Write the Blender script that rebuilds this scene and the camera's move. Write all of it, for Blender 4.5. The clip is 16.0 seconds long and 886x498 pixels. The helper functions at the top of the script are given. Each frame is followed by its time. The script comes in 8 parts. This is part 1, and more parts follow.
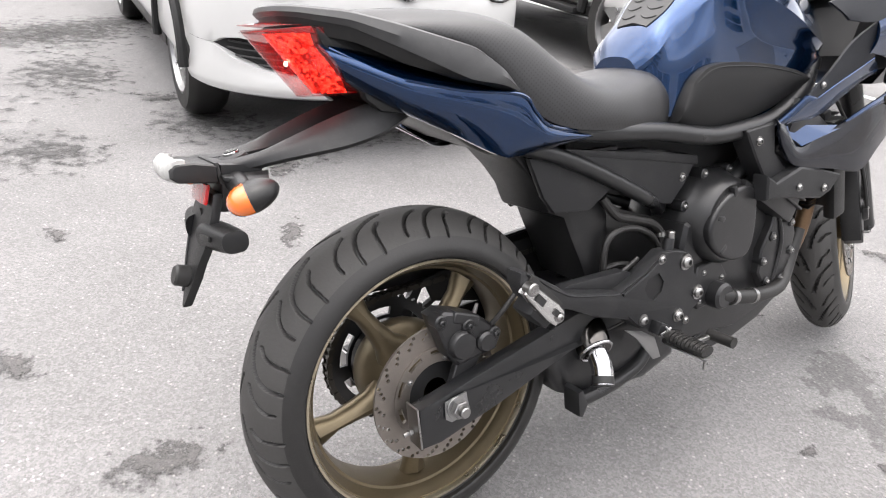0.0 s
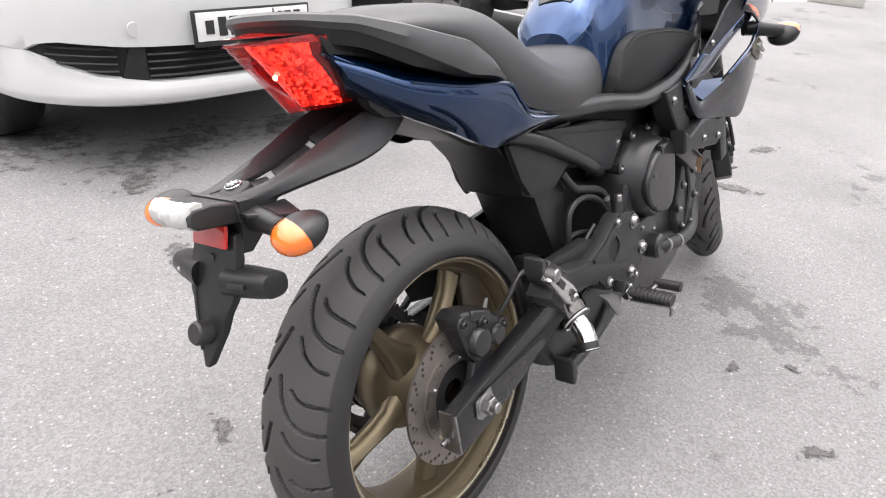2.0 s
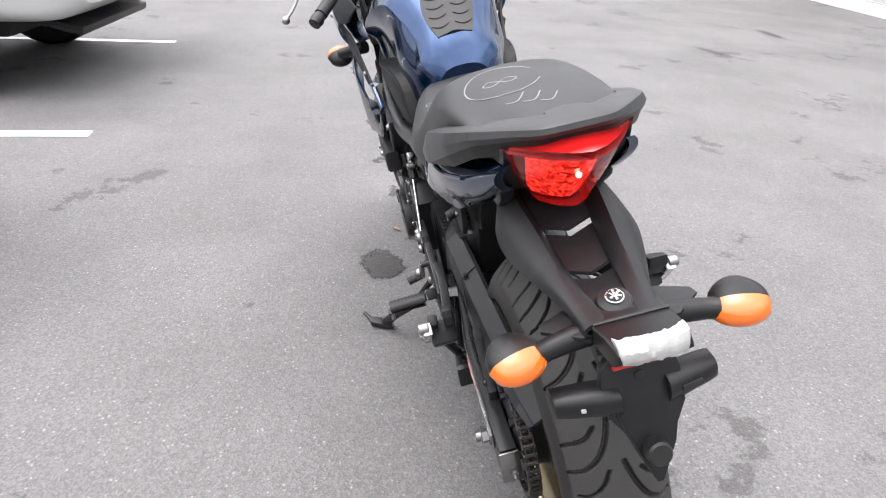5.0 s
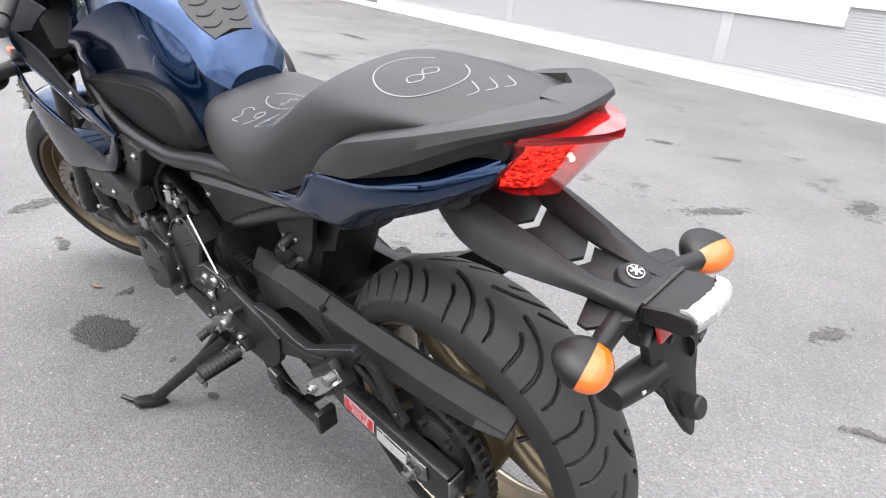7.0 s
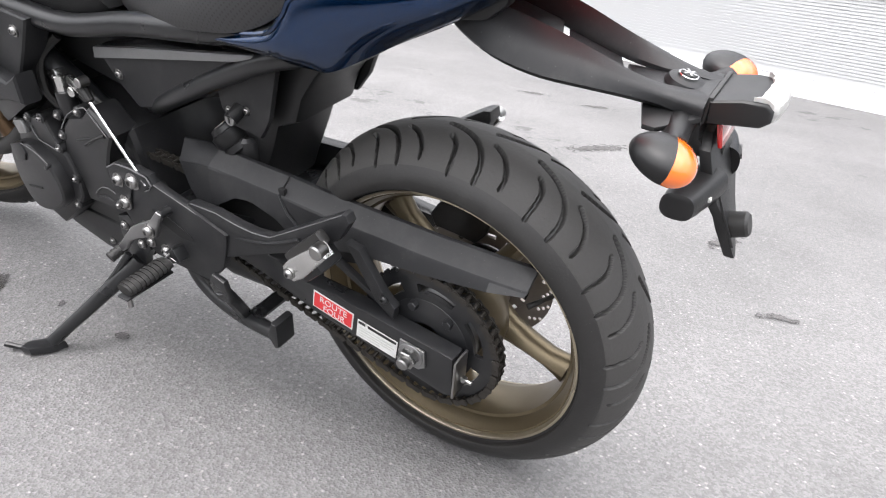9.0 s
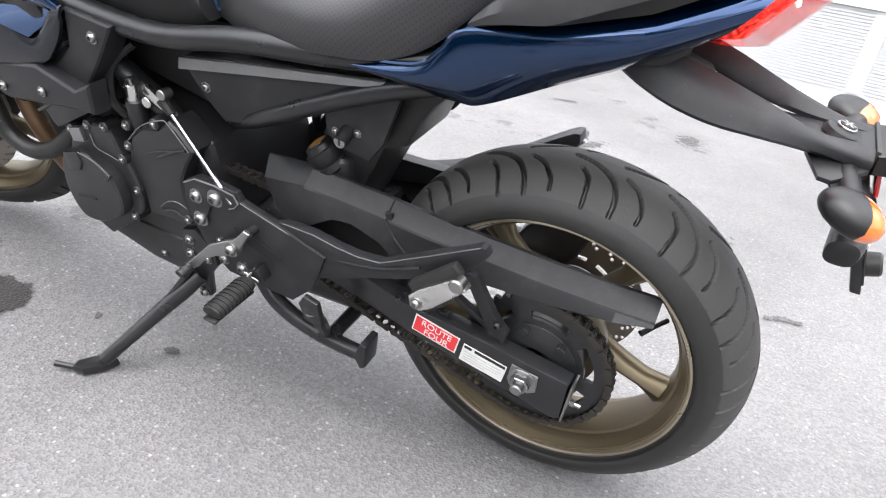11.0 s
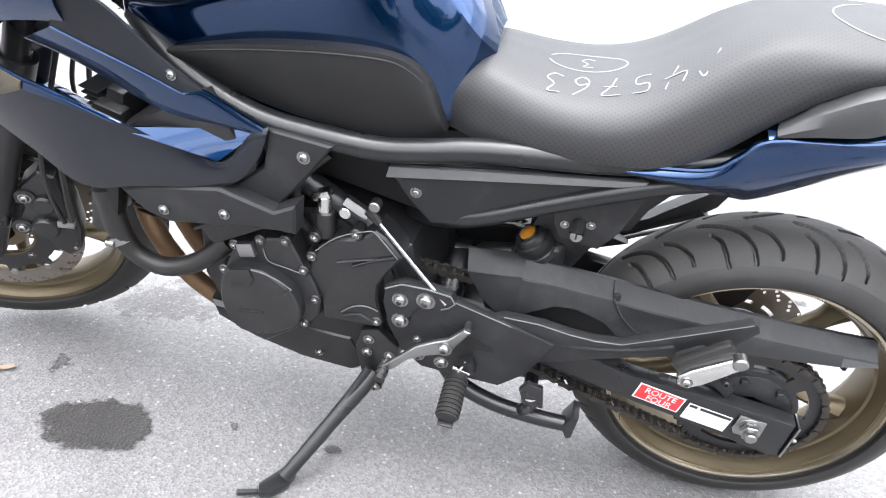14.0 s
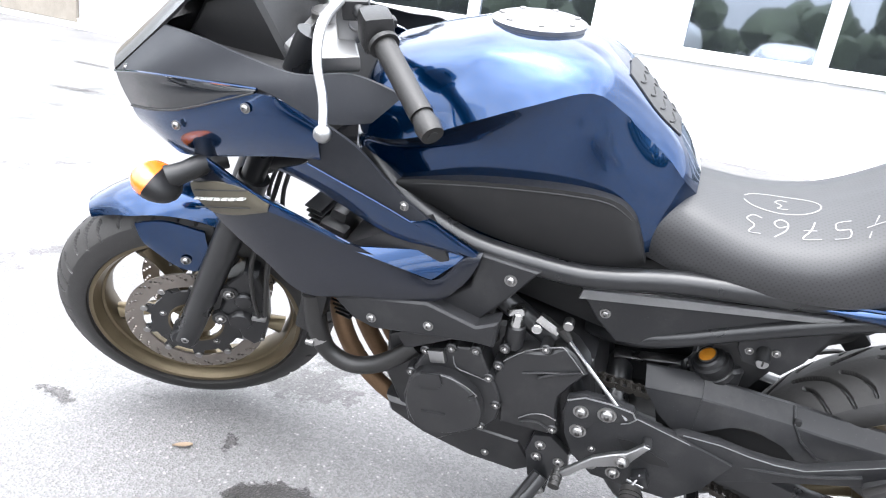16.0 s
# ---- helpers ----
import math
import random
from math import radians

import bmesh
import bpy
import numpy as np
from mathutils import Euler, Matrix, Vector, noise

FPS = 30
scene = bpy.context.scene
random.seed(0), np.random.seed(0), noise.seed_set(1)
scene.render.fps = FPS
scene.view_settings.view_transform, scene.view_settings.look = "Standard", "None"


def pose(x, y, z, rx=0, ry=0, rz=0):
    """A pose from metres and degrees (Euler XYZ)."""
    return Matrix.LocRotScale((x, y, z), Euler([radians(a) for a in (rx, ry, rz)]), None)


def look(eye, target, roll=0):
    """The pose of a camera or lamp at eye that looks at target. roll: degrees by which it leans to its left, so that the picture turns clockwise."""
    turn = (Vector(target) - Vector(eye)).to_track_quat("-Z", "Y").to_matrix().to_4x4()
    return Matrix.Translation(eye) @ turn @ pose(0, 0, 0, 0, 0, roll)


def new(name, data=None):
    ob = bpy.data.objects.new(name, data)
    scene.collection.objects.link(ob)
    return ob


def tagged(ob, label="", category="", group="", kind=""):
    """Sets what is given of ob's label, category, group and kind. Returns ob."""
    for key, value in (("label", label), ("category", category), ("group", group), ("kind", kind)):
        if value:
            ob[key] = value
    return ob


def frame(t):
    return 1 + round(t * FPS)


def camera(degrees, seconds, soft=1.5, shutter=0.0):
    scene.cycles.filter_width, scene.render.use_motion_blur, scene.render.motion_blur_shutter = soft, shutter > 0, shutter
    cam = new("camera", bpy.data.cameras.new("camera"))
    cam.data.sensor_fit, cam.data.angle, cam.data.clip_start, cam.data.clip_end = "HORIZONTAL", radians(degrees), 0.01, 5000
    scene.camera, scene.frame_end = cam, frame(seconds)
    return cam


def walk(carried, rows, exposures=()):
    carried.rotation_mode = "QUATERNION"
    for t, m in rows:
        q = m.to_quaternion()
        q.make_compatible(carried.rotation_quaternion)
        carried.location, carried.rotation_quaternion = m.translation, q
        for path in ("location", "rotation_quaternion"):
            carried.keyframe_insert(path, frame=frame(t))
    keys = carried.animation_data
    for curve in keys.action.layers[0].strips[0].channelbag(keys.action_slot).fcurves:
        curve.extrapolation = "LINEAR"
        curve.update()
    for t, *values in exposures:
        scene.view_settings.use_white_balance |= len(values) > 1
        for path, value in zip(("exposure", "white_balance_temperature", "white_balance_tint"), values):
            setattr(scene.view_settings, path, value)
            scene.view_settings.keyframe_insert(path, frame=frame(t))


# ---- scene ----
cam = camera(67.15, 16.0, soft=1.1)
PATH = [
    (0, (-0.5506, -0.7532, 1.0935), (0.4855, 0.6813, 0.1615), 6.04),
    (0.5, (-0.5332, -0.6807, 1.0756), (0.5032, 0.685, 0.0456), 7.66),
    (1, (-0.5285, -0.6047, 1.0505), (0.5391, 0.6767, -0.0532), 7.67),
    (1.5, (-0.5984, -0.5565, 1.0504), (0.6523, 0.5529, -0.0473), 9.05),
    (2, (-0.7449, -0.5128, 1.093), (0.6705, 0.5283, 0.1376), 4.79),
    (2.5, (-0.8256, -0.4156, 1.121), (0.6647, 0.5803, 0.2338), 5.93),
    (3, (-0.8599, -0.2531, 1.137), (0.7758, 0.5076, 0.2735), 4.57),
    (3.5, (-0.9235, -0.0874, 1.1455), (0.8129, 0.4235, 0.2945), 5.26),
    (3.7, (-0.9488, -0.0033, 1.1538), (0.8099, 0.3998, 0.2909), 5.23),
    (5.8, (-0.8512, 0.7155, 1.1003), (0.7509, -0.0638, 0.1913), 6.51),
    (6, (-0.8289, 0.7452, 1.0908), (0.7295, -0.127, 0.1904), 7.78),
    (6.5, (-0.7051, 0.7882, 1.0925), (0.6992, -0.3112, 0.1874), 2.94),
    (7, (-0.5935, 0.8605, 1.0603), (0.633, -0.4974, 0.2528), 5.58),
    (7.5, (-0.5171, 0.9262, 0.9445), (0.4384, -0.6166, 0.1037), 5.67),
    (8, (-0.4578, 0.9211, 0.822), (0.3932, -0.6938, 0.0048), 7.07),
    (8.5, (-0.4402, 0.9214, 0.8217), (0.4046, -0.7029, 0.0166), 7.57),
    (9, (-0.4257, 0.9564, 0.8249), (0.4382, -0.6582, 0.0208), 7.59),
    (9.5, (-0.3898, 1.0002, 0.8374), (0.4827, -0.6089, 0.0316), 7.39),
    (9.7, (-0.3714, 1.0073, 0.8361), (0.4984, -0.6047, 0.033), 7.13),
    (11.8, (0.0072, 1.1417, 0.8561), (0.5022, -0.6241, 0.058), 9.97),
    (12, (0.0512, 1.1578, 0.8547), (0.5353, -0.6243, 0.0868), 7.88),
    (12.5, (0.1214, 1.1449, 0.8538), (0.5269, -0.6478, 0.0653), 7.65),
    (13, (0.2255, 1.1115, 0.8749), (0.6174, -0.6686, 0.0518), 8.00),
    (13.5, (0.3082, 1.1499, 0.8997), (0.6644, -0.6427, 0.0876), 9.16),
    (14, (0.4064, 1.2149, 0.9205), (0.6709, -0.5967, 0.1155), 8.31),
    (14.5, (0.4747, 1.248, 0.9389), (0.695, -0.5911, 0.1845), 8.84),
    (15, (0.532, 1.286, 0.9661), (0.8396, -0.5629, 0.2683), 8.44),
    (15.5, (0.5806, 1.3112, 0.99), (0.9725, -0.5338, 0.3248), 8.22),
    (16, (0.6231, 1.3212, 1.0001), (1.0888, -0.5128, 0.3523), 8.56),
]
walk(cam, [(t, look(eye, target, roll)) for t, eye, target, roll in PATH],
     [(0, 2.18, 6700, 13), (2, 2.1, 6680, 13), (3.7, 1.84, 6520, 13), (6, 1.8, 6500, 12.5), (7, 1.94, 6450, 12.5), (9.5, 2.18, 6500, 12), (12, 2.5, 6350, 11.5), (14, 2.87, 6300, 11.2), (16, 2.84, 6220, 11)])
# ---------------------------------------------------------------- light
world = bpy.data.worlds.new("overcast_sky")
scene.world = world
world.use_nodes = True
_wn = world.node_tree
_sky = _wn.nodes.new("ShaderNodeTexSky")
_sky.sky_type, _sky.sun_disc = "NISHITA", False
SUN_UP, SUN_TURN = radians(76), radians(15)
_sky.sun_elevation, _sky.sun_rotation = SUN_UP, SUN_TURN
_sky.air_density, _sky.dust_density, _sky.ozone_density = 1.0, 8.0, 0.6
_hsv = _wn.nodes.new("ShaderNodeHueSaturation")
_hsv.inputs["Saturation"].default_value = 0.22
_wn.links.new(_sky.outputs[0], _hsv.inputs["Color"])
_cloud = _wn.nodes.new("ShaderNodeMix")
_cloud.data_type = "RGBA"
_cloud.inputs["Factor"].default_value = 0.7
_cloud.inputs["B"].default_value = (4.5, 4.65, 4.85, 1)
_wn.links.new(_hsv.outputs[0], _cloud.inputs["A"])
# broken cloud: soft lighter and darker banks
_co, _cn, _cr = _wn.nodes.new("ShaderNodeTexCoord"), _wn.nodes.new("ShaderNodeTexNoise"), _wn.nodes.new("ShaderNodeMapRange")
_cn.inputs["Scale"].default_value, _cn.inputs["Detail"].default_value, _cn.inputs["Roughness"].default_value = 3.2, 6.0, 0.55
_cr.inputs["From Min"].default_value, _cr.inputs["From Max"].default_value = 0.3, 0.7
_cr.inputs["To Min"].default_value, _cr.inputs["To Max"].default_value = 0.55, 1.45
_wn.links.new(_co.outputs["Generated"], _cn.inputs["Vector"])
_wn.links.new(_cn.outputs["Fac"], _cr.inputs["Value"])
_bank = _wn.nodes.new("ShaderNodeVectorMath")
_bank.operation = "SCALE"
_wn.links.new(_cloud.outputs["Result"], _bank.inputs[0])
# an overcast sky is brighter overhead than at the horizon
_cz, _cg, _cm = _wn.nodes.new("ShaderNodeSeparateXYZ"), _wn.nodes.new("ShaderNodeMapRange"), _wn.nodes.new("ShaderNodeMath")
_cg.inputs["To Min"].default_value, _cg.inputs["To Max"].default_value, _cm.operation = 0.8, 1.2, "MULTIPLY"
_wn.links.new(_co.outputs["Generated"], _cz.inputs[0])
_wn.links.new(_cz.outputs["Z"], _cg.inputs["Value"])
_wn.links.new(_cr.outputs[0], _cm.inputs[0])
_wn.links.new(_cg.outputs[0], _cm.inputs[1])
_wn.links.new(_cm.outputs[0], _bank.inputs["Scale"])
_wn.links.new(_bank.outputs[0], _wn.nodes["Background"].inputs["Color"])
_wn.nodes["Background"].inputs["Strength"].default_value = 0.131
sun = new("sun", bpy.data.lights.new("sun", "SUN"))
sun.data.energy, sun.data.angle, sun.data.color = 0.75, radians(115), (1.0, 0.98, 0.95)
sun.matrix_world = look((20 * math.cos(SUN_UP) * math.sin(SUN_TURN), 20 * math.cos(SUN_UP) * math.cos(SUN_TURN), 20 * math.sin(SUN_UP)), (0, 0, 0))


# ---------------------------------------------------------------- materials
def mat(name, color, rough=0.5, metal=0.0, vary=0.15, scale=8.0, grain=200.0, bump=0.05, coat=0.0, emit=None, power=0.0, spec=0.5, trans=0.0, alpha=1.0, rvary=0.1, dust=0.0):
    m = bpy.data.materials.new(name)
    m.use_nodes = True
    nt = m.node_tree
    b = nt.nodes["Principled BSDF"]
    tc = nt.nodes.new("ShaderNodeTexCoord")
    n1, n2 = nt.nodes.new("ShaderNodeTexNoise"), nt.nodes.new("ShaderNodeTexNoise")
    n1.inputs["Scale"].default_value, n2.inputs["Scale"].default_value = scale, grain
    n1.inputs["Detail"].default_value = 5
    for n in (n1, n2):
        nt.links.new(tc.outputs["Object"], n.inputs["Vector"])
    mix = nt.nodes.new("ShaderNodeMix")
    mix.data_type = "RGBA"
    c = Vector(color[:3])
    mix.inputs["A"].default_value = (*(c * (1 - vary)), 1)
    mix.inputs["B"].default_value = (*(c * (1 + vary)), 1)
    add = nt.nodes.new("ShaderNodeMath")
    add.operation = "MULTIPLY_ADD"
    add.inputs[1].default_value, add.inputs[2].default_value = 0.35, 0.0
    nt.links.new(n2.outputs["Fac"], add.inputs[0])
    add2 = nt.nodes.new("ShaderNodeMath")
    add2.operation = "MULTIPLY_ADD"
    add2.inputs[1].default_value = 0.65
    nt.links.new(n1.outputs["Fac"], add2.inputs[0])
    nt.links.new(add.outputs[0], add2.inputs[2])
    nt.links.new(add2.outputs[0], mix.inputs["Factor"])
    nt.links.new(mix.outputs["Result"], b.inputs["Base Color"])
    if dust:
        # pale specks and a thin film of dirt
        vo, no, ra = nt.nodes.new("ShaderNodeTexVoronoi"), nt.nodes.new("ShaderNodeTexNoise"), nt.nodes.new("ShaderNodeMapRange")
        vo.inputs["Scale"].default_value, no.inputs["Scale"].default_value = 260, 17
        no.inputs["Detail"].default_value, no.inputs["Roughness"].default_value = 8, 0.7
        for q in (vo, no):
            nt.links.new(tc.outputs["Object"], q.inputs["Vector"])
        ra.inputs["From Min"].default_value, ra.inputs["From Max"].default_value, ra.inputs["To Max"].default_value = 0.5, 0.75, 0.5
        nt.links.new(no.outputs["Fac"], ra.inputs["Value"])
        sp = nt.nodes.new("ShaderNodeSeparateColor")
        nt.links.new(vo.outputs["Color"], sp.inputs[0])
        g1, g2, g3, g4 = (nt.nodes.new("ShaderNodeMath") for _ in range(4))
        g1.operation, g2.operation, g3.operation, g4.operation = "GREATER_THAN", "LESS_THAN", "MULTIPLY", "MAXIMUM"
        g1.inputs[1].default_value, g2.inputs[1].default_value = 0.95, 0.2
        nt.links.new(sp.outputs[0], g1.inputs[0])
        nt.links.new(vo.outputs["Distance"], g2.inputs[0])
        nt.links.new(g1.outputs[0], g3.inputs[0])
        nt.links.new(g2.outputs[0], g3.inputs[1])
        nt.links.new(g3.outputs[0], g4.inputs[0])
        nt.links.new(ra.outputs[0], g4.inputs[1])
        mx = nt.nodes.new("ShaderNodeMix")
        mx.data_type = "RGBA"
        mx.inputs["B"].default_value = (*(c + Vector((1, 0.97, 0.92)) * dust), 1)
        nt.links.new(g4.outputs[0], mx.inputs["Factor"])
        nt.links.new(mix.outputs["Result"], mx.inputs["A"])
        nt.links.new(mx.outputs["Result"], b.inputs["Base Color"])
    mr = nt.nodes.new("ShaderNodeMapRange")
    mr.inputs["To Min"].default_value, mr.inputs["To Max"].default_value = max(0.02, rough - rvary), min(1, rough + rvary)
    nt.links.new(n1.outputs["Fac"], mr.inputs["Value"])
    nt.links.new(mr.outputs[0], b.inputs["Roughness"])
    b.inputs["Metallic"].default_value = metal
    b.inputs["Coat Weight"].default_value = coat
    b.inputs["Coat Roughness"].default_value = 0.03
    b.inputs["Specular IOR Level"].default_value = spec
    b.inputs["Transmission Weight"].default_value = trans
    b.inputs["Alpha"].default_value = alpha
    if emit:
        b.inputs["Emission Color"].default_value, b.inputs["Emission Strength"].default_value = (*emit, 1), power
    if bump:
        bp = nt.nodes.new("ShaderNodeBump")
        bp.inputs["Strength"].default_value, bp.inputs["Distance"].default_value = bump, 0.001
        nt.links.new(n2.outputs["Fac"], bp.inputs["Height"])
        nt.links.new(bp.outputs[0], b.inputs["Normal"])
    return m


def asphalt_material(name="asphalt", color=(0.149, 0.146, 0.146), rough=0.85, contrast=1.0):
    m = mat(name, color, rough, vary=0.1, scale=1.3, grain=60, bump=0)
    nt = m.node_tree
    b = nt.nodes["Principled BSDF"]
    tc = nt.nodes["Texture Coordinate"]

    def node(kind, **kw):
        n = nt.nodes.new(kind)
        for k, v in kw.items():
            n.inputs[k].default_value = v
        nt.links.new(tc.outputs["Object"], n.inputs["Vector"])
        return n

    def ramp(src, stops):
        r = nt.nodes.new("ShaderNodeValToRGB")
        r.color_ramp.elements[0].position, r.color_ramp.elements[0].color = stops[0][0], (*[stops[0][1]] * 3, 1)
        r.color_ramp.elements[1].position, r.color_ramp.elements[1].color = stops[1][0], (*[stops[1][1]] * 3, 1)
        nt.links.new(src, r.inputs["Fac"])
        return r.outputs["Color"]

    def mult(a, c, fac=1.0):
        x = nt.nodes.new("ShaderNodeMix")
        x.data_type, x.blend_type = "RGBA", "MULTIPLY"
        x.inputs["Factor"].default_value = fac
        nt.links.new(a, x.inputs["A"])
        nt.links.new(c, x.inputs["B"])
        return x.outputs["Result"]

    base = b.inputs["Base Color"].links[0].from_socket
    stones = nt.nodes.new("ShaderNodeTexVoronoi")
    stones.inputs["Scale"].default_value = 190
    nt.links.new(tc.outputs["Object"], stones.inputs["Vector"])
    sep = nt.nodes.new("ShaderNodeSeparateColor")
    nt.links.new(stones.outputs["Color"], sep.inputs[0])
    c1 = ramp(sep.outputs[0], ((0.1, 0.83), (0.97, 1.24)))
    fine = node("ShaderNodeTexNoise", Scale=420.0, Detail=4.0)
    c2 = ramp(fine.outputs["Fac"], ((0.3, 0.78), (0.7, 1.2)))
    worn = node("ShaderNodeTexNoise", Scale=0.9, Detail=8.0, Roughness=0.65)
    c3 = ramp(worn.outputs["Fac"], ((0.32, 0.8), (0.6, 1.08)))
    # small dark chips where the surface has flaked off
    chips = node("ShaderNodeTexNoise", Scale=5.0, Detail=9.0, Roughness=0.72)
    gate = node("ShaderNodeTexNoise", Scale=1.1, Detail=2.0)
    mul = nt.nodes.new("ShaderNodeMath")
    mul.operation = "MULTIPLY"
    nt.links.new(chips.outputs["Fac"], mul.inputs[0])
    nt.links.new(gate.outputs["Fac"], mul.inputs[1])
    c4 = ramp(mul.outputs[0], ((0.345, 1.0), (0.372, 0.62)))
    # scattered pale pebbles
    peb = nt.nodes.new("ShaderNodeTexVoronoi")
    peb.inputs["Scale"].default_value = 90
    nt.links.new(tc.outputs["Object"], peb.inputs["Vector"])
    sp2 = nt.nodes.new("ShaderNodeSeparateColor")
    nt.links.new(peb.outputs["Color"], sp2.inputs[0])
    few = ramp(sp2.outputs[1], ((0.86, 0.0), (0.88, 1.0)))
    core = ramp(peb.outputs["Distance"], ((0.22, 1.0), (0.36, 0.0)))
    both_in = mult(few, core)
    light = nt.nodes.new("ShaderNodeMix")
    light.data_type = "RGBA"
    light.inputs["A"].default_value, light.inputs["B"].default_value = (1, 1, 1, 1), (1.75, 1.72, 1.68, 1)
    nt.links.new(both_in, light.inputs["Factor"])
    base = mult(base, light.outputs["Result"])
    out = mult(mult(mult(mult(base, c1), c2), c3), c4)
    nt.links.new(out, b.inputs["Base Color"])
    bp = nt.nodes.new("ShaderNodeBump")
    bp.inputs["Strength"].default_value, bp.inputs["Distance"].default_value = 0.6, 0.003
    nt.links.new(stones.outputs["Distance"], bp.inputs["Height"])
    nt.links.new(bp.outputs[0], b.inputs["Normal"])
    return m


def stain_material(name, color, rough, gain, ragged, scale):
    """Dark asphalt that thins out raggedly towards the rim of its patch."""
    m = asphalt_material(name, color, rough)
    nt = m.node_tree
    tc = nt.nodes["Texture Coordinate"]
    off = nt.nodes.new("ShaderNodeVectorMath")
    off.operation = "SUBTRACT"
    off.inputs[1].default_value = (0.5, 0.5, 0.0)
    nt.links.new(tc.outputs["Generated"], off.inputs[0])
    flat = nt.nodes.new("ShaderNodeVectorMath")
    flat.operation = "MULTIPLY"
    flat.inputs[1].default_value = (2.0, 2.0, 0.0)
    nt.links.new(off.outputs[0], flat.inputs[0])
    ln = nt.nodes.new("ShaderNodeVectorMath")
    ln.operation = "LENGTH"
    nt.links.new(flat.outputs[0], ln.inputs[0])
    nz = nt.nodes.new("ShaderNodeTexNoise")
    nz.inputs["Scale"].default_value, nz.inputs["Detail"].default_value, nz.inputs["Roughness"].default_value = scale, 9.0, 0.68
    nt.links.new(tc.outputs["Object"], nz.inputs["Vector"])

    def calc(op, x, y, z=None):
        n = nt.nodes.new("ShaderNodeMath")
        n.operation = op
        n.use_clamp = op == "MULTIPLY_ADD" and z == 0.0
        for k, q in enumerate((x, y, z)):
            if q is None:
                continue
            if isinstance(q, float):
                n.inputs[k].default_value = q
            else:
                nt.links.new(q, n.inputs[k])
        return n.outputs[0]

    lump = calc("MULTIPLY_ADD", calc("SUBTRACT", nz.outputs["Fac"], 0.5), ragged, 0.62)
    body = calc("SUBTRACT", lump, ln.outputs["Value"])
    nt.links.new(calc("MULTIPLY_ADD", body, gain, 0.0), nt.nodes["Principled BSDF"].inputs["Alpha"])
    return m


def paint_material():
    m = mat("blue_metallic_paint", (0.0004, 0.0255, 0.090), 0.18, metal=0.9, vary=0.06, scale=3, grain=3000, bump=0.0, coat=1.0, rvary=0.02)
    return m


def seat_material():
    """Vinyl with rows of small punched dots, laid along the bike and down the flanks."""
    m = mat("perforated_vinyl", (0.024, 0.024, 0.0255), 0.46, vary=0.12, scale=14, grain=700, bump=0.15, rvary=0.05)
    nt = m.node_tree
    b = nt.nodes["Principled BSDF"]
    tc = nt.nodes["Texture Coordinate"]
    sp = nt.nodes.new("ShaderNodeSeparateXYZ")
    nt.links.new(tc.outputs["Object"], sp.inputs[0])

    def calc(op, x, y=None):
        n = nt.nodes.new("ShaderNodeMath")
        n.operation = op
        for k, q in enumerate((x, y)):
            if q is None:
                continue
            if isinstance(q, (int, float)):
                n.inputs[k].default_value = q
            else:
                nt.links.new(q, n.inputs[k])
        return n.outputs[0]

    arc = calc("SUBTRACT", calc("ABSOLUTE", sp.outputs["Y"]), sp.outputs["Z"])
    cb = nt.nodes.new("ShaderNodeCombineXYZ")
    nt.links.new(calc("ADD", sp.outputs["X"], arc), cb.inputs["X"])
    nt.links.new(calc("SUBTRACT", sp.outputs["X"], arc), cb.inputs["Y"])
    v = nt.nodes.new("ShaderNodeTexVoronoi")
    v.voronoi_dimensions = "2D"
    v.inputs["Scale"].default_value, v.inputs["Randomness"].default_value = 112, 0.0
    nt.links.new(cb.outputs[0], v.inputs["Vector"])
    pit = calc("LESS_THAN", v.outputs["Distance"], 0.22)
    mix = nt.nodes.new("ShaderNodeMix")
    mix.data_type = "RGBA"
    mix.inputs["B"].default_value = (0.012, 0.012, 0.012, 1)
    nt.links.new(b.inputs["Base Color"].links[0].from_socket, mix.inputs["A"])
    nt.links.new(pit, mix.inputs["Factor"])
    nt.links.new(mix.outputs["Result"], b.inputs["Base Color"])
    return m


def lamp_material():
    """Red reflector broken into small facets, lit from the bulb behind."""
    m = mat("lit_red_facets", (0.5, 0.01, 0.008), 0.15, emit=(1.0, 0.03, 0.015), power=1.0, bump=0, coat=1.0)
    nt = m.node_tree
    b = nt.nodes["Principled BSDF"]
    v = nt.nodes.new("ShaderNodeTexVoronoi")
    v.inputs["Scale"].default_value = 210
    nt.links.new(nt.nodes["Texture Coordinate"].outputs["Object"], v.inputs["Vector"])
    sp = nt.nodes.new("ShaderNodeSeparateColor")
    nt.links.new(v.outputs["Color"], sp.inputs[0])
    mr = nt.nodes.new("ShaderNodeMapRange")
    mr.inputs["From Min"].default_value, mr.inputs["From Max"].default_value = 0.25, 1.0
    mr.inputs["To Min"].default_value, mr.inputs["To Max"].default_value = 0.06, 1.5
    nt.links.new(sp.outputs[0], mr.inputs["Value"])
    nt.links.new(mr.outputs[0], b.inputs["Emission Strength"])
    bp = nt.nodes.new("ShaderNodeBump")
    bp.inputs["Strength"].default_value, bp.inputs["Distance"].default_value = 0.8, 0.003
    nt.links.new(sp.outputs[1], bp.inputs["Height"])
    nt.links.new(bp.outputs[0], b.inputs["Normal"])
    return m


def rubber_material():
    m = mat("tyre_rubber", (0.0112, 0.0106, 0.0103), 0.5, vary=0.25, scale=9, grain=260, bump=0.25, dust=0.014)
    return m


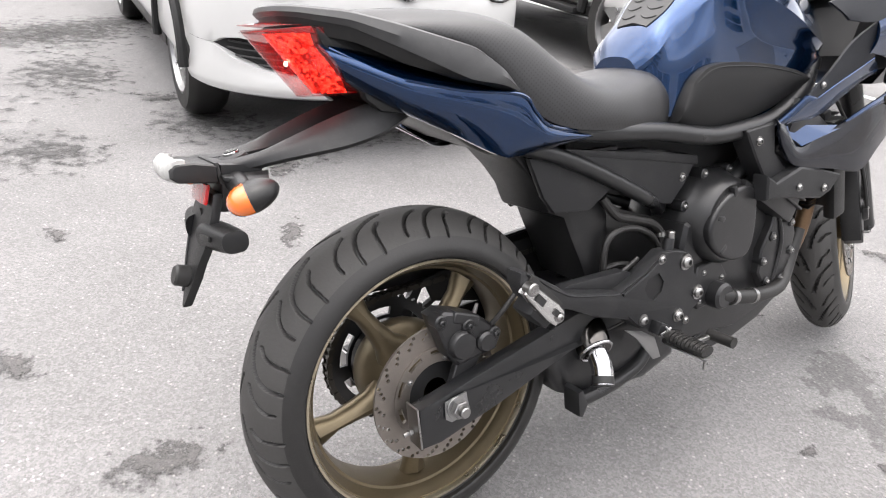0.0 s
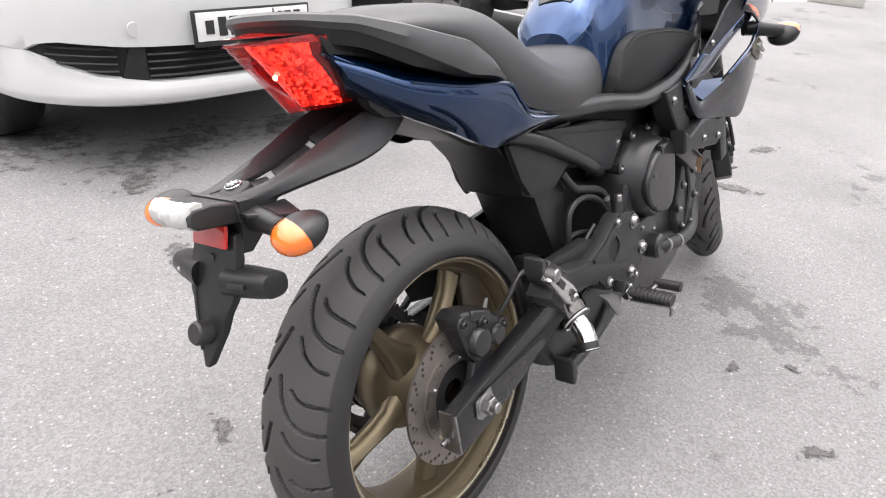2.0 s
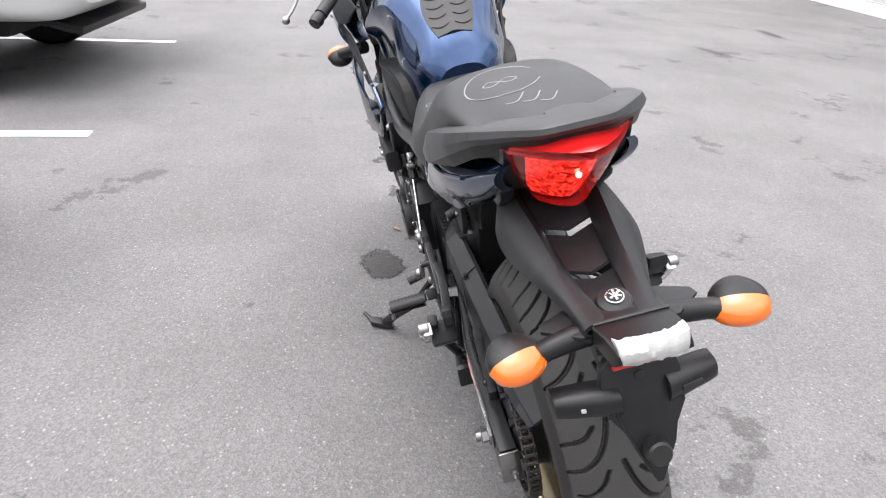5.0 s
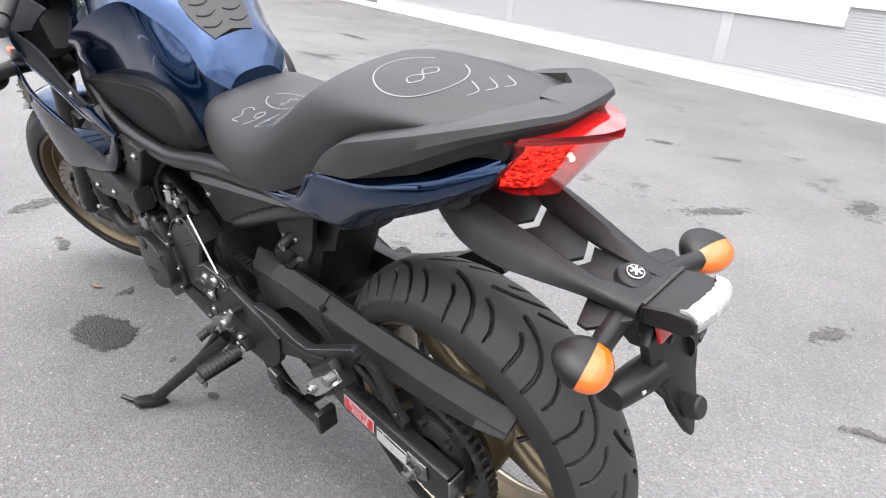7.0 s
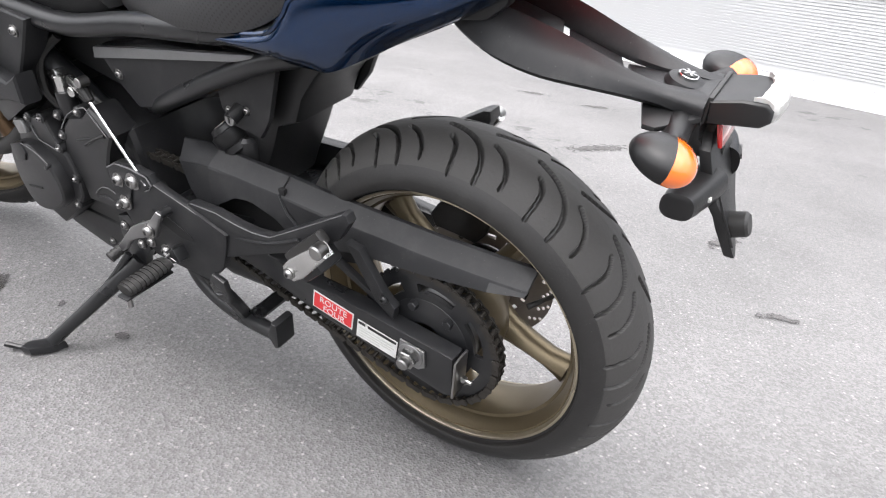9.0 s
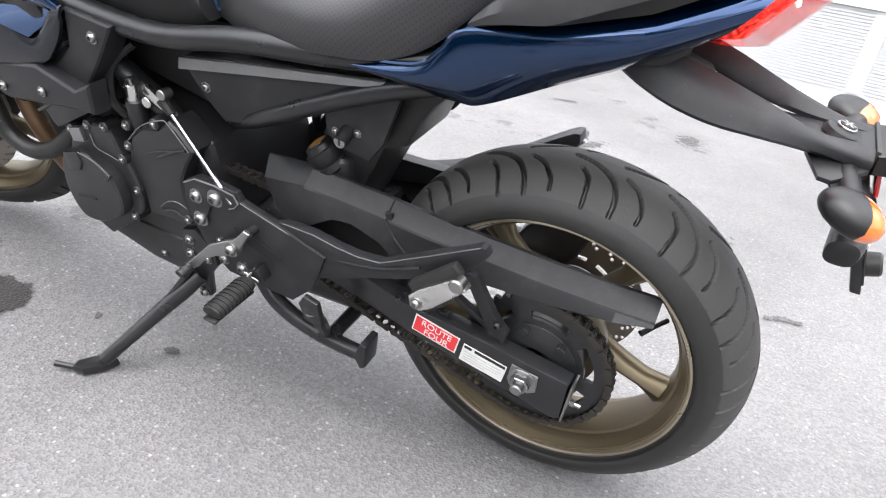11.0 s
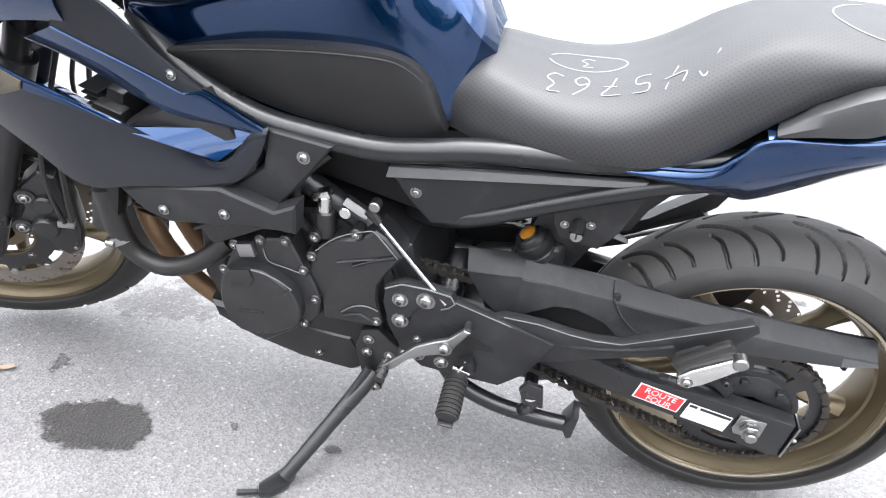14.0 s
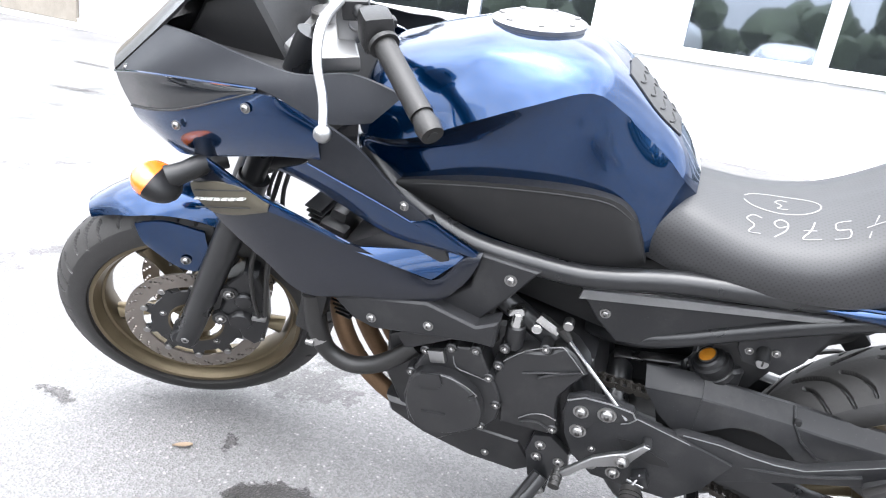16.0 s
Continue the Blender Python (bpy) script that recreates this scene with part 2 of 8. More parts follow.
M_ASPHALT = asphalt_material()
M_BLUE = paint_material()
M_SEAT = seat_material()
M_RUBBER = rubber_material()
# pale line colour: bare worn edges together with their painted highlight
M_WORN_GLINT = mat("worn_edge_glint", (0.15, 0.15, 0.152), 0.42, metal=0.3, vary=0.5, scale=60, grain=400, bump=0.1)
# dusty plastic, with sky light on an upward strip put into the colour
M_LEDGE = mat("dusty_skylit_plastic", (0.15, 0.15, 0.152), 0.45, vary=0.25, scale=30, grain=260, bump=0.2)
M_TREAD = mat("dusty_worn_tread", (0.036, 0.0345, 0.0332), 0.66, vary=0.25, scale=12, grain=220, bump=0.4)
M_BRONZE = mat("bronze_paint", (0.135, 0.108, 0.068), 0.38, metal=0.7, vary=0.22, scale=18, grain=300, bump=0.06)
# worn rim edge, lightened further to carry the highlight along it
M_LIP = mat("worn_lit_rim_edge", (0.42, 0.37, 0.28), 0.3, metal=0.9, vary=0.3, scale=25, grain=300, bump=0.05)
M_PLASTIC = mat("black_plastic", (0.0092, 0.0092, 0.0098), 0.38, vary=0.15, scale=10, grain=900, bump=0.22, spec=0.36, dust=0.016)
M_GREY = mat("charcoal_plastic", (0.0155, 0.0157, 0.017), 0.44, vary=0.14, scale=7, grain=1200, bump=0.22, spec=0.3, dust=0.03)
M_SLATE = mat("slate_panel", (0.0135, 0.0148, 0.0185), 0.46, vary=0.12, scale=7, grain=1200, bump=0.22, spec=0.26, dust=0.015)
M_RAIL = mat("grab_rail_plastic", (0.027, 0.027, 0.0282), 0.36, vary=0.15, scale=8, grain=1200, bump=0.25, dust=0.03)
M_METAL = mat("black_painted_metal", (0.0112, 0.0115, 0.0126), 0.3, vary=0.2, scale=12, grain=400, bump=0.08, dust=0.012)
M_ENGINE = mat("engine_satin_black", (0.0155, 0.0155, 0.0166), 0.34, metal=0.1, vary=0.25, scale=14, grain=500, bump=0.12, dust=0.025)
# near-black: black trim, and shade put in as colour in gaps and hollows
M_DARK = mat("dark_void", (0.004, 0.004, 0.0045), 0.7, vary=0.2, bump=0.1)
M_KNEE = mat("knee_cover", (0.0065, 0.0065, 0.007), 0.55, vary=0.1, scale=6, grain=1500, bump=0.3, spec=0.35, dust=0.008)
M_STEEL = mat("brushed_steel", (0.31, 0.305, 0.3), 0.3, metal=1.0, vary=0.18, scale=30, grain=700, bump=0.08)
M_CHAIN = mat("greasy_steel", (0.055, 0.05, 0.045), 0.4, metal=0.7, vary=0.4, scale=60, grain=300, bump=0.1)
M_DISC = mat("disc_steel", (0.24, 0.215, 0.195), 0.42, metal=0.9, vary=0.25, scale=40, grain=900, bump=0.1)
M_POLISH = mat("polished_aluminium", (0.62, 0.62, 0.61), 0.24, metal=1.0, vary=0.12, scale=40, grain=500, bump=0.1)
M_CHROME = mat("chrome", (0.6, 0.6, 0.61), 0.1, metal=1.0, vary=0.05, bump=0.0, rvary=0.05)
M_DARKCHROME = mat("dark_chrome", (0.10, 0.095, 0.09), 0.16, metal=1.0, vary=0.15, scale=30, grain=400, bump=0.02)
M_ALU = mat("bare_aluminium", (0.33, 0.33, 0.33), 0.38, metal=1.0, vary=0.12, scale=40, grain=600, bump=0.06)
M_RUST = mat("heat_stained_pipe", (0.17, 0.105, 0.06), 0.5, metal=0.7, vary=0.5, scale=22, grain=260, bump=0.15)
M_RED = mat("red_lens", (0.42, 0.008, 0.008), 0.12, vary=0.1, grain=80, bump=0.1, coat=1.0, rvary=0.04)
M_REDCLEAR = mat("clear_red_lens", (0.42, 0.003, 0.004), 0.08, vary=0.1, grain=80, bump=0.05, coat=1.0, rvary=0.03, alpha=0.42)
M_NOSE = mat("dark_headlamp_glass", (0.012, 0.013, 0.015), 0.06, vary=0.2, scale=12, bump=0.0, coat=0.4, spec=0.5, rvary=0.02)
M_PAD = mat("smoky_pad", (0.04, 0.04, 0.041), 0.6, vary=0.12, scale=20, grain=300, bump=0.05)
M_LIT = lamp_material()
M_HOT = mat("lit_filament", (1, 0.8, 0.7), 0.3, emit=(1.0, 0.42, 0.28), power=2.6, bump=0)
M_ORANGE = mat("amber_lens", (0.72, 0.14, 0.008), 0.18, vary=0.12, scale=40, grain=90, bump=0.12, coat=1.0, rvary=0.05)
M_WHITE = mat("white_tape", (0.42, 0.42, 0.41), 0.45, vary=0.35, scale=60, grain=200, bump=0.8)
M_LETTER = mat("pale_lettering", (0.42, 0.42, 0.4), 0.4, vary=0.3, scale=200, bump=0.0)
M_CARWHITE = mat("white_car_paint", (0.52, 0.52, 0.515), 0.3, vary=0.03, scale=2, grain=60, bump=0.01, coat=0.6, rvary=0.04)
M_LAMP = mat("headlamp_glass", (0.35, 0.37, 0.4), 0.1, metal=0.3, vary=0.3, scale=20, bump=0.0, coat=1.0)
M_GLASS = mat("dark_glass", (0.03, 0.04, 0.05), 0.05, metal=0.0, vary=0.2, scale=3, bump=0.0, coat=1.0, spec=0.8, rvary=0.02)
M_WINDOW = mat("tinted_window", (0.22, 0.25, 0.29), 0.03, metal=0.95, vary=0.15, scale=2, bump=0.0, rvary=0.01)
M_LEAF = mat("distant_foliage", (0.05, 0.065, 0.03), 0.8, vary=0.4, scale=0.6, grain=6, bump=0.0)
M_WALL = mat("white_siding", (0.50, 0.505, 0.51), 0.45, vary=0.04, scale=1.5, grain=40, bump=0.03)
M_FRAME = mat("white_window_frame", (0.8, 0.8, 0.8), 0.35, vary=0.03, scale=3, bump=0.02)
M_STONE = mat("grey_brown_stone", (0.3, 0.27, 0.23), 0.8, vary=0.4, scale=6, grain=60, bump=0.3)
M_LINE = mat("road_paint", (0.75, 0.75, 0.74), 0.7, vary=0.18, scale=9, grain=180, bump=0.2)
M_WET = stain_material("oil_stain", (0.032, 0.030, 0.029), 0.42, 9.0, 1.2, 14.0)
M_SPOT = stain_material("worn_patch", (0.075, 0.072, 0.071), 0.85, 2.4, 3.6, 24.0)
# flaked asphalt, darkened further for the shadow beside the sedan
M_BIGSPOT = stain_material("flaked_shaded_patch", (0.05, 0.049, 0.049), 0.85, 1.3, 4.2, 13.0)
M_CHALK = mat("chalk", (0.23, 0.23, 0.225), 0.9, vary=0.3, scale=60, grain=700, bump=0.2)
M_STRED = mat("red_sticker", (0.62, 0.03, 0.035), 0.35, vary=0.08, bump=0.02)
M_STWHITE = mat("white_sticker", (0.6, 0.6, 0.585), 0.4, vary=0.05, bump=0.02)
M_INK = mat("black_print", (0.015, 0.015, 0.015), 0.5, bump=0.0)
M_YELLOW = mat("orange_label", (0.42, 0.17, 0.015), 0.4, vary=0.3, scale=120, bump=0.02)
M_LEAFDRY = mat("dry_leaf", (0.27, 0.20, 0.135), 0.8, vary=0.3, scale=30)
M_CONCRETE = mat("concrete", (0.36, 0.35, 0.33), 0.85, vary=0.2, scale=9, bump=0.3)
M_POST = mat("faded_orange_post", (0.55, 0.24, 0.14), 0.6, vary=0.15)
M_BAND = mat("dark_gold_band", (0.085, 0.075, 0.055), 0.45, metal=0.3, vary=0.1, bump=0.1)
# darker copy of the blue paint, its dark reflection put into the colour
M_SATIN = mat("navy_dark_reflection", (0.0065, 0.008, 0.0135), 0.26, metal=0.2, vary=0.1, scale=5, grain=1500, bump=0.03, coat=0.3, rvary=0.04)
M_BLUEPLATE = mat("grille_blue", (0.018, 0.02, 0.06), 0.3, bump=0.02, coat=0.5)


# ---------------------------------------------------------------- mesh helpers
def part(name, bm, material, parent, label="", sharp=35.0, pos=None):
    me = bpy.data.meshes.new(name)
    if isinstance(bm, bmesh.types.BMesh):
        bmesh.ops.recalc_face_normals(bm, faces=bm.faces)
        bm.to_mesh(me)
        bm.free()
    else:
        me.from_pydata(bm[0], [], bm[1])
        if len(bm) > 2:
            me.polygons.foreach_set("material_index", bm[2])
        me.update()
    me.polygons.foreach_set("use_smooth", [True] * len(me.polygons))
    me.set_sharp_from_angle(angle=radians(sharp))
    for x in material if isinstance(material, (list, tuple)) else (material,):
        me.materials.append(x)
    ob = new(name, me)
    ob.parent = parent
    if pos is not None:
        ob.matrix_basis = pos
    if label:
        tagged(ob, label)
    return ob


def thing(name, label, category, m=None, group="", kind=""):
    ob = new(name)
    ob.empty_display_size = 0.1
    if m is not None:
        ob.matrix_basis = m
    return tagged(ob, label, category, group, kind)


def crv(points, n=6, closed=False):
    """A smooth line through the points."""
    p = [Vector(q) for q in points]
    out, k = [], len(p)
    for i in range(k if closed else k - 1):
        a, b, c, d = (p[(i + j) % k] if closed else p[min(max(i + j, 0), k - 1)] for j in (-1, 0, 1, 2))
        for s in range(n):
            t = s / n
            out.append(0.5 * (2 * b + (c - a) * t + (2 * a - 5 * b + 4 * c - d) * t * t + (3 * b - a - 3 * c + d) * t**3))
    if not closed:
        out.append(p[-1])
    return out


def rings(bm, loops, closed=True, caps=True):
    vs = [[bm.verts.new(q) for q in loop] for loop in loops]
    n = len(vs[0])
    for a, b in zip(vs, vs[1:]):
        for i in range(n if closed else n - 1):
            j = (i + 1) % n
            bm.faces.new((a[i], a[j], b[j], b[i]))
    if caps and closed:
        bm.faces.new(vs[0][::-1])
        bm.faces.new(vs[-1])
    return bm


def tube(points, radius, n=10, smooth=5, bm=None, flat=1.0, caps=True):
    """A round bar along a smooth line; radius one number or one for each point."""
    bm = bm or bmesh.new()
    rad = [radius] * len(points) if isinstance(radius, (int, float)) else list(radius)
    path = crv([(*p,) for p in points], smooth) if smooth else [Vector(p) for p in points]
    rr = [rad[0]] * len(path)
    for i in range(len(path)):
        f = i / max(1, (smooth or 1))
        k = min(int(f), len(rad) - 2)
        rr[i] = rad[k] + (rad[k + 1] - rad[k]) * (f - k) if len(rad) > 1 else rad[0]
    loops, up = [], None
    for i, p in enumerate(path):
        d = (path[min(i + 1, len(path) - 1)] - path[max(i - 1, 0)]).normalized()
        if up is None:
            up = Vector((0, 0, 1)) if abs(d.z) < 0.9 else Vector((1, 0, 0))
        side = d.cross(up).normalized()
        up = side.cross(d).normalized()
        loops.append([p + rr[i] * (math.cos(6.28319 * k / n) * side + flat * math.sin(6.28319 * k / n) * up) for k in range(n)])
    return rings(bm, loops, True, caps)


def slab(outline, y0, y1, bevel=0.003, seg=2, bm=None, axis="y", warp=None, smooth=0):
    """A plate with the outline (x, z), from y0 to y1, with rounded edges; axis 'x': outline (y, z); 'z': outline (x, y)."""
    own = bmesh.new()
    pts = crv([(a, b, 0) for a, b in outline], smooth, True) if smooth else [Vector((a, b, 0)) for a, b in outline]
    place = {"y": lambda a, b, h: (a, h, b), "x": lambda a, b, h: (h, a, b), "z": lambda a, b, h: (a, b, h)}[axis]
    lo = [own.verts.new(place(p.x, p.y, y0)) for p in pts]
    hi = [own.verts.new(place(p.x, p.y, y1)) for p in pts]
    own.faces.new(lo)
    own.faces.new(hi[::-1])
    n = len(pts)
    for i in range(n):
        own.faces.new((lo[i], lo[(i + 1) % n], hi[(i + 1) % n], hi[i]))
    bmesh.ops.recalc_face_normals(own, faces=own.faces)
    if bevel:
        rim = [e for e in own.edges if all(abs(len(f.verts)) >= 4 for f in e.link_faces) and (e.verts[0] in lo) == (e.verts[1] in lo)]
        bmesh.ops.bevel(own, geom=rim, offset=bevel, segments=seg, profile=0.6, affect="EDGES", clamp_overlap=True)
    if warp:
        for v in own.verts:
            v.co = Vector(warp(v.co))
    return merge(bm, own)


def merge(bm, own):
    if bm is None:
        return own
    me = bpy.data.meshes.new("tmp")
    own.to_mesh(me)
    own.free()
    bm.from_mesh(me)
    bpy.data.meshes.remove(me)
    return bm


def box(size, at, rot=(0, 0, 0), bevel=0.003, seg=2, bm=None):
    own = bmesh.new()
    bmesh.ops.create_cube(own, size=1, matrix=Matrix.Diagonal((*size, 1)))
    if bevel:
        bmesh.ops.bevel(own, geom=own.edges[:], offset=bevel, segments=seg, profile=0.6, affect="EDGES", clamp_overlap=True)
    bmesh.ops.transform(own, matrix=pose(*at, *rot), verts=own.verts)
    return merge(bm, own)


def lathe(profile, n=48, at=(0, 0, 0), axis="y", bm=None, closed=False):
    """Turns (radius, along) about an axis."""
    own = bmesh.new()
    loops = []
    for k in range(n):
        a = 6.2831853 * k / n
        loops.append([{"y": (r * math.cos(a), h, r * math.sin(a)), "x": (h, r * math.cos(a), r * math.sin(a)), "z": (r * math.cos(a), r * math.sin(a), h)}[axis] for r, h in profile])
    vs = [[own.verts.new(q) for q in loop] for loop in loops]
    m = len(profile)
    for k in range(n):
        a, b = vs[k], vs[(k + 1) % n]
        for i in range(m if closed else m - 1):
            j = (i + 1) % m
            own.faces.new((a[i], b[i], b[j], a[j]))
    bmesh.ops.remove_doubles(own, verts=own.verts, dist=1e-6)
    bmesh.ops.transform(own, matrix=Matrix.Translation(at), verts=own.verts)
    return merge(bm, own)


def disc(radius, depth, at, axis="y", n=20, bevel=0.15, bm=None):
    b = min(radius, depth) * bevel
    h = depth / 2
    return lathe([(0, -h), (radius - b, -h), (radius, -h + b), (radius, h - b), (radius - b, h), (0, h)], n, at, axis, bm)


def bolt(at, r=0.008, axis="y", side=1, bm=None):
    """A domed socket screw on a washer."""
    s = side
    r = r * 0.86
    return lathe([(0, 0), (r * 1.35, 0), (r * 1.35, s * r * 0.25), (r, s * r * 0.25), (r * 0.97, s * r * 0.55), (r * 0.82, s * r * 0.82), (r * 0.55, s * r * 0.98), (r * 0.42, s * r * 0.98), (r * 0.38, s * r * 0.4), (0, s * r * 0.4)], 16, at, axis, bm)


def patch(top, bottom, bulge=0.0, n=6, nv=8, thick=0.004, side=1, power=1.0, bm=None):
    """A curved panel between two lines of 3D points, bulging outwards in y, with thickness."""
    bm = bm or bmesh.new()
    a, b = crv(top, n), crv(bottom, n)
    out, inn = [], []
    for p, q in zip(a, b):
        row = []
        for k in range(nv + 1):
            t = k / nv
            r = p.lerp(q, t)
            row.append(Vector((r.x, r.y + bulge * (4 * t * (1 - t)) ** power, r.z)))
        out.append(row)
        inn.append([Vector((r.x, r.y - thick, r.z)) for r in row])
    flip = Matrix.Diagonal((1, side, 1))
    loops = [[flip @ v for v in r] + [flip @ v for v in reversed(s)] for r, s in zip(out, inn)]
    return rings(bm, loops, True, True)


def cdt_plate(outer, holes, y0, y1, at=(0, 0, 0)):
    """A flat plate in the xz plane with real holes."""
    from mathutils.geometry import delaunay_2d_cdt
    verts, edges = [], []
    for loop in [outer] + holes:
        s = len(verts)
        verts += [Vector(p) for p in loop]
        edges += [(s + i, s + (i + 1) % len(loop)) for i in range(len(loop))]
    v, e, faces, *_ = delaunay_2d_cdt(verts, edges, [], 0, 1e-7)

    def inside(p, loop):
        c = False
        for i in range(len(loop)):
            (x0, z0), (x1, z1) = loop[i], loop[i - 1]
            if (z0 > p[1]) != (z1 > p[1]) and p[0] < (x1 - x0) * (p[1] - z0) / (z1 - z0) + x0:
                c = not c
        return c

    keep = []
    boxes = [(min(p[0] for p in h), max(p[0] for p in h), min(p[1] for p in h), max(p[1] for p in h), h) for h in holes]
    for f in faces:
        c = (sum(v[i].x for i in f) / len(f), sum(v[i].y for i in f) / len(f))
        if inside(c, outer) and not any(x0 < c[0] < x1 and z0 < c[1] < z1 and inside(c, h) for x0, x1, z0, z1, h in boxes):
            keep.append(f)
    bm = bmesh.new()
    lo = [bm.verts.new((at[0] + q.x, at[1] + y0, at[2] + q.y)) for q in v]
    hi = [bm.verts.new((at[0] + q.x, at[1] + y1, at[2] + q.y)) for q in v]
    count = {}
    for f in keep:
        bm.faces.new([lo[i] for i in f])
        bm.faces.new([hi[i] for i in reversed(f)])
        for i in range(len(f)):
            k = (f[i], f[(i + 1) % len(f)])
            count[tuple(sorted(k))] = count.get(tuple(sorted(k)), []) + [k]
    for k, w in count.items():
        if len(w) == 1:
            i, j = w[0]
            bm.faces.new((lo[i], lo[j], hi[j], hi[i]))
    for x in [x for x in bm.verts if not x.link_faces]:
        bm.verts.remove(x)
    return bm


def circle(r, n=24, cx=0.0, cz=0.0, a0=0.0):
    return [(cx + r * math.cos(a0 + 6.2831853 * k / n), cz + r * math.sin(a0 + 6.2831853 * k / n)) for k in range(n)]


def both(fn):
    for s in (1, -1):
        fn(s)

# ---------------------------------------------------------------- the ground
def ground_sheet():
    bm = bmesh.new()
    bmesh.ops.create_grid(bm, x_segments=40, y_segments=40, size=400)
    g = part("ground", bm, M_ASPHALT, None)
    tagged(g, "worn light grey asphalt car park with stones showing", "ground", kind="structure")


def stain(name, cx, cy, rx, ry, turn, material, label, category, h=0.003):
    """A flat patch on the ground; its material wears it away towards the rim."""
    bm = bmesh.new()
    c, s = math.cos(turn), math.sin(turn)
    rows = []
    for r in (0.0, 0.5, 1.0):
        rows.append([bm.verts.new((rx * 1.25 * r * math.cos(6.28319 * k / 40), ry * 1.25 * r * math.sin(6.28319 * k / 40), 0)) for k in range(40)] if r else [bm.verts.new((0, 0, 0))])
    for k in range(40):
        n = (k + 1) % 40
        bm.faces.new((rows[0][0], rows[1][k], rows[1][n]))
        bm.faces.new((rows[1][k], rows[2][k], rows[2][n], rows[1][n]))
    ob = part(name, bm, material, None, pos=pose(cx, cy, h, 0, 0, math.degrees(turn)))
    tagged(ob, label, category, kind="structure")


def road_line(x0, y0, x1, y1, w, name="parking_line"):
    d = Vector((x1 - x0, y1 - y0, 0))
    n = Vector((-d.y, d.x, 0)).normalized() * w / 2
    bm = bmesh.new()
    rows = []
    rnd = random.Random(3)
    for k in range(25):
        c = Vector((x0, y0, 0.004)) + d * k / 24
        rows.append((bm.verts.new(c + n * (1 + rnd.uniform(-0.06, 0.06))), bm.verts.new(c - n * (1 + rnd.uniform(-0.06, 0.06)))))
    for a, b in zip(rows, rows[1:]):
        bm.faces.new((a[0], b[0], b[1], a[1]))
    tagged(part(name, bm, M_LINE, None), "worn white painted parking bay line", "line", kind="structure")


# ---------------------------------------------------------------- the building
def building():
    """A long white-clad front with a shopfront of windows; its base line runs y = -6.3 - 0.17 x."""
    ang = math.atan2(-0.17, 1.0)
    root = thing("building", "long white clad shop front with ribbed panels and wide windows", "building", pose(0, BUILD_Y, 0, 0, 0, math.degrees(ang)))
    # local: x along the wall, y+ towards the bike, wall face at y = 0
    x0, x1 = -22.0, 34.0
    sill, top, high = 1.0, 3.0, 4.4
    wins = WINDOWS
    edges = sorted([x0, x1] + [e for w in wins for e in w])
    bm = box((x1 - x0, 0.25, 0.83), (0.5 * (x0 + x1), -0.125, 0.585), bevel=0.004)
    part("lower_wall", bm, M_WALL, root)
    bm = box((x1 - x0, 0.25, high - top), (0.5 * (x0 + x1), -0.125, 0.5 * (high + top)), bevel=0.004)
    part("upper_wall", bm, M_WALL, root)
    bm = box((x1 - x0, 0.30, 0.1), (0.5 * (x0 + x1), -0.125, high + 0.05), bevel=0.01)
    part("roof_edge", bm, M_FRAME, root)
    part("sill", box((x1 - x0, 0.30, 0.06), (0.5 * (x0 + x1), -0.11, sill - 0.03), bevel=0.008), M_FRAME, root)
    # plinth, near-black to paint the shaded gap under the cladding
    part("plinth", box((x1 - x0, 0.2, 0.12), (0.5 * (x0 + x1), -0.16, 0.06), bevel=0.0), M_DARK, root)
    part("base_strip", box((x1 - x0, 0.05, 0.17), (0.5 * (x0 + x1), 0.02, 0.08), bevel=0.006), M_FRAME, root)
    solid = [(a, b) for a, b in zip(edges, edges[1:]) if not any(w[0] <= a and b <= w[1] for w in wins)]
    for a, b in solid:
        part("wall_pier", box((b - a, 0.25, top - sill), (0.5 * (a + b), -0.125, 0.5 * (top + sill)), bevel=0.0), M_WALL, root)
    for a, b in wins:
        fr = part("window", box((b - a, 0.06, 0.07), (0.5 * (a + b), -0.05, sill + 0.035), bevel=0.006), M_FRAME, root)
        part("window_head", box((b - a, 0.06, 0.07), (0.5 * (a + b), -0.05, top - 0.035), bevel=0.006), M_FRAME, fr)
        k = max(1, round((b - a) / 1.45))
        for i in range(k + 1):
            part("mullion", box((0.14, 0.07, top - sill), (a + (b - a) * i / k, -0.045, 0.5 * (top + sill)), bevel=0.006), M_FRAME, fr)
        for i in range(k):
            part("pane", box(((b - a) / k - 0.12, 0.01, top - sill - 0.12), (a + (b - a) * (i + 0.5) / k, -0.06, 0.5 * (top + sill)), bevel=0.0), M_WINDOW, fr)
    # ribs of the cladding: thin boards between the joints
    px = x0
    bm = bmesh.new()
    while px < x1:
        for z in [0.25 + 0.028 * i for i in range(26)]:
            box((3.46, 0.010, 0.016), (px + 1.75, 0.004, z), bevel=0.0, bm=bm)
        px += 3.5
    ribs = part("siding_ribs", bm, M_WALL, root)
    tagged(ribs, "fine horizontal ribs of the cladding", kind="stuff")
    for i in range(1, int((x1 - x0) / 3.5)):
        part("joint_strip", box((0.13, 0.018, 0.74), (x0 + 3.5 * i, 0.003, 0.60), bevel=0.003), M_WALL, root)
    part("apron_panel", box((3.01, 0.05, 0.24), (2.795, 0.012, 0.88), bevel=0.006), M_FRAME, root, "bright white panel under the window")
    for a in STONES:
        part("stone_panel", box((a[1] - a[0], 0.06, 2.2), (0.5 * (a[0] + a[1]), 0.03, 1.2), bevel=0.01), M_STONE, root)


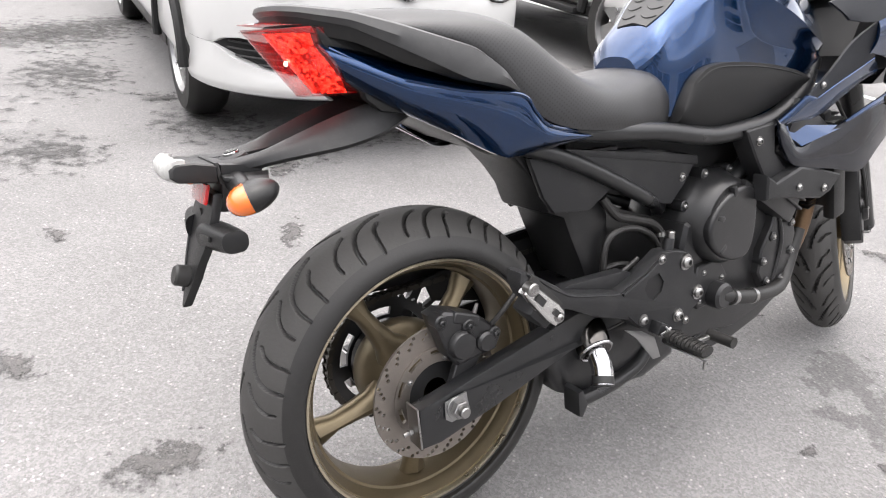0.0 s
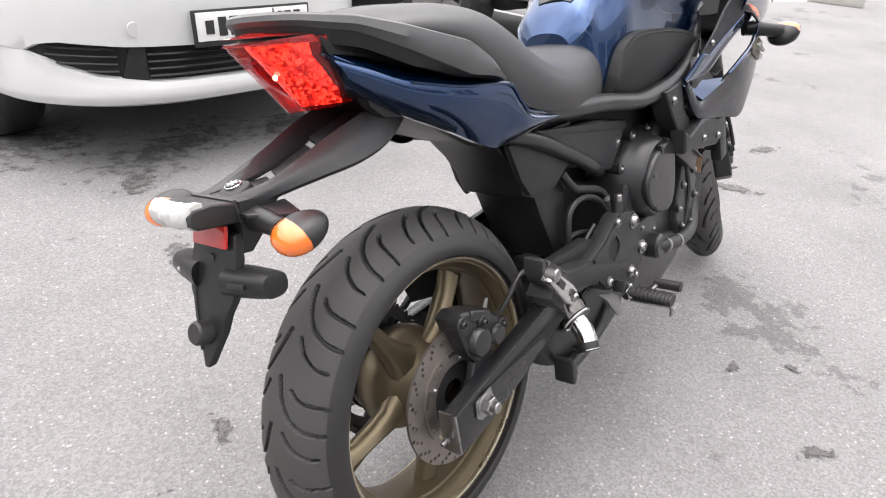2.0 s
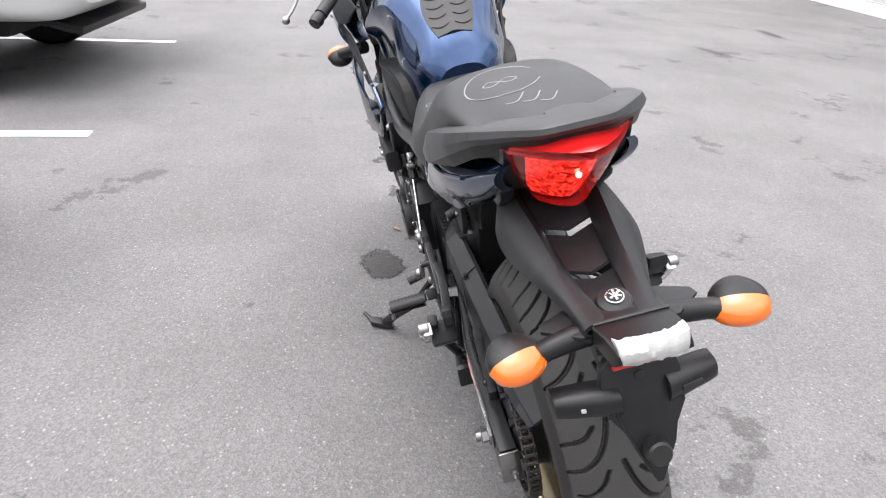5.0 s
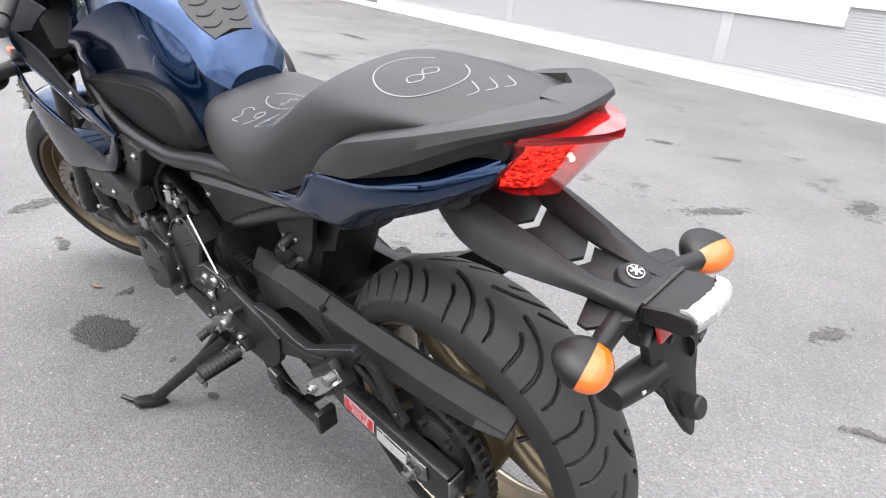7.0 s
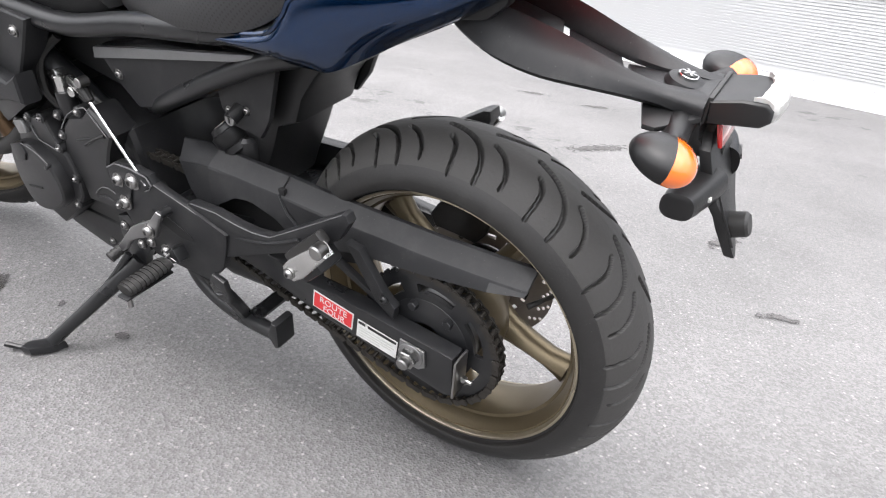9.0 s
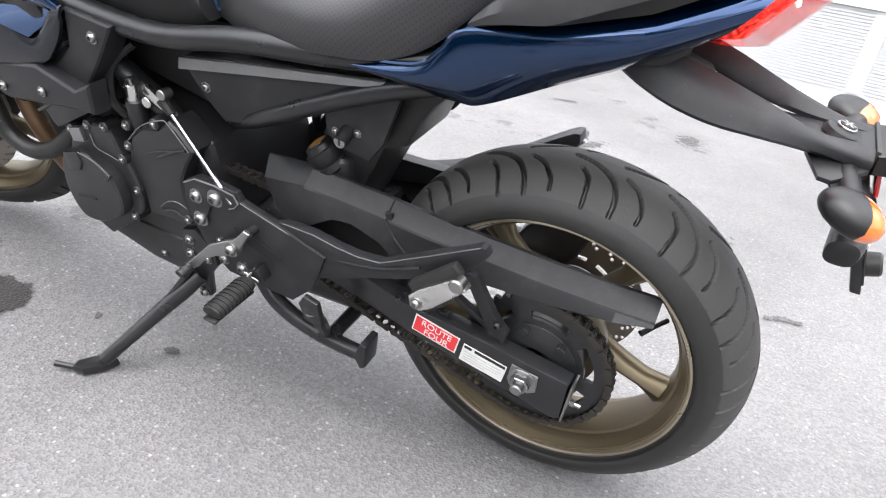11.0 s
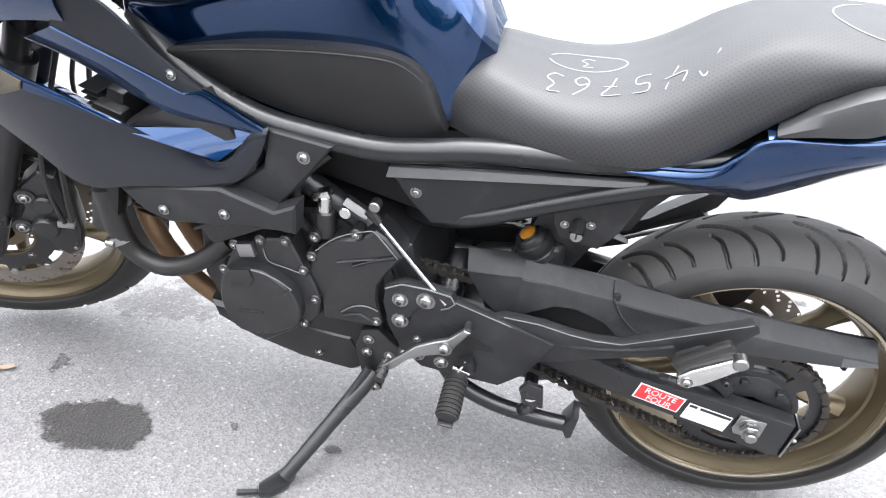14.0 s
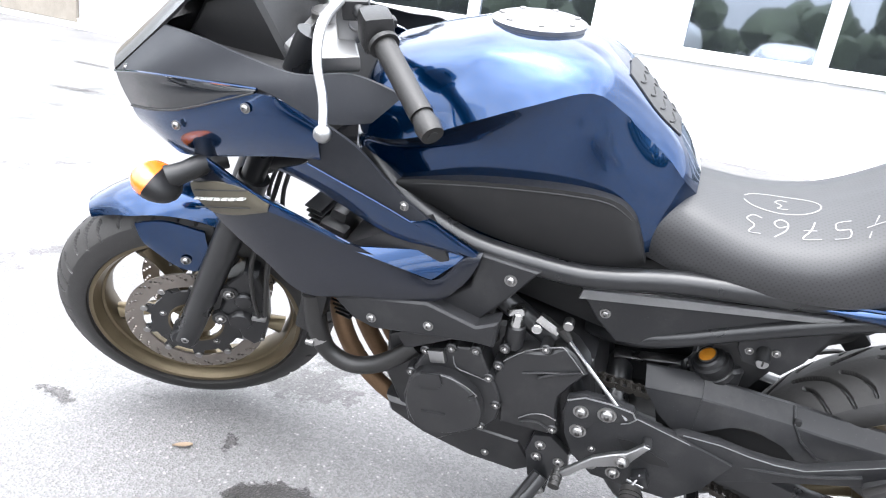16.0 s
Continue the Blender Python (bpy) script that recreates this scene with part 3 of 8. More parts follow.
BUILD_Y = -6.3
WINDOWS = [(-6.6, -0.95), (-0.95, 0.43), (1.29, 4.3), (4.9, 7.8)]
STONES = [(9.7, 14.5)]
ground_sheet()
building()
stain("oil_stain", 1.155, 0.30, 0.135, 0.10, 0.2, M_WET, "dark wet oil stain on the asphalt", "stain")
stain("oil_spot", 0.712, 0.215, 0.024, 0.015, 0.2, M_WET, "small dark oil spot on the asphalt", "stain")
PATCHES = [(-0.40, 0.37, 0.12, 0.075), (0.92, -0.29, 0.035, 0.02), (-0.48, -1.0, 0.07, 0.03), (0.43, 1.83, 0.14, 0.08), (0.23, 1.24, 0.12, 0.05), (-0.14, 0.50, 0.05, 0.03),
           (1.03, -0.42, 0.03, 0.02), (-0.47, 1.51, 0.06, 0.04), (-0.64, 0.84, 0.09, 0.06), (0.73, -0.55, 0.05, 0.03), (6.3, -4.69, 0.4, 0.1), (5.2, -3.3, 0.25, 0.09),
           (1.42, -3.51, 0.12, 0.06), (0.94, -3.52, 0.12, 0.05), (0.55, -2.41, 0.26, 0.07), (-0.24, -1.51, 0.12, 0.05), (0.07, -3.24, 0.2, 0.1), (2.26, 0.14, 0.16, 0.06),
           (1.36, 0.16, 0.04, 0.022), (0.92, 0.22, 0.02, 0.01), (2.94, 0.18, 0.12, 0.05), (1.82, 0.19, 0.07, 0.03)]
for i, (x, y, rx, ry) in enumerate(PATCHES):
    stain("worn_patch", x, y, rx, ry, 0.3 * i, M_SPOT, "dark worn patch in the asphalt", "patch", 0.003 + 0.0002 * (i % 4))
# big patches round the sedan: worn surface plus its shadow as dark colour
for i, (x, y, rx, ry) in enumerate([(-0.18, 3.58, 0.35, 0.55), (-0.42, 2.31, 0.26, 0.3), (-0.05, 4.7, 0.5, 0.6), (0.3, 2.5, 0.3, 0.35), (0.75, 2.1, 0.5, 0.22), (1.35, 2.05, 0.35, 0.16), (-0.9, 3.0, 0.4, 0.5), (-0.39, 4.61, 0.45, 0.4), (0.3, 5.0, 0.5, 0.3), (0.19, 2.97, 0.10, 0.16)]):
    stain("worn_patch", x, y, rx, ry, 0.1 * i, M_BIGSPOT, "large flaking dark patch with the sedan's shade painted in", "patch", 0.004 + 0.0004 * i)
def far_trees():
    """A belt of trees round the far side of the car park."""
    rnd = random.Random(11)
    bm = bmesh.new()
    for k in range(420):
        a = radians(rnd.uniform(-25, 205))
        r = rnd.uniform(38, 52)
        x, y, z = r * math.cos(a), 4 + r * math.sin(a), rnd.uniform(0.5, 7.5) * rnd.uniform(0.5, 1.0)
        own = bmesh.new()
        bmesh.ops.create_icosphere(own, subdivisions=2, radius=1.0)
        q = rnd.uniform(0.9, 2.2)
        for v in own.verts:
            n = 1 + 0.55 * noise.noise(v.co * 2.3 + Vector((k * 3.1, 0, 0)))
            v.co = Vector((x + v.co.x * q * n, y + v.co.y * q * n, max(0.0, z + v.co.z * q * n * 0.9)))
        merge(bm, own)
    tagged(part("far_woods", bm, M_LEAF, None), "dark belt of distant trees beyond the car park", "trees", kind="stuff")


road_line(2.68, 1.66, 2.85, 6.6, 0.10)
road_line(5.2, 1.66, 5.4, 6.6, 0.10)
road_line(9.2, 2.4, 10.8, 1.6, 0.12, "road_line")


# ---------------------------------------------------------------- the cars
def car_wheel(parent, at, R, w, spokes, side):
    """A wheel about the car's own cross axis x; side: +1 or -1, the way its face looks."""
    m = pose(*at)
    tyre = part("wheel", lathe([(R * 0.66, -w / 2), (R * 0.9, -w / 2), (R * 0.98, -w / 2 + 0.03), (R, -w / 4), (R, w / 4), (R * 0.98, w / 2 - 0.03), (R * 0.9, w / 2), (R * 0.66, w / 2)], 48, axis="x"), M_RUBBER, parent, pos=m)
    s = side
    part("rim", lathe([(R * 0.68, s * w * 0.5), (R * 0.64, s * w * 0.5), (R * 0.6, s * w * 0.3), (R * 0.58, -s * w * 0.3), (R * 0.68, -s * w * 0.4)], 40, axis="x"), M_ALU, tyre)
    part("brake_drum", disc(R * 0.5, 0.05, (-s * w * 0.1, 0, 0), "x", 32), M_DARK, tyre)
    for k in range(spokes):
        a = 360 * k / spokes
        own = bmesh.new()
        loops = []
        for r, ww, xo in ((0.05 * R / 0.3, 0.048 if spokes < 8 else 0.035, 0.42), (0.3 * R, 0.05 if spokes < 8 else 0.032, 0.44), (0.63 * R, 0.068 if spokes < 8 else 0.042, 0.36)):
            loops.append([(s * w * xo, -ww, r), (s * w * xo, ww, r), (s * w * (xo - 0.22), ww * 1.1, r), (s * w * (xo - 0.22), -ww * 1.1, r)])
        rings(own, loops)
        bmesh.ops.bevel(own, geom=own.edges[:], offset=0.005, segments=2, affect="EDGES", clamp_overlap=True)
        part("spoke", own, M_ALU, tyre, pos=pose(0, 0, 0, a, 0, 0))
    part("hub_cap", disc(0.06 * R / 0.33, 0.03, (s * w * 0.45, 0, 0), "x", 24, 0.4), M_ALU, tyre)
    for k in range(6):
        a = 6.2832 * k / 6
        part("wheel_nut", disc(0.012, 0.02, (s * w * 0.46, 0.06 * math.cos(a) * R / 0.33 * 1.5, 0.06 * math.sin(a) * R / 0.33 * 1.5), "x", 8), M_CHROME, tyre)


def loft_car(name, parent, stations, material, sub=4):
    """Stations of (y, half section); smooth skin."""
    prof = []
    for y, half in stations:
        line = crv([(x, y, z) for x, z in half], 4)
        prof.append(line + [Vector((-p.x, p.y, p.z)) for p in reversed(line[1:-1])])
    k = len(prof[0])
    rows = [crv([prof[i][j] for i in range(len(prof))], sub) for j in range(k)]
    loops = [[rows[j][i] for j in range(k)] for i in range(len(rows[0]))]
    return part(name, rings(bmesh.new(), loops), material, parent)


def bars(parent, n, x, y, z, w, dz, depth, material, tilt=0.0, name="grille_bar"):
    for i in range(n):
        part(name, box((w, depth, dz * 0.42), (x, y, z + dz * (i - (n - 1) / 2)), (tilt, 0, 0), bevel=dz * 0.12), material, parent)


def white_sedan():
    """Local: nose towards -y, nose tip at y = 0, centre line x = 0."""
    root = thing("sedan", "white sedan parked nose-in with chrome grille strips", "car", pose(1.0, 1.86, 0.075, 0, 0, SEDAN_TURN))
    st = [
        (0.36, [(0, 0.2), (0.5, 0.2), (0.70, 0.22), (0.79, 0.32), (0.80, 0.6), (0.74, 0.74), (0.42, 0.80), (0, 0.81)]),
        (0.55, [(0, 0.19), (0.6, 0.19), (0.78, 0.24), (0.825, 0.38), (0.825, 0.62), (0.77, 0.78), (0.45, 0.84), (0, 0.855)]),
        (0.80, [(0, 0.19), (0.62, 0.19), (0.82, 0.24), (0.85, 0.4), (0.85, 0.66), (0.78, 0.83), (0.45, 0.89), (0, 0.905)]),
        (1.3, [(0, 0.19), (0.62, 0.19), (0.82, 0.24), (0.85, 0.42), (0.85, 0.75), (0.78, 0.92), (0.45, 0.97), (0, 0.985)]),
        (2.2, [(0, 0.19), (0.62, 0.19), (0.82, 0.24), (0.85, 0.42), (0.84, 0.8), (0.68, 1.3), (0.45, 1.43), (0, 1.45)]),
        (3.1, [(0, 0.19), (0.62, 0.19), (0.82, 0.24), (0.85, 0.42), (0.84, 0.82), (0.66, 1.28), (0.42, 1.4), (0, 1.42)]),
        (3.8, [(0, 0.2), (0.62, 0.2), (0.82, 0.26), (0.84, 0.44), (0.82, 0.8), (0.7, 0.98), (0.42, 1.03), (0, 1.04)]),
        (4.35, [(0, 0.3), (0.5, 0.3), (0.68, 0.34), (0.72, 0.5), (0.72, 0.75), (0.62, 0.92), (0.4, 0.97), (0, 0.98)]),
    ]
    loft_car("body", root, st, M_CARWHITE)
    # bumper: a skin swept round the nose, its intake sunk between two edge lines
    half = [(0, -0.035), (0.16, -0.032), (0.32, -0.018), (0.46, 0.018), (0.58, 0.075), (0.68, 0.15), (0.755, 0.24), (0.80, 0.34), (0.825, 0.45)]
    plan = crv([(-x, y, 0) for x, y in reversed(half[1:])] + [(x, y, 0) for x, y in half], 4)

    def skin(p, z, sink=0.0):
        """The nose surface over the plan point p at height z."""
        lean = float(np.interp(z, [0.17, 0.195, 0.23, 0.28, 0.45, 0.56, 0.62, 0.68, 0.74, 0.79, 0.815, 0.835], [0.07, 0.0, -0.018, 0.004, -0.004, 0.0, 0.012, 0.04, 0.10, 0.20, 0.36, 0.54])) + sink
        n = Vector((0, 0.55, 0)) - p
        n.normalize()
        return Vector((p.x + n.x * lean, p.y + n.y * lean, z))

    def at_x(x):
        return Vector((x, float(np.interp(abs(x), [a for a, _ in half], [b for _, b in half])), 0))

    rows = []
    for p in plan:
        a = abs(p.x)
        zb = float(np.interp(a, [0, 0.42, 0.6, 0.7, 0.765], [0.272, 0.276, 0.30, 0.335, 0.385]))
        zt = float(np.interp(a, [0, 0.5, 0.68, 0.735, 0.765], [0.405, 0.412, 0.425, 0.415, 0.388]))
        d = 0.035 * min(1.0, max(0.0, (0.775 - a) / 0.06))
        col = [skin(p, z) for z in (0.17, 0.195, 0.215, 0.235)] + [skin(p, 0.235 + (zb - 0.235) * k) for k in (0.5, 1.0)]
        col += [skin(p, zb + 0.004, d)] + [skin(p, zb + (zt - zb) * k, d) for k in (0.33, 0.66)] + [skin(p, zt - 0.004, d)]
        col += [skin(p, zt)] + [skin(p, zt + (0.56 - zt) * k) for k in (0.33, 0.66, 1)] + [skin(p, z) for z in (0.60, 0.64, 0.69, 0.74, 0.79, 0.815, 0.835)]
        rows.append(col)
    verts = [tuple(q) for col in rows for q in col]
    m = len(rows[0])
    faces, idx = [], []
    for i in range(len(rows) - 1):
        for j in range(m - 1):
            faces.append((i * m + j, i * m + j + 1, (i + 1) * m + j + 1, (i + 1) * m + j))
            a = 0.5 * (abs(rows[i][0].x) + abs(rows[i + 1][0].x))
            idx.append(1 if 6 <= j <= 8 and a < 0.75 else 0)
    bumper = part("bumper", (verts, faces, idx), (M_CARWHITE, M_DARK), root, sharp=40)
    for k in range(4):
        z = 0.298 + 0.027 * k
        part("grille_bar", tube([skin(at_x(x), z, 0.012) for x in np.linspace(-0.43, 0.43, 19)], 0.0075, 6, 0, flat=0.7), M_PLASTIC, bumper)
        for s in (1, -1):
            part("grille_bar", tube([skin(at_x(s * x), z + 0.02 + 0.02 * (x - 0.5), 0.014) for x in np.linspace(0.53, (0.62, 0.70, 0.725, 0.72)[k], 8)], 0.006, 6, 0, flat=0.7), M_PLASTIC, bumper)
    for s in (1, -1):
        pl = [[skin(at_x(s * x), z, 0.016) for x in (0.435, 0.47, 0.525 - 0.3 * (z - 0.28))] for z in (0.279, 0.34, 0.408)]
        bm = bmesh.new()
        rings(bm, [r + [q + Vector((0, 0.012, 0)) for q in reversed(r)] for r in pl])
        part("grille_divider", bm, M_GREY, bumper)

    def overlay(name, cols, material, parent, lift=0.004, label=""):
        """A thin piece that follows the nose: columns of (x, low z, high z)."""
        out = []
        for x, a, b in cols:
            f = [skin(at_x(x), a + (b - a) * k / 4, -lift) for k in range(5)]
            out.append(f + [q + Vector((0, lift + 0.012, 0)) for q in reversed(f)])
        return part(name, rings(bmesh.new(), out), material, parent, label)
    gr = overlay("upper_grille", [(x, 0.617 + 0.03 * abs(x), 0.705) for x in np.linspace(-0.42, 0.42, 17)], M_BLUEPLATE, root)
    for z in (0.640, 0.675):
        part("chrome_strip", tube([skin(at_x(x), z + 0.015 * abs(x), -0.008) for x in np.linspace(-0.42, 0.42, 19)], 0.0055, 6, 0), M_CHROME, gr)
    for s in (1, -1):
        lamp = overlay("headlamp", [(s * x, a, b) for x, a, b in ((0.435, 0.625, 0.70), (0.48, 0.607, 0.725), (0.54, 0.603, 0.74), (0.62, 0.612, 0.752), (0.70, 0.63, 0.76), (0.76, 0.65, 0.765), (0.80, 0.68, 0.765))], M_LAMP, root, 0.006, "clear headlamp with a dark surround")
        part("lamp_rim", tube([skin(at_x(s * x), z, -0.006) for x, z in ((0.435, 0.66), (0.45, 0.618), (0.5, 0.604), (0.56, 0.602), (0.64, 0.613), (0.72, 0.634), (0.80, 0.67))], 0.006, 6), M_DARK, lamp)
        q = skin(at_x(s * 0.56), 0.665, -0.012)
        part("lamp_bowl", disc(0.042, 0.014, (q.x, q.y, q.z), "y", 24, 0.3), M_CHROME, lamp)
        q = skin(at_x(s * 0.68), 0.685, -0.012)
        part("lamp_bowl", disc(0.034, 0.014, (q.x, q.y, q.z), "y", 24, 0.3), M_CHROME, lamp)
    part("tow_cover", disc(0.027, 0.006, tuple(skin(at_x(-0.46), 0.475, -0.001)), "y", 28, 0.2), M_CARWHITE, bumper, pos=None)
    for s in (1, -1):
        car_wheel(root, (s * 0.73, 0.80, 0.235), 0.31, 0.19, 10, s)
        car_wheel(root, (s * 0.73, 3.35, 0.235), 0.31, 0.19, 10, s)
        arch = crv([(s * 0.857, 0.80 + 0.36 * math.cos(a), 0.24 + 0.365 * math.sin(a)) for a in [math.pi * k / 8 for k in range(9)]], 3)
        part("wheel_arch", tube(arch, 0.022, 8, 0), M_DARK, root)
        part("side_window", slab([(1.55, 0.99), (2.1, 1.3), (3.1, 1.3), (3.5, 1.0)], -0.01, 0.01, 0.0, axis="x", warp=lambda c, s=s: (s * (0.835 - 0.36 * (c.z - 0.95)), c.y, c.z)), M_GLASS, root)
        part("mirror", box((0.2, 0.1, 0.13), (s * 0.93, 1.45, 0.98), bevel=0.03), M_CARWHITE, root)
        part("sill", box((0.05, 1.9, 0.08), (s * 0.80, 2.08, 0.22), bevel=0.015), M_PLASTIC, root)
    part("windscreen", slab([(-0.66, 1.0), (0.66, 1.0), (0.5, 1.38), (-0.5, 1.38)], -0.01, 0.01, 0.0, warp=lambda c: (c.x, c.y + 1.33 + 2.0 * (c.z - 1.0), c.z)), M_GLASS, root)
    badge = part("badge", disc(0.062, 0.014, (0, -0.038, 0.668), "y", 36, 0.3), M_CHROME, root)
    part("badge_inset", disc(0.052, 0.006, (0, -0.044, 0.668), "y", 36, 0.1), M_BLUEPLATE, badge)
    part("badge_stripe", box((0.10, 0.006, 0.012), (0, -0.048, 0.668), (0, 0, 0), bevel=0.002), M_CHROME, badge)
    part("badge_stripe", box((0.012, 0.006, 0.10), (0, -0.0485, 0.668), (0, 0, 0), bevel=0.002), M_CHROME, badge)
    pl = part("number_plate", box((0.54, 0.012, 0.135), (0, -0.055, 0.47), (-6, 0, 0), bevel=0.004), M_INK, root)
    part("plate_face", box((0.515, 0.006, 0.105), (0, -0.063, 0.477), (-6, 0, 0), bevel=0.002), M_STWHITE, pl)
    for x, w, h in ((-0.205, 0.035, 0.05), (-0.15, 0.035, 0.07), (-0.1, 0.035, 0.07), (-0.055, 0.02, 0.07), (-0.005, 0.035, 0.05), (0.045, 0.035, 0.05), (0.115, 0.015, 0.055), (0.155, 0.03, 0.055), (0.2, 0.03, 0.055)):
        part("plate_bar", box((w, 0.003, h), (x, -0.0675, 0.475 + (0.012 if x > 0.1 else 0)), (-6, 0, 0), bevel=0.0), M_INK, pl)
    part("plate_line", box((0.004, 0.003, 0.1), (0.085, -0.0675, 0.477), (-6, 0, 0), bevel=0), M_INK, pl)
    part("plate_caption", box((0.4, 0.003, 0.008), (0, -0.0645, 0.413), (-6, 0, 0), bevel=0), M_STWHITE, pl)


def white_suv():
    root = thing("suv", "white off-road vehicle with six-bolt alloy wheels", "car", pose(4.2, 1.72, 0, 0, 0, SUV_TURN))
    st = [
        (0.0, [(0, 0.52), (0.5, 0.52), (0.72, 0.54), (0.78, 0.62), (0.78, 0.8), (0.74, 0.95), (0.4, 1.02), (0, 1.03)]),
        (0.14, [(0, 0.44), (0.6, 0.44), (0.84, 0.46), (0.9, 0.56), (0.9, 0.85), (0.86, 1.05), (0.5, 1.12), (0, 1.13)]),
        (0.5, [(0, 0.42), (0.7, 0.42), (0.92, 0.46), (0.965, 0.6), (0.965, 0.95), (0.9, 1.12), (0.5, 1.18), (0, 1.2)]),
        (1.5, [(0, 0.42), (0.7, 0.42), (0.92, 0.46), (0.97, 0.6), (0.97, 1.05), (0.9, 1.2), (0.5, 1.26), (0, 1.28)]),
        (2.2, [(0, 0.42), (0.7, 0.42), (0.92, 0.46), (0.97, 0.6), (0.96, 1.1), (0.8, 1.68), (0.5, 1.82), (0, 1.84)]),
        (4.2, [(0, 0.42), (0.7, 0.42), (0.92, 0.46), (0.97, 0.6), (0.96, 1.1), (0.8, 1.68), (0.5, 1.82), (0, 1.84)]),
        (4.8, [(0, 0.5), (0.6, 0.5), (0.8, 0.52), (0.86, 0.65), (0.86, 1.1), (0.74, 1.6), (0.5, 1.74), (0, 1.76)]),
    ]
    loft_car("body", root, st, M_CARWHITE)
    part("lower_grille", box((0.9, 0.06, 0.16), (0, 0.0, 0.66), bevel=0.03), M_DARK, root)
    bars(root, 3, 0, -0.03, 0.66, 0.86, 0.05, 0.02, M_PLASTIC)
    part("upper_grille", box((0.9, 0.05, 0.2), (0, 0.06, 0.96), bevel=0.03), M_PLASTIC, root)
    bars(root, 3, 0, 0.03, 0.96, 0.86, 0.06, 0.02, M_CHROME)
    part("underbody", box((1.5, 3.9, 0.2), (0, 2.4, 0.42), bevel=0.05), M_DARK, root)
    part("skid_plate", box((1.2, 0.5, 0.05), (0, 0.35, 0.40), (12, 0, 0), bevel=0.01), M_PLASTIC, root)
    for s in (1, -1):
        car_wheel(root, (s * 0.84, 0.93, 0.39), 0.39, 0.27, 6, s)
        car_wheel(root, (s * 0.84, 3.72, 0.39), 0.39, 0.27, 6, s)
        arch = crv([(s * 0.962, 0.93 + 0.47 * math.cos(a), 0.40 + 0.47 * math.sin(a)) for a in [math.pi * k / 8 for k in range(9)]], 3)
        part("wheel_arch", tube(arch, 0.04, 8, 0), M_DARK, root)
        fog = part("fog_lamp_recess", box((0.16, 0.05, 0.1), (s * 0.66, 0.045, 0.66), (0, 0, s * 28), bevel=0.02), M_DARK, root)
        part("fog_lamp", disc(0.04, 0.03, (s * 0.66, 0.025, 0.66), "y", 24, 0.3), M_LAMP, fog)
        part("headlamp", box((0.3, 0.12, 0.18), (s * 0.68, 0.12, 0.97), (0, 0, s * 25), bevel=0.04), M_LAMP, root)
        part("running_board", box((0.14, 1.9, 0.05), (s * 0.97, 2.35, 0.4), bevel=0.02), M_PLASTIC, root)
        part("side_window", slab([(1.9, 1.2), (2.3, 1.62), (4.3, 1.62), (4.5, 1.2)], -0.01, 0.01, 0.0, axis="x", warp=lambda c, s=s: (s * (0.955 - 0.27 * (c.z - 1.1)), c.y, c.z)), M_GLASS, root)
    part("windscreen", slab([(-0.8, 1.3), (0.8, 1.3), (0.62, 1.74), (-0.62, 1.74)], -0.01, 0.01, 0.0, warp=lambda c: (c.x, c.y + 1.5 + 1.35 * (c.z - 1.3), c.z)), M_GLASS, root)


SEDAN_TURN, SUV_TURN = -4.0, -6.0
far_trees()
white_sedan()
white_suv()
kb = thing("kerb_block", "concrete block with a faded orange post", "barrier", pose(10.8, 1.35, 0, 0, 0, 10))
part("block", box((0.3, 0.75, 0.14), (0, 0, 0.07), bevel=0.02), M_CONCRETE, kb)
part("post", disc(0.06, 0.9, (0, 0, 0.59), "z", 16, 0.1), M_POST, kb)
leaf = bmesh.new()
rows = []
for k in range(7):
    t = k / 6
    w = 0.011 * math.sin(math.pi * min(1, t * 0.96 + 0.03)) ** 0.8
    rows.append([(-0.022 + 0.044 * t, -w, 0.004 + 0.006 * abs(t - 0.5)), (-0.022 + 0.044 * t, 0, 0.0025 + 0.002 * t), (-0.022 + 0.044 * t, w, 0.007 + 0.004 * t)])
rings(leaf, [r + [(x, y, z + 0.0008) for x, y, z in reversed(r)] for r in rows])
ob = part("dry_leaf", leaf, M_LEAFDRY, None, pos=pose(1.44, 0.22, 0.0, 0, 0, 35))
tagged(ob, "curled brown dry leaf lying on the asphalt", "leaf")

# ---------------------------------------------------------------- the motorcycle
# Local: x ahead, y to its left, z up from the rear tyre's foot; it leans on its side stand.
LEAN = 13.22
bike = thing("motorcycle", "blue half-faired motorcycle leaning on its side stand", "motorcycle", pose(0, 0, 0.002, -LEAN, 0, 0))


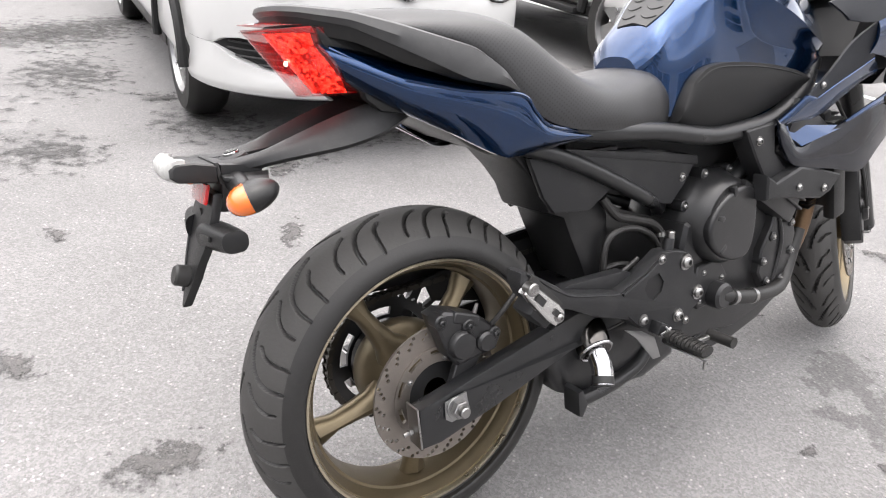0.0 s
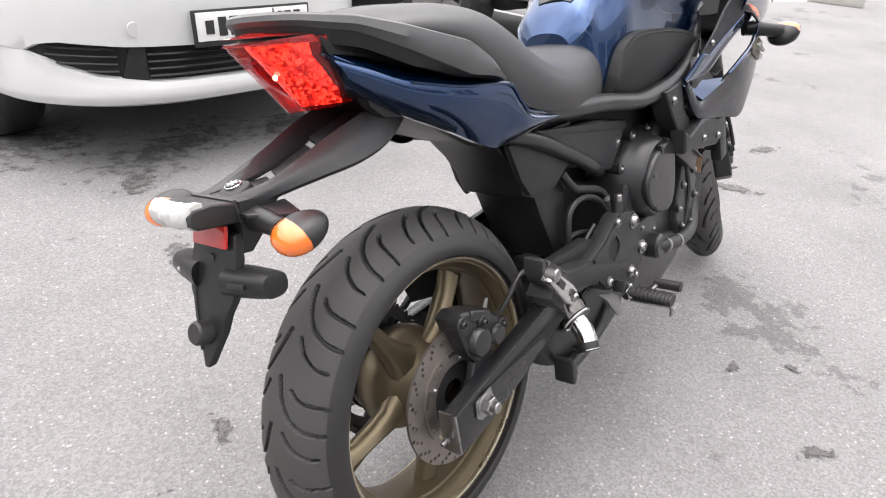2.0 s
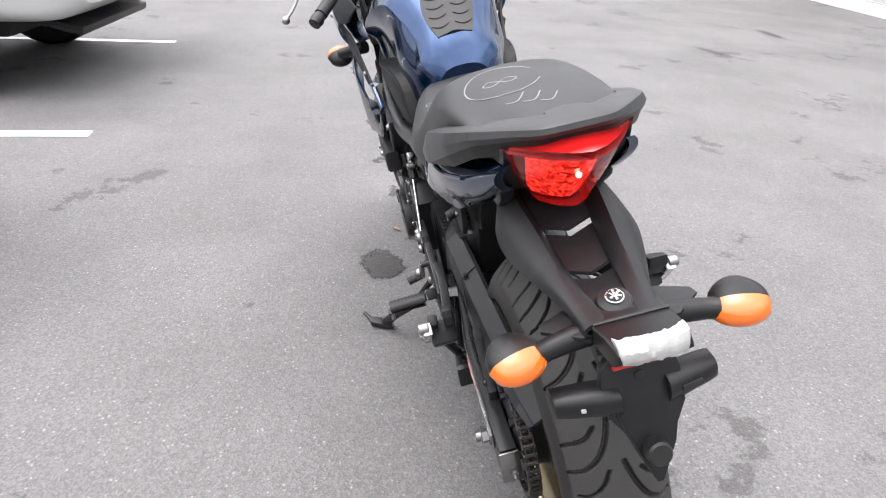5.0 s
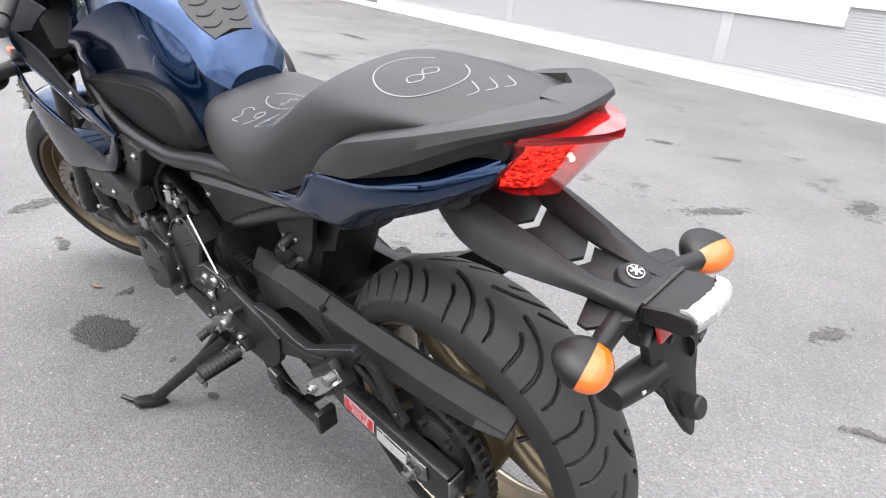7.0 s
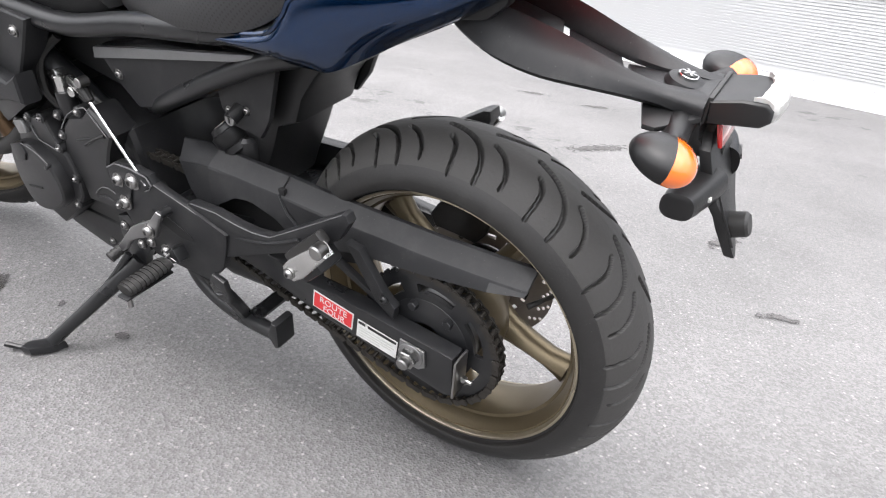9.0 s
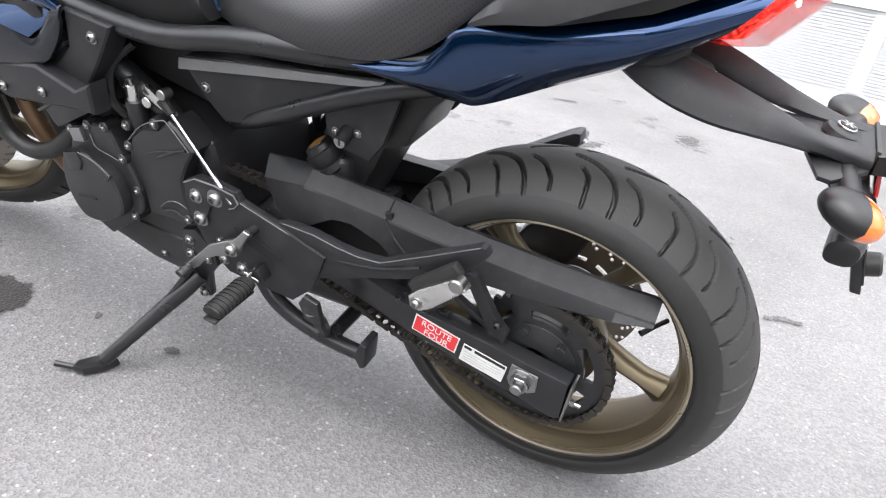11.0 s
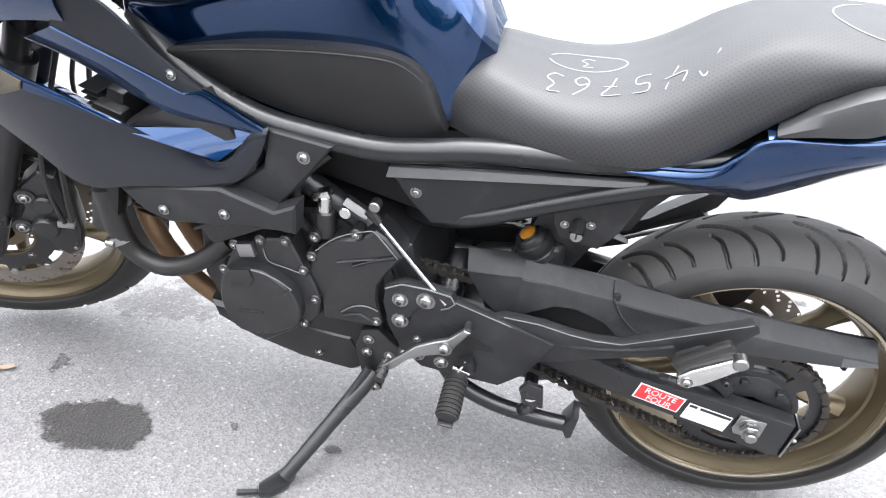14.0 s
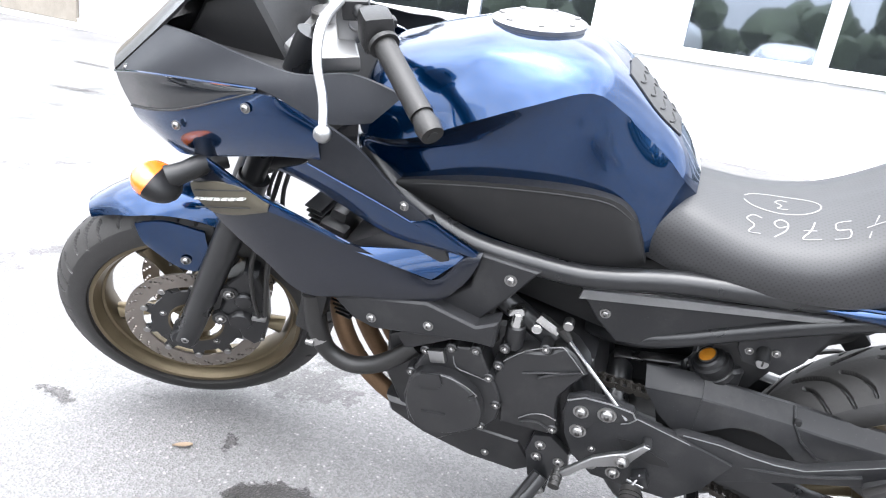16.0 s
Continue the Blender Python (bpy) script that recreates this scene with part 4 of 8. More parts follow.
def tyre_mesh(R, width, grooves, period, rim_r, n=1100, m=140, depth=0.0075):
    """A tyre about the y axis at the origin, with its tread grooves cut in. grooves: lines of (along, across) in metres."""
    hw = width / 2
    half = [(R, 0), (R - 0.003, hw * 0.25), (R - 0.012, hw * 0.5), (R - 0.03, hw * 0.76), (R - 0.047, hw * 0.92), (R - 0.062, hw), (R - 0.075, hw * 0.985), (rim_r + 0.008, hw * 0.86), (rim_r, hw * 0.84)]
    line = crv([(r, y, 0) for r, y in half], 8)
    line = [Vector((v.x, -v.y, 0)) for v in reversed(line[1:])] + line
    d = np.array([[v.x, v.y] for v in line])
    s = np.r_[0, np.cumsum(np.hypot(*np.diff(d, axis=0).T))]
    mid = s[len(s) // 2]
    t = np.linspace(0, s[-1], m)
    rr, yy, ss = np.interp(t, s, d[:, 0]), np.interp(t, s, d[:, 1]), t - mid
    ang = np.linspace(0, 2 * np.pi, n, endpoint=False)
    along = ang * R
    A, S = np.meshgrid(along, ss, indexing="ij")
    P = 2 * np.pi * R / round(2 * np.pi * R / period)
    A = A % P
    cut = np.zeros_like(A)
    for g, wide in grooves:
        pts = np.array(crv([(a, c, 0) for a, c in g], 5))[:, :2]
        for (x0, y0), (x1, y1) in zip(pts, pts[1:]):
            for shift in (-P, 0, P):
                ax, ay = x0 + shift, y0
                dx, dy = x1 - x0, y1 - y0
                u = np.clip(((A - ax) * dx + (S - ay) * dy) / (dx * dx + dy * dy + 1e-12), 0, 1)
                dist = np.hypot(A - ax - u * dx, S - ay - u * dy)
                cut = np.maximum(cut, np.clip((wide - dist) / (wide * 0.5), 0, 1))
    rad = rr[None, :] - depth * cut
    co = np.stack([rad * np.cos(ang)[:, None], np.broadcast_to(yy, rad.shape), rad * np.sin(ang)[:, None]], -1).reshape(-1, 3)
    i, j = np.meshgrid(np.arange(n), np.arange(m - 1), indexing="ij")
    a, b = i * m + j, ((i + 1) % n) * m + j
    faces = np.stack([a, a + 1, b + 1, b], -1).reshape(-1, 4)
    kind = np.where((cut.reshape(-1)[faces].mean(1) < 0.35) & (np.abs(np.broadcast_to(ss, rad.shape).reshape(-1)[faces].mean(1)) < hw * 1.02), 1, 0)
    return co.tolist(), faces.tolist(), kind.tolist()


def tread(hw, flip=1):
    """One period of sickle grooves on both halves, offset by half a period."""
    g = []
    for side, off in ((1, 0.0), (-1, 0.07)):
        g.append(([(off + flip * 0.02, side * 0.004), (off + flip * 0.052, side * 0.014), (off + flip * 0.08, side * 0.031), (off + flip * 0.096, side * 0.055), (off + flip * 0.1, side * hw * 1.02)], 0.0042))
        g.append(([(off + flip * 0.035, side * 0.028), (off + flip * 0.05, side * 0.045), (off + flip * 0.055, side * hw * 1.05)], 0.0036))
        g.append(([(off + flip * 0.10, side * 0.02), (off + flip * 0.122, side * 0.033), (off + flip * 0.138, side * 0.055), (off + flip * 0.14, side * hw * 0.9)], 0.0034))
    return g


def spoke_mesh(r0, r1, w0, w1, y0, y1, d0, d1):
    bm = bmesh.new()
    loops = []
    for t in (0, 0.25, 0.5, 0.75, 1.0):
        r = r0 + (r1 - r0) * t
        w = w0 + (w1 - w0) * t - 0.006 * math.sin(math.pi * t) + (0.012 if t in (0, 1) else 0)
        y, d = y0 + (y1 - y0) * t, d0 + (d1 - d0) * t
        loops.append([(r, y + d * math.sin(a) * (0.9 if abs(math.sin(a)) < 0.9 else 1), w * math.cos(a)) for a in [6.28319 * k / 12 for k in range(12)]])
    return rings(bm, loops)


def wheel_rim(R, hw):
    """The barrel of a cast wheel, open inside."""
    return lathe([(R, hw), (R - 0.004, hw + 0.004), (R - 0.012, hw + 0.003), (R - 0.016, hw - 0.006), (R - 0.0215, hw - 0.015), (R - 0.0225, hw - 0.021), (R - 0.0275, hw - 0.023), (R - 0.030, hw * 0.45), (R - 0.033, 0), (R - 0.030, -hw * 0.45), (R - 0.0275, -hw + 0.023), (R - 0.0225, -hw + 0.021), (R - 0.0215, -hw + 0.015), (R - 0.016, -hw + 0.006), (R - 0.012, -hw - 0.003), (R - 0.004, -hw - 0.004), (R, -hw), (R - 0.012, -hw * 0.6), (R - 0.022, -0.02), (R - 0.022, 0.02), (R - 0.012, hw * 0.6)], 96, closed=True)


def brake_disc(r_out, r_in, wave, y0, y1, holes, at=(0, 0, 0)):
    ring = circle(r_out, 96)
    hh = [circle(r_in, 64)]
    for k in range(holes):
        a = 6.28319 * k / holes
        for i, (rf, sh) in enumerate(((0.92, 0.0), (0.79, 0.5), (0.66, 1.0))):
            r = r_in + (r_out - r_in) * (rf * 1.2 - 0.2)
            b = a + sh * 6.28319 / holes * 0.5
            hh.append(circle(0.0036, 8, r * math.cos(b), r * math.sin(b)))
    return cdt_plate(ring, hh, y0, y1, at)


def rear_wheel():
    m = pose(0, 0, 0.3135, 0, 20, 0)
    w = part("rear_wheel", wheel_rim(0.236, 0.060), M_BRONZE, bike, "bronze painted five-spoke cast wheel", pos=m)
    part("tyre", tyre_mesh(0.3145, 0.166, tread(0.08), 0.14, 0.231), (M_RUBBER, M_TREAD), w, "black road tyre with sickle-shaped grooves")
    # ring in a brighter colour paints the lit, worn edge of the rim
    for e in (1, -1):
        part("rim_lip", lathe([(0.2275, e * 0.0680), (0.2300, e * 0.0725), (0.2340, e * 0.0725), (0.2340, e * 0.063), (0.2275, e * 0.063)], 96, closed=True), M_LIP, w, "worn rim edge with its highlight painted in")
    part("hub", lathe([(0.025, -0.085), (0.05, -0.085), (0.058, -0.07), (0.066, -0.04), (0.080, -0.015), (0.093, 0.01), (0.096, 0.035), (0.09, 0.058), (0.06, 0.062), (0.03, 0.064)], 56), M_BRONZE, w)
    sp = part("spoke", spoke_mesh(0.06, 0.203, 0.031, 0.016, -0.012, 0.0, 0.026, 0.022), M_BRONZE, w)
    for k in range(1, 5):
        o = new("spoke", sp.data)
        o.parent, o.matrix_basis = w, pose(0, 0, 0, 0, 72 * k, 0)
    d = part("brake_disc", brake_disc(0.1245, 0.084, 0, -0.094, -0.089, 22), M_DISC, w, "drilled steel brake disc with brown haze")
    slots = []
    for k in range(10):
        a0 = 6.28319 * k / 10
        slots.append([(0.0815 * math.cos(a0 + t), 0.0815 * math.sin(a0 + t)) for t in np.linspace(-0.19, 0.19, 5)] + [(0.0735 * math.cos(a0 + t), 0.0735 * math.sin(a0 + t)) for t in np.linspace(0.19, -0.19, 5)])
    car = cdt_plate(circle(0.087, 60), [circle(0.058, 40)] + slots, -0.096, -0.090)
    part("disc_carrier", car, M_DISC, d)
    # added disc: the shadow in the hub hollow, put in as near-black
    part("hub_shade", lathe([(0.024, -0.0868), (0.056, -0.0868), (0.0585, -0.0855), (0.0585, -0.080)], 48), M_DARK, w, "near-black disc for the shade inside the hub")
    for k in range(5):
        part("disc_bolt", bolt((0.066 * math.cos(1.2566 * k + 0.4), -0.096, 0.066 * math.sin(1.2566 * k + 0.4)), 0.005, side=-1), M_STEEL, d)
    # sprocket
    teeth = 46
    out = []
    for k in range(teeth * 4):
        a = 6.28319 * k / (teeth * 4)
        out.append(((0.123 if k % 4 in (0, 1) else 0.117) * math.cos(a), (0.123 if k % 4 in (0, 1) else 0.117) * math.sin(a)))
    slots = []
    for k in range(6):
        a0 = 6.28319 * k / 6
        slots.append([((0.098) * math.cos(a0 + t), 0.098 * math.sin(a0 + t)) for t in np.linspace(-0.36, 0.36, 8)] + [(0.082 * math.cos(a0 + t), 0.082 * math.sin(a0 + t)) for t in np.linspace(0.36, -0.36, 8)])
    s = part("sprocket", cdt_plate(out, [circle(0.05, 32)] + slots, 0.0965, 0.1035), M_METAL, w, "black toothed rear sprocket")
    part("sprocket_carrier", lathe([(0.03, 0.06), (0.075, 0.06), (0.078, 0.090), (0.07, 0.104), (0.05, 0.110), (0.03, 0.110)], 40), M_METAL, s)
    for k in range(6):
        a = 6.28319 * (k + 0.5) / 6
        part("sprocket_nut", disc(0.008, 0.012, (0.062 * math.cos(a), 0.109, 0.062 * math.sin(a)), "y", 6, 0.1), M_METAL, s)
    part("valve_stem", tube([(-0.19, 0.012, 0.03), (-0.175, 0.03, 0.03), (-0.158, 0.05, 0.03)], [0.004, 0.0035, 0.005], 8), M_RUBBER, w)


def chain():
    """Plates and rollers on the loop round both sprockets."""
    y = 0.1
    pts = []
    R, r, c1, c2 = 0.1225, 0.043, Vector((0, 0.312)), Vector((0.612, 0.428))
    d = (c2 - c1)
    a = math.atan2(d.y, d.x)
    off = math.asin((R - r) / d.length)
    for k in range(40):
        t = a + math.pi / 2 - off + (math.pi + 2 * off) * k / 39
        pts.append(c1 + R * Vector((math.cos(t), math.sin(t))))
    # the lower run hangs a little
    e0, e1 = pts[-1].copy(), c2 + r * Vector((math.cos(a - math.pi / 2 + off), math.sin(a - math.pi / 2 + off)))
    pts += [e0.lerp(e1, k / 12) - Vector((0, 0.030 * (k / 12) * (1 - k / 12) * 1.6)) for k in range(1, 12)]
    for k in range(14):
        t = a - math.pi / 2 + off + (math.pi - 2 * off) * k / 13
        pts.append(c2 + r * Vector((math.cos(t), math.sin(t))))
    pts.append(pts[0])
    L = [0]
    for p, q in zip(pts, pts[1:]):
        L.append(L[-1] + (q - p).length)
    n = 2 * round(L[-1] / 0.015875 / 2)

    def at(s):
        s %= L[-1]
        for i in range(len(L) - 1):
            if L[i + 1] >= s:
                return pts[i].lerp(pts[i + 1], (s - L[i]) / max(1e-9, L[i + 1] - L[i]))
    bm = bmesh.new()
    for k in range(n):
        p, q = at(k * L[-1] / n), at((k + 1) * L[-1] / n)
        mid, dd = (p + q) / 2, q - p
        ang = math.degrees(math.atan2(dd.y, dd.x))
        w = 0.0105 if k % 2 else 0.0075
        for s in (1, -1):
            own = bmesh.new()
            o = [(0.0079 + 0.0068 * math.cos(t), 0.0068 * math.sin(t)) for t in np.linspace(-1.25, 1.25, 5)] + [(0, 0.0045)] + [(-0.0079 - 0.0068 * math.cos(t), 0.0068 * math.sin(t)) for t in np.linspace(1.25, -1.25, 5)] + [(0, -0.0045)]
            slab(o, s * w - 0.001, s * w + 0.001, 0, bm=own)
            bmesh.ops.transform(own, matrix=pose(mid.x, y, mid.y, 0, -ang, 0), verts=own.verts)
            merge(bm, own)
        lathe([(0, -0.012), (0.0042, -0.012), (0.0042, 0.012), (0, 0.012)], 8, (p.x, y, p.y), "y", bm)
    part("chain", bm, M_CHAIN, bike, "greasy dark drive chain")


def swingarm():
    L = [(-0.068, 0.256), (-0.053, 0.250), (0.046, 0.273), (0.117, 0.291), (0.194, 0.305), (0.31, 0.322), (0.46, 0.33), (0.53, 0.33), (0.56, 0.36), (0.53, 0.395), (0.44, 0.395), (0.30, 0.376), (0.20, 0.362), (0.114, 0.356), (0.025, 0.345), (-0.070, 0.332)]
    arm = part("swingarm", slab(L, 0.113, 0.145, 0.006, warp=lambda c: (c.x, c.y - max(0, c.x - 0.2) * 0.13, c.z)), M_METAL, bike, "black box-section swingarm")
    part("right_arm", slab([(-0.07, 0.252), (-0.03, 0.252), (0.1, 0.285), (0.27, 0.328), (0.46, 0.335), (0.55, 0.33), (0.56, 0.39), (0.44, 0.4), (0.31, 0.404), (0.12, 0.37), (-0.03, 0.335), (-0.07, 0.326)], -0.15, -0.118, 0.006, warp=lambda c: (c.x, c.y + max(0, c.x - 0.2) * 0.13, c.z)), M_METAL, arm)
    part("cross_brace", box((0.10, 0.2, 0.06), (0.40, 0, 0.372), (0, 8, 0), bevel=0.01), M_METAL, arm)
    part("pivot", disc(0.028, 0.23, (0.545, 0, 0.362), "y", 24), M_METAL, arm)
    for s in (1, -1):
        yo = 0.146 if s > 0 else -0.151
        ax = part("axle_plate", slab([(-0.024, 0.296), (-0.012, 0.287), (0.018, 0.290), (0.024, 0.302), (0.020, 0.334), (-0.024, 0.328)], min(yo, yo + s * 0.004), max(yo, yo + s * 0.004), 0.0015), M_ALU, arm)
        part("axle_washer", disc(0.0215, 0.003, (0, yo + s * 0.0055, 0.312), "y", 24, 0.2), M_ALU, ax)
        part("axle_nut", disc(0.0165, 0.014, (0, yo + s * 0.013, 0.312), "y", 6, 0.12), M_STEEL, ax)
        part("axle_end", disc(0.010, 0.014, (0, yo + s * 0.024, 0.312), "y", 16, 0.2), M_STEEL, ax)
        part("adjuster_plate", box((0.004, 0.036, 0.076), (-0.073, yo - s * 0.016, 0.293), (0, -4, 0), bevel=0.001), M_STEEL, arm)
        part("adjuster_bolt", tube([(-0.073, yo - s * 0.020, 0.281), (-0.092, yo - s * 0.020, 0.279)], 0.0035, 8, 0), M_STEEL, arm)
        part("adjuster_nut", disc(0.0065, 0.007, (-0.079, yo - s * 0.020, 0.281), "x", 6, 0.1), M_STEEL, arm)

    def sticker(name, p0, p1, h, material, label):
        (xa, za), (xb, zb) = p0, p1
        d = Vector((xb - xa, zb - za))
        n = Vector((-d.y, d.x)).normalized() * h
        o = [(xa, za), (xb, zb), (xb + n.x, zb + n.y), (xa + n.x, za + n.y)]
        return part(name, slab(o, 0.1455, 0.1462, 0, warp=lambda c: (c.x, c.y - max(0, c.x - 0.2) * 0.13, c.z)), material, arm, label), d, n
    st, d, n = sticker("red_sticker", (0.195, 0.320), (0.116, 0.304), -0.036, M_STWHITE, "red and white lettered sticker")
    a = Vector((0.195, 0.320))
    q = [a + d * f + n * h for f, h in ((0.03, 0.07), (0.97, 0.07), (0.97, 0.93), (0.03, 0.93))]
    part("red_field", slab([(p.x, p.y) for p in q], 0.1463, 0.1466, 0), M_STRED, st)
    for row, txt, k in ((0.53, "ROUTE", 0.16), (0.10, "FOUR", 0.26)):
        cu = bpy.data.curves.new("lettering", "FONT")
        cu.body, cu.size, cu.extrude = txt, 0.0172, 0.0002
        o = new("lettering", cu)
        u = d.normalized()
        w = n.normalized()
        base = Vector((0.195, 0.320)) + u * d.length * k + n * row
        o.matrix_basis = Matrix(((u.x, w.x, 0, base.x), (0, 0, 1, 0.1468), (u.y, w.y, 0, base.y), (0, 0, 0, 1)))
        cu.materials.append(M_STWHITE)
        o.parent = st
    st, d, n = sticker("white_sticker", (0.108, 0.297), (0.033, 0.284), -0.037, M_STWHITE, "white label with a black heading")
    u, a = d.normalized(), Vector((0.108, 0.297))
    for name, f0, f1, h0, h1, ink in (("heading", 0.03, 0.20, 0.80, 0.95, M_INK), ("heading", 0.27, 0.97, 0.80, 0.95, M_INK), ("print_line", 0.06, 0.90, 0.60, 0.64, M_LETTER), ("print_line", 0.06, 0.94, 0.45, 0.49, M_LETTER), ("print_line", 0.06, 0.88, 0.30, 0.34, M_LETTER), ("print_line", 0.06, 0.60, 0.15, 0.19, M_LETTER)):
        q = [a + u * d.length * f + n * h for f, h in ((f0, h0), (f1, h0), (f1, h1), (f0, h1))]
        part(name, slab([(p.x, p.y) for p in q], 0.1464, 0.1468, 0), ink, st)


def chain_guard():
    xs = [0.415, 0.40, 0.356, 0.322, 0.272, 0.235, 0.20, 0.10, 0.0, -0.10, -0.154]
    zt = [0.518, 0.517, 0.514, 0.511, 0.507, 0.503, 0.499, 0.492, 0.485, 0.479, 0.476]
    zl = [0.418, 0.436, 0.462, 0.466, 0.448, 0.416, 0.424, 0.438, 0.441, 0.447, 0.456]
    yo = [0.125, 0.124, 0.122, 0.121, 0.119, 0.118, 0.117, 0.114, 0.110, 0.103, 0.097]
    loops = []
    for x, t, l, y in zip(xs, zt, zl, yo):
        loops.append([(x, y - 0.042, t), (x, y - 0.034, t + 0.001), (x, y - 0.004, t - 0.017), (x, y - 0.002, t - 0.020), (x, y + 0.006, l), (x, y + 0.001, l), (x, y - 0.007, t - 0.021), (x, y - 0.042, t - 0.005)])
    g = part("chain_guard", rings(bmesh.new(), loops), M_GREY, bike, "matt black plastic chain guard", sharp=20)
    part("guard_front", patch([(0.512, 0.083, 0.512), (0.465, 0.083, 0.516), (0.412, 0.084, 0.519)], [(0.506, 0.108, 0.480), (0.462, 0.117, 0.491), (0.412, 0.1215, 0.500)], 0.0, 1, 2, 0.005), M_GREY, g)
    part("guard_chin", patch([(0.507, 0.108, 0.481), (0.462, 0.117, 0.492), (0.413, 0.1215, 0.501)], [(0.474, 0.122, 0.442), (0.445, 0.128, 0.420), (0.413, 0.131, 0.416)], 0.0, 1, 2, 0.005), M_GREY, g)
    part("guard_rib", tube([(0.268, 0.086, 0.508), (0.2655, 0.116, 0.490), (0.248, 0.121, 0.464), (0.215, 0.1235, 0.437)], 0.0022, 6, 0), M_GREY, g)
    part("guard_leg", slab([(0.10, 0.455), (0.125, 0.46), (0.075, 0.37), (0.045, 0.345), (0.04, 0.37), (0.06, 0.39)], 0.116, 0.132, 0.003), M_GREY, g)
    # added backing plate, near-black to stand for the shade behind the opening
    part("guard_shade_plate", slab([(0.50, 0.50), (0.47, 0.40), (0.36, 0.375), (0.22, 0.375), (0.11, 0.40), (0.09, 0.45), (0.22, 0.475)], 0.090, 0.096, 0.003), M_DARK, g)
    part("guard_brace", slab([(0.20, 0.44), (0.225, 0.44), (0.08, 0.36), (0.06, 0.36)], 0.112, 0.124, 0.002), M_GREY, g)
    part("guard_screw", bolt((0.058, 0.132, 0.382), 0.008), M_METAL, g)
    part("guard_clip", box((0.012, 0.008, 0.018), (0.262, 0.110, 0.491), bevel=0.002), M_DARK, g)


def foot_bracket(s):
    out = [(0.634, 0.425), (0.63, 0.462), (0.602, 0.478), (0.56, 0.479), (0.519, 0.473), (0.511, 0.459), (0.43, 0.4375), (0.344, 0.415), (0.362, 0.367), (0.375, 0.335), (0.42, 0.29), (0.50, 0.292), (0.56, 0.295), (0.60, 0.33), (0.62, 0.37)]
    y0, y1 = (0.150, 0.166) if s > 0 else (-0.158, -0.138)
    bend = lambda c: (c.x, c.y + s * 0.28 * max(0, 0.36 - c.x), c.z)
    if s > 0:
        own = slab(out, y0, y1, 0.004, warp=bend)
    else:
        arm = [(0.639, 0.365), (0.601, 0.343), (0.566, 0.301), (0.443, 0.336), (0.409, 0.363), (0.303, 0.402), (0.207, 0.450), (0.130, 0.478), (0.080, 0.512), (0.066, 0.538), (0.068, 0.556), (0.080, 0.556), (0.108, 0.541), (0.176, 0.500), (0.203, 0.482), (0.290, 0.452), (0.382, 0.427), (0.450, 0.452), (0.505, 0.484), (0.527, 0.484), (0.576, 0.472), (0.594, 0.455), (0.598, 0.423)]
        own = slab(arm, y0, -0.122, 0.005, warp=bend)
    b = part("foot_bracket", own, M_GREY, bike, "black cast footrest bracket")
    yo = y1 if s > 0 else y0
    spots = ((0.603, 0.443, 0.012), (0.560, 0.4525, 0.014), (0.601, 0.398, 0.013), (0.524, 0.318, 0.0115), (0.565, 0.322, 0.0095), (0.57, 0.36, 0.006)) if s > 0 else ((0.565, 0.454, 0.015), (0.610, 0.378, 0.014), (0.551, 0.340, 0.013), (0.445, 0.356, 0.011), (0.490, 0.474, 0.009), (0.578, 0.322, 0.008))
    for x, z, r in spots:
        part("bracket_bolt", bolt((x, yo + (0.003 if s > 0 and z > 0.38 else -0.005 if s < 0 else 0), z), r, side=s), M_STEEL, b)
    if s > 0:
        part("rear_arm", slab([(0.46, 0.43), (0.431, 0.446), (0.372, 0.4465), (0.324, 0.442), (0.284, 0.443), (0.242, 0.451), (0.158, 0.503), (0.079, 0.553), (0.072, 0.552), (0.067, 0.541), (0.09, 0.506), (0.161, 0.456), (0.26, 0.410), (0.332, 0.374), (0.42, 0.335)], 0.142, 0.160, 0.0035, warp=lambda c: (c.x, c.y + 0.085 * max(0, 0.36 - c.x), c.z)), M_GREY, b)
        part("arm_crease", tube([(0.345, 0.1605, 0.411), (0.25, 0.171, 0.437), (0.17, 0.178, 0.476)], 0.003, 6), M_GREY, b)
        # thin pale lines paint the chamfer highlight along the worn edges
        for run, y, r in (([(0.629, 0.460), (0.602, 0.4755), (0.56, 0.4765), (0.52, 0.471), (0.512, 0.457)], yo + 0.0035, 0.0015), ([(0.512, 0.457), (0.43, 0.4355), (0.346, 0.4132)], yo - 0.0010, 0.0013), ([(0.512, 0.458), (0.522, 0.446), (0.534, 0.440)], yo + 0.0035, 0.0012)):
            part("edge_line", tube([(x, y, z) for x, z in run], r, 6, 0), M_WORN_GLINT, b)
        for run, r in (([(0.431, 0.444), (0.372, 0.4445), (0.324, 0.440), (0.284, 0.441), (0.242, 0.449)], 0.0012), ([(0.242, 0.449), (0.158, 0.501), (0.079, 0.551)], 0.0009)):
            part("edge_line", tube([(x, 0.1592 + 0.085 * max(0, 0.36 - x), z) for x, z in run], r, 6, 0), M_WORN_GLINT, b)
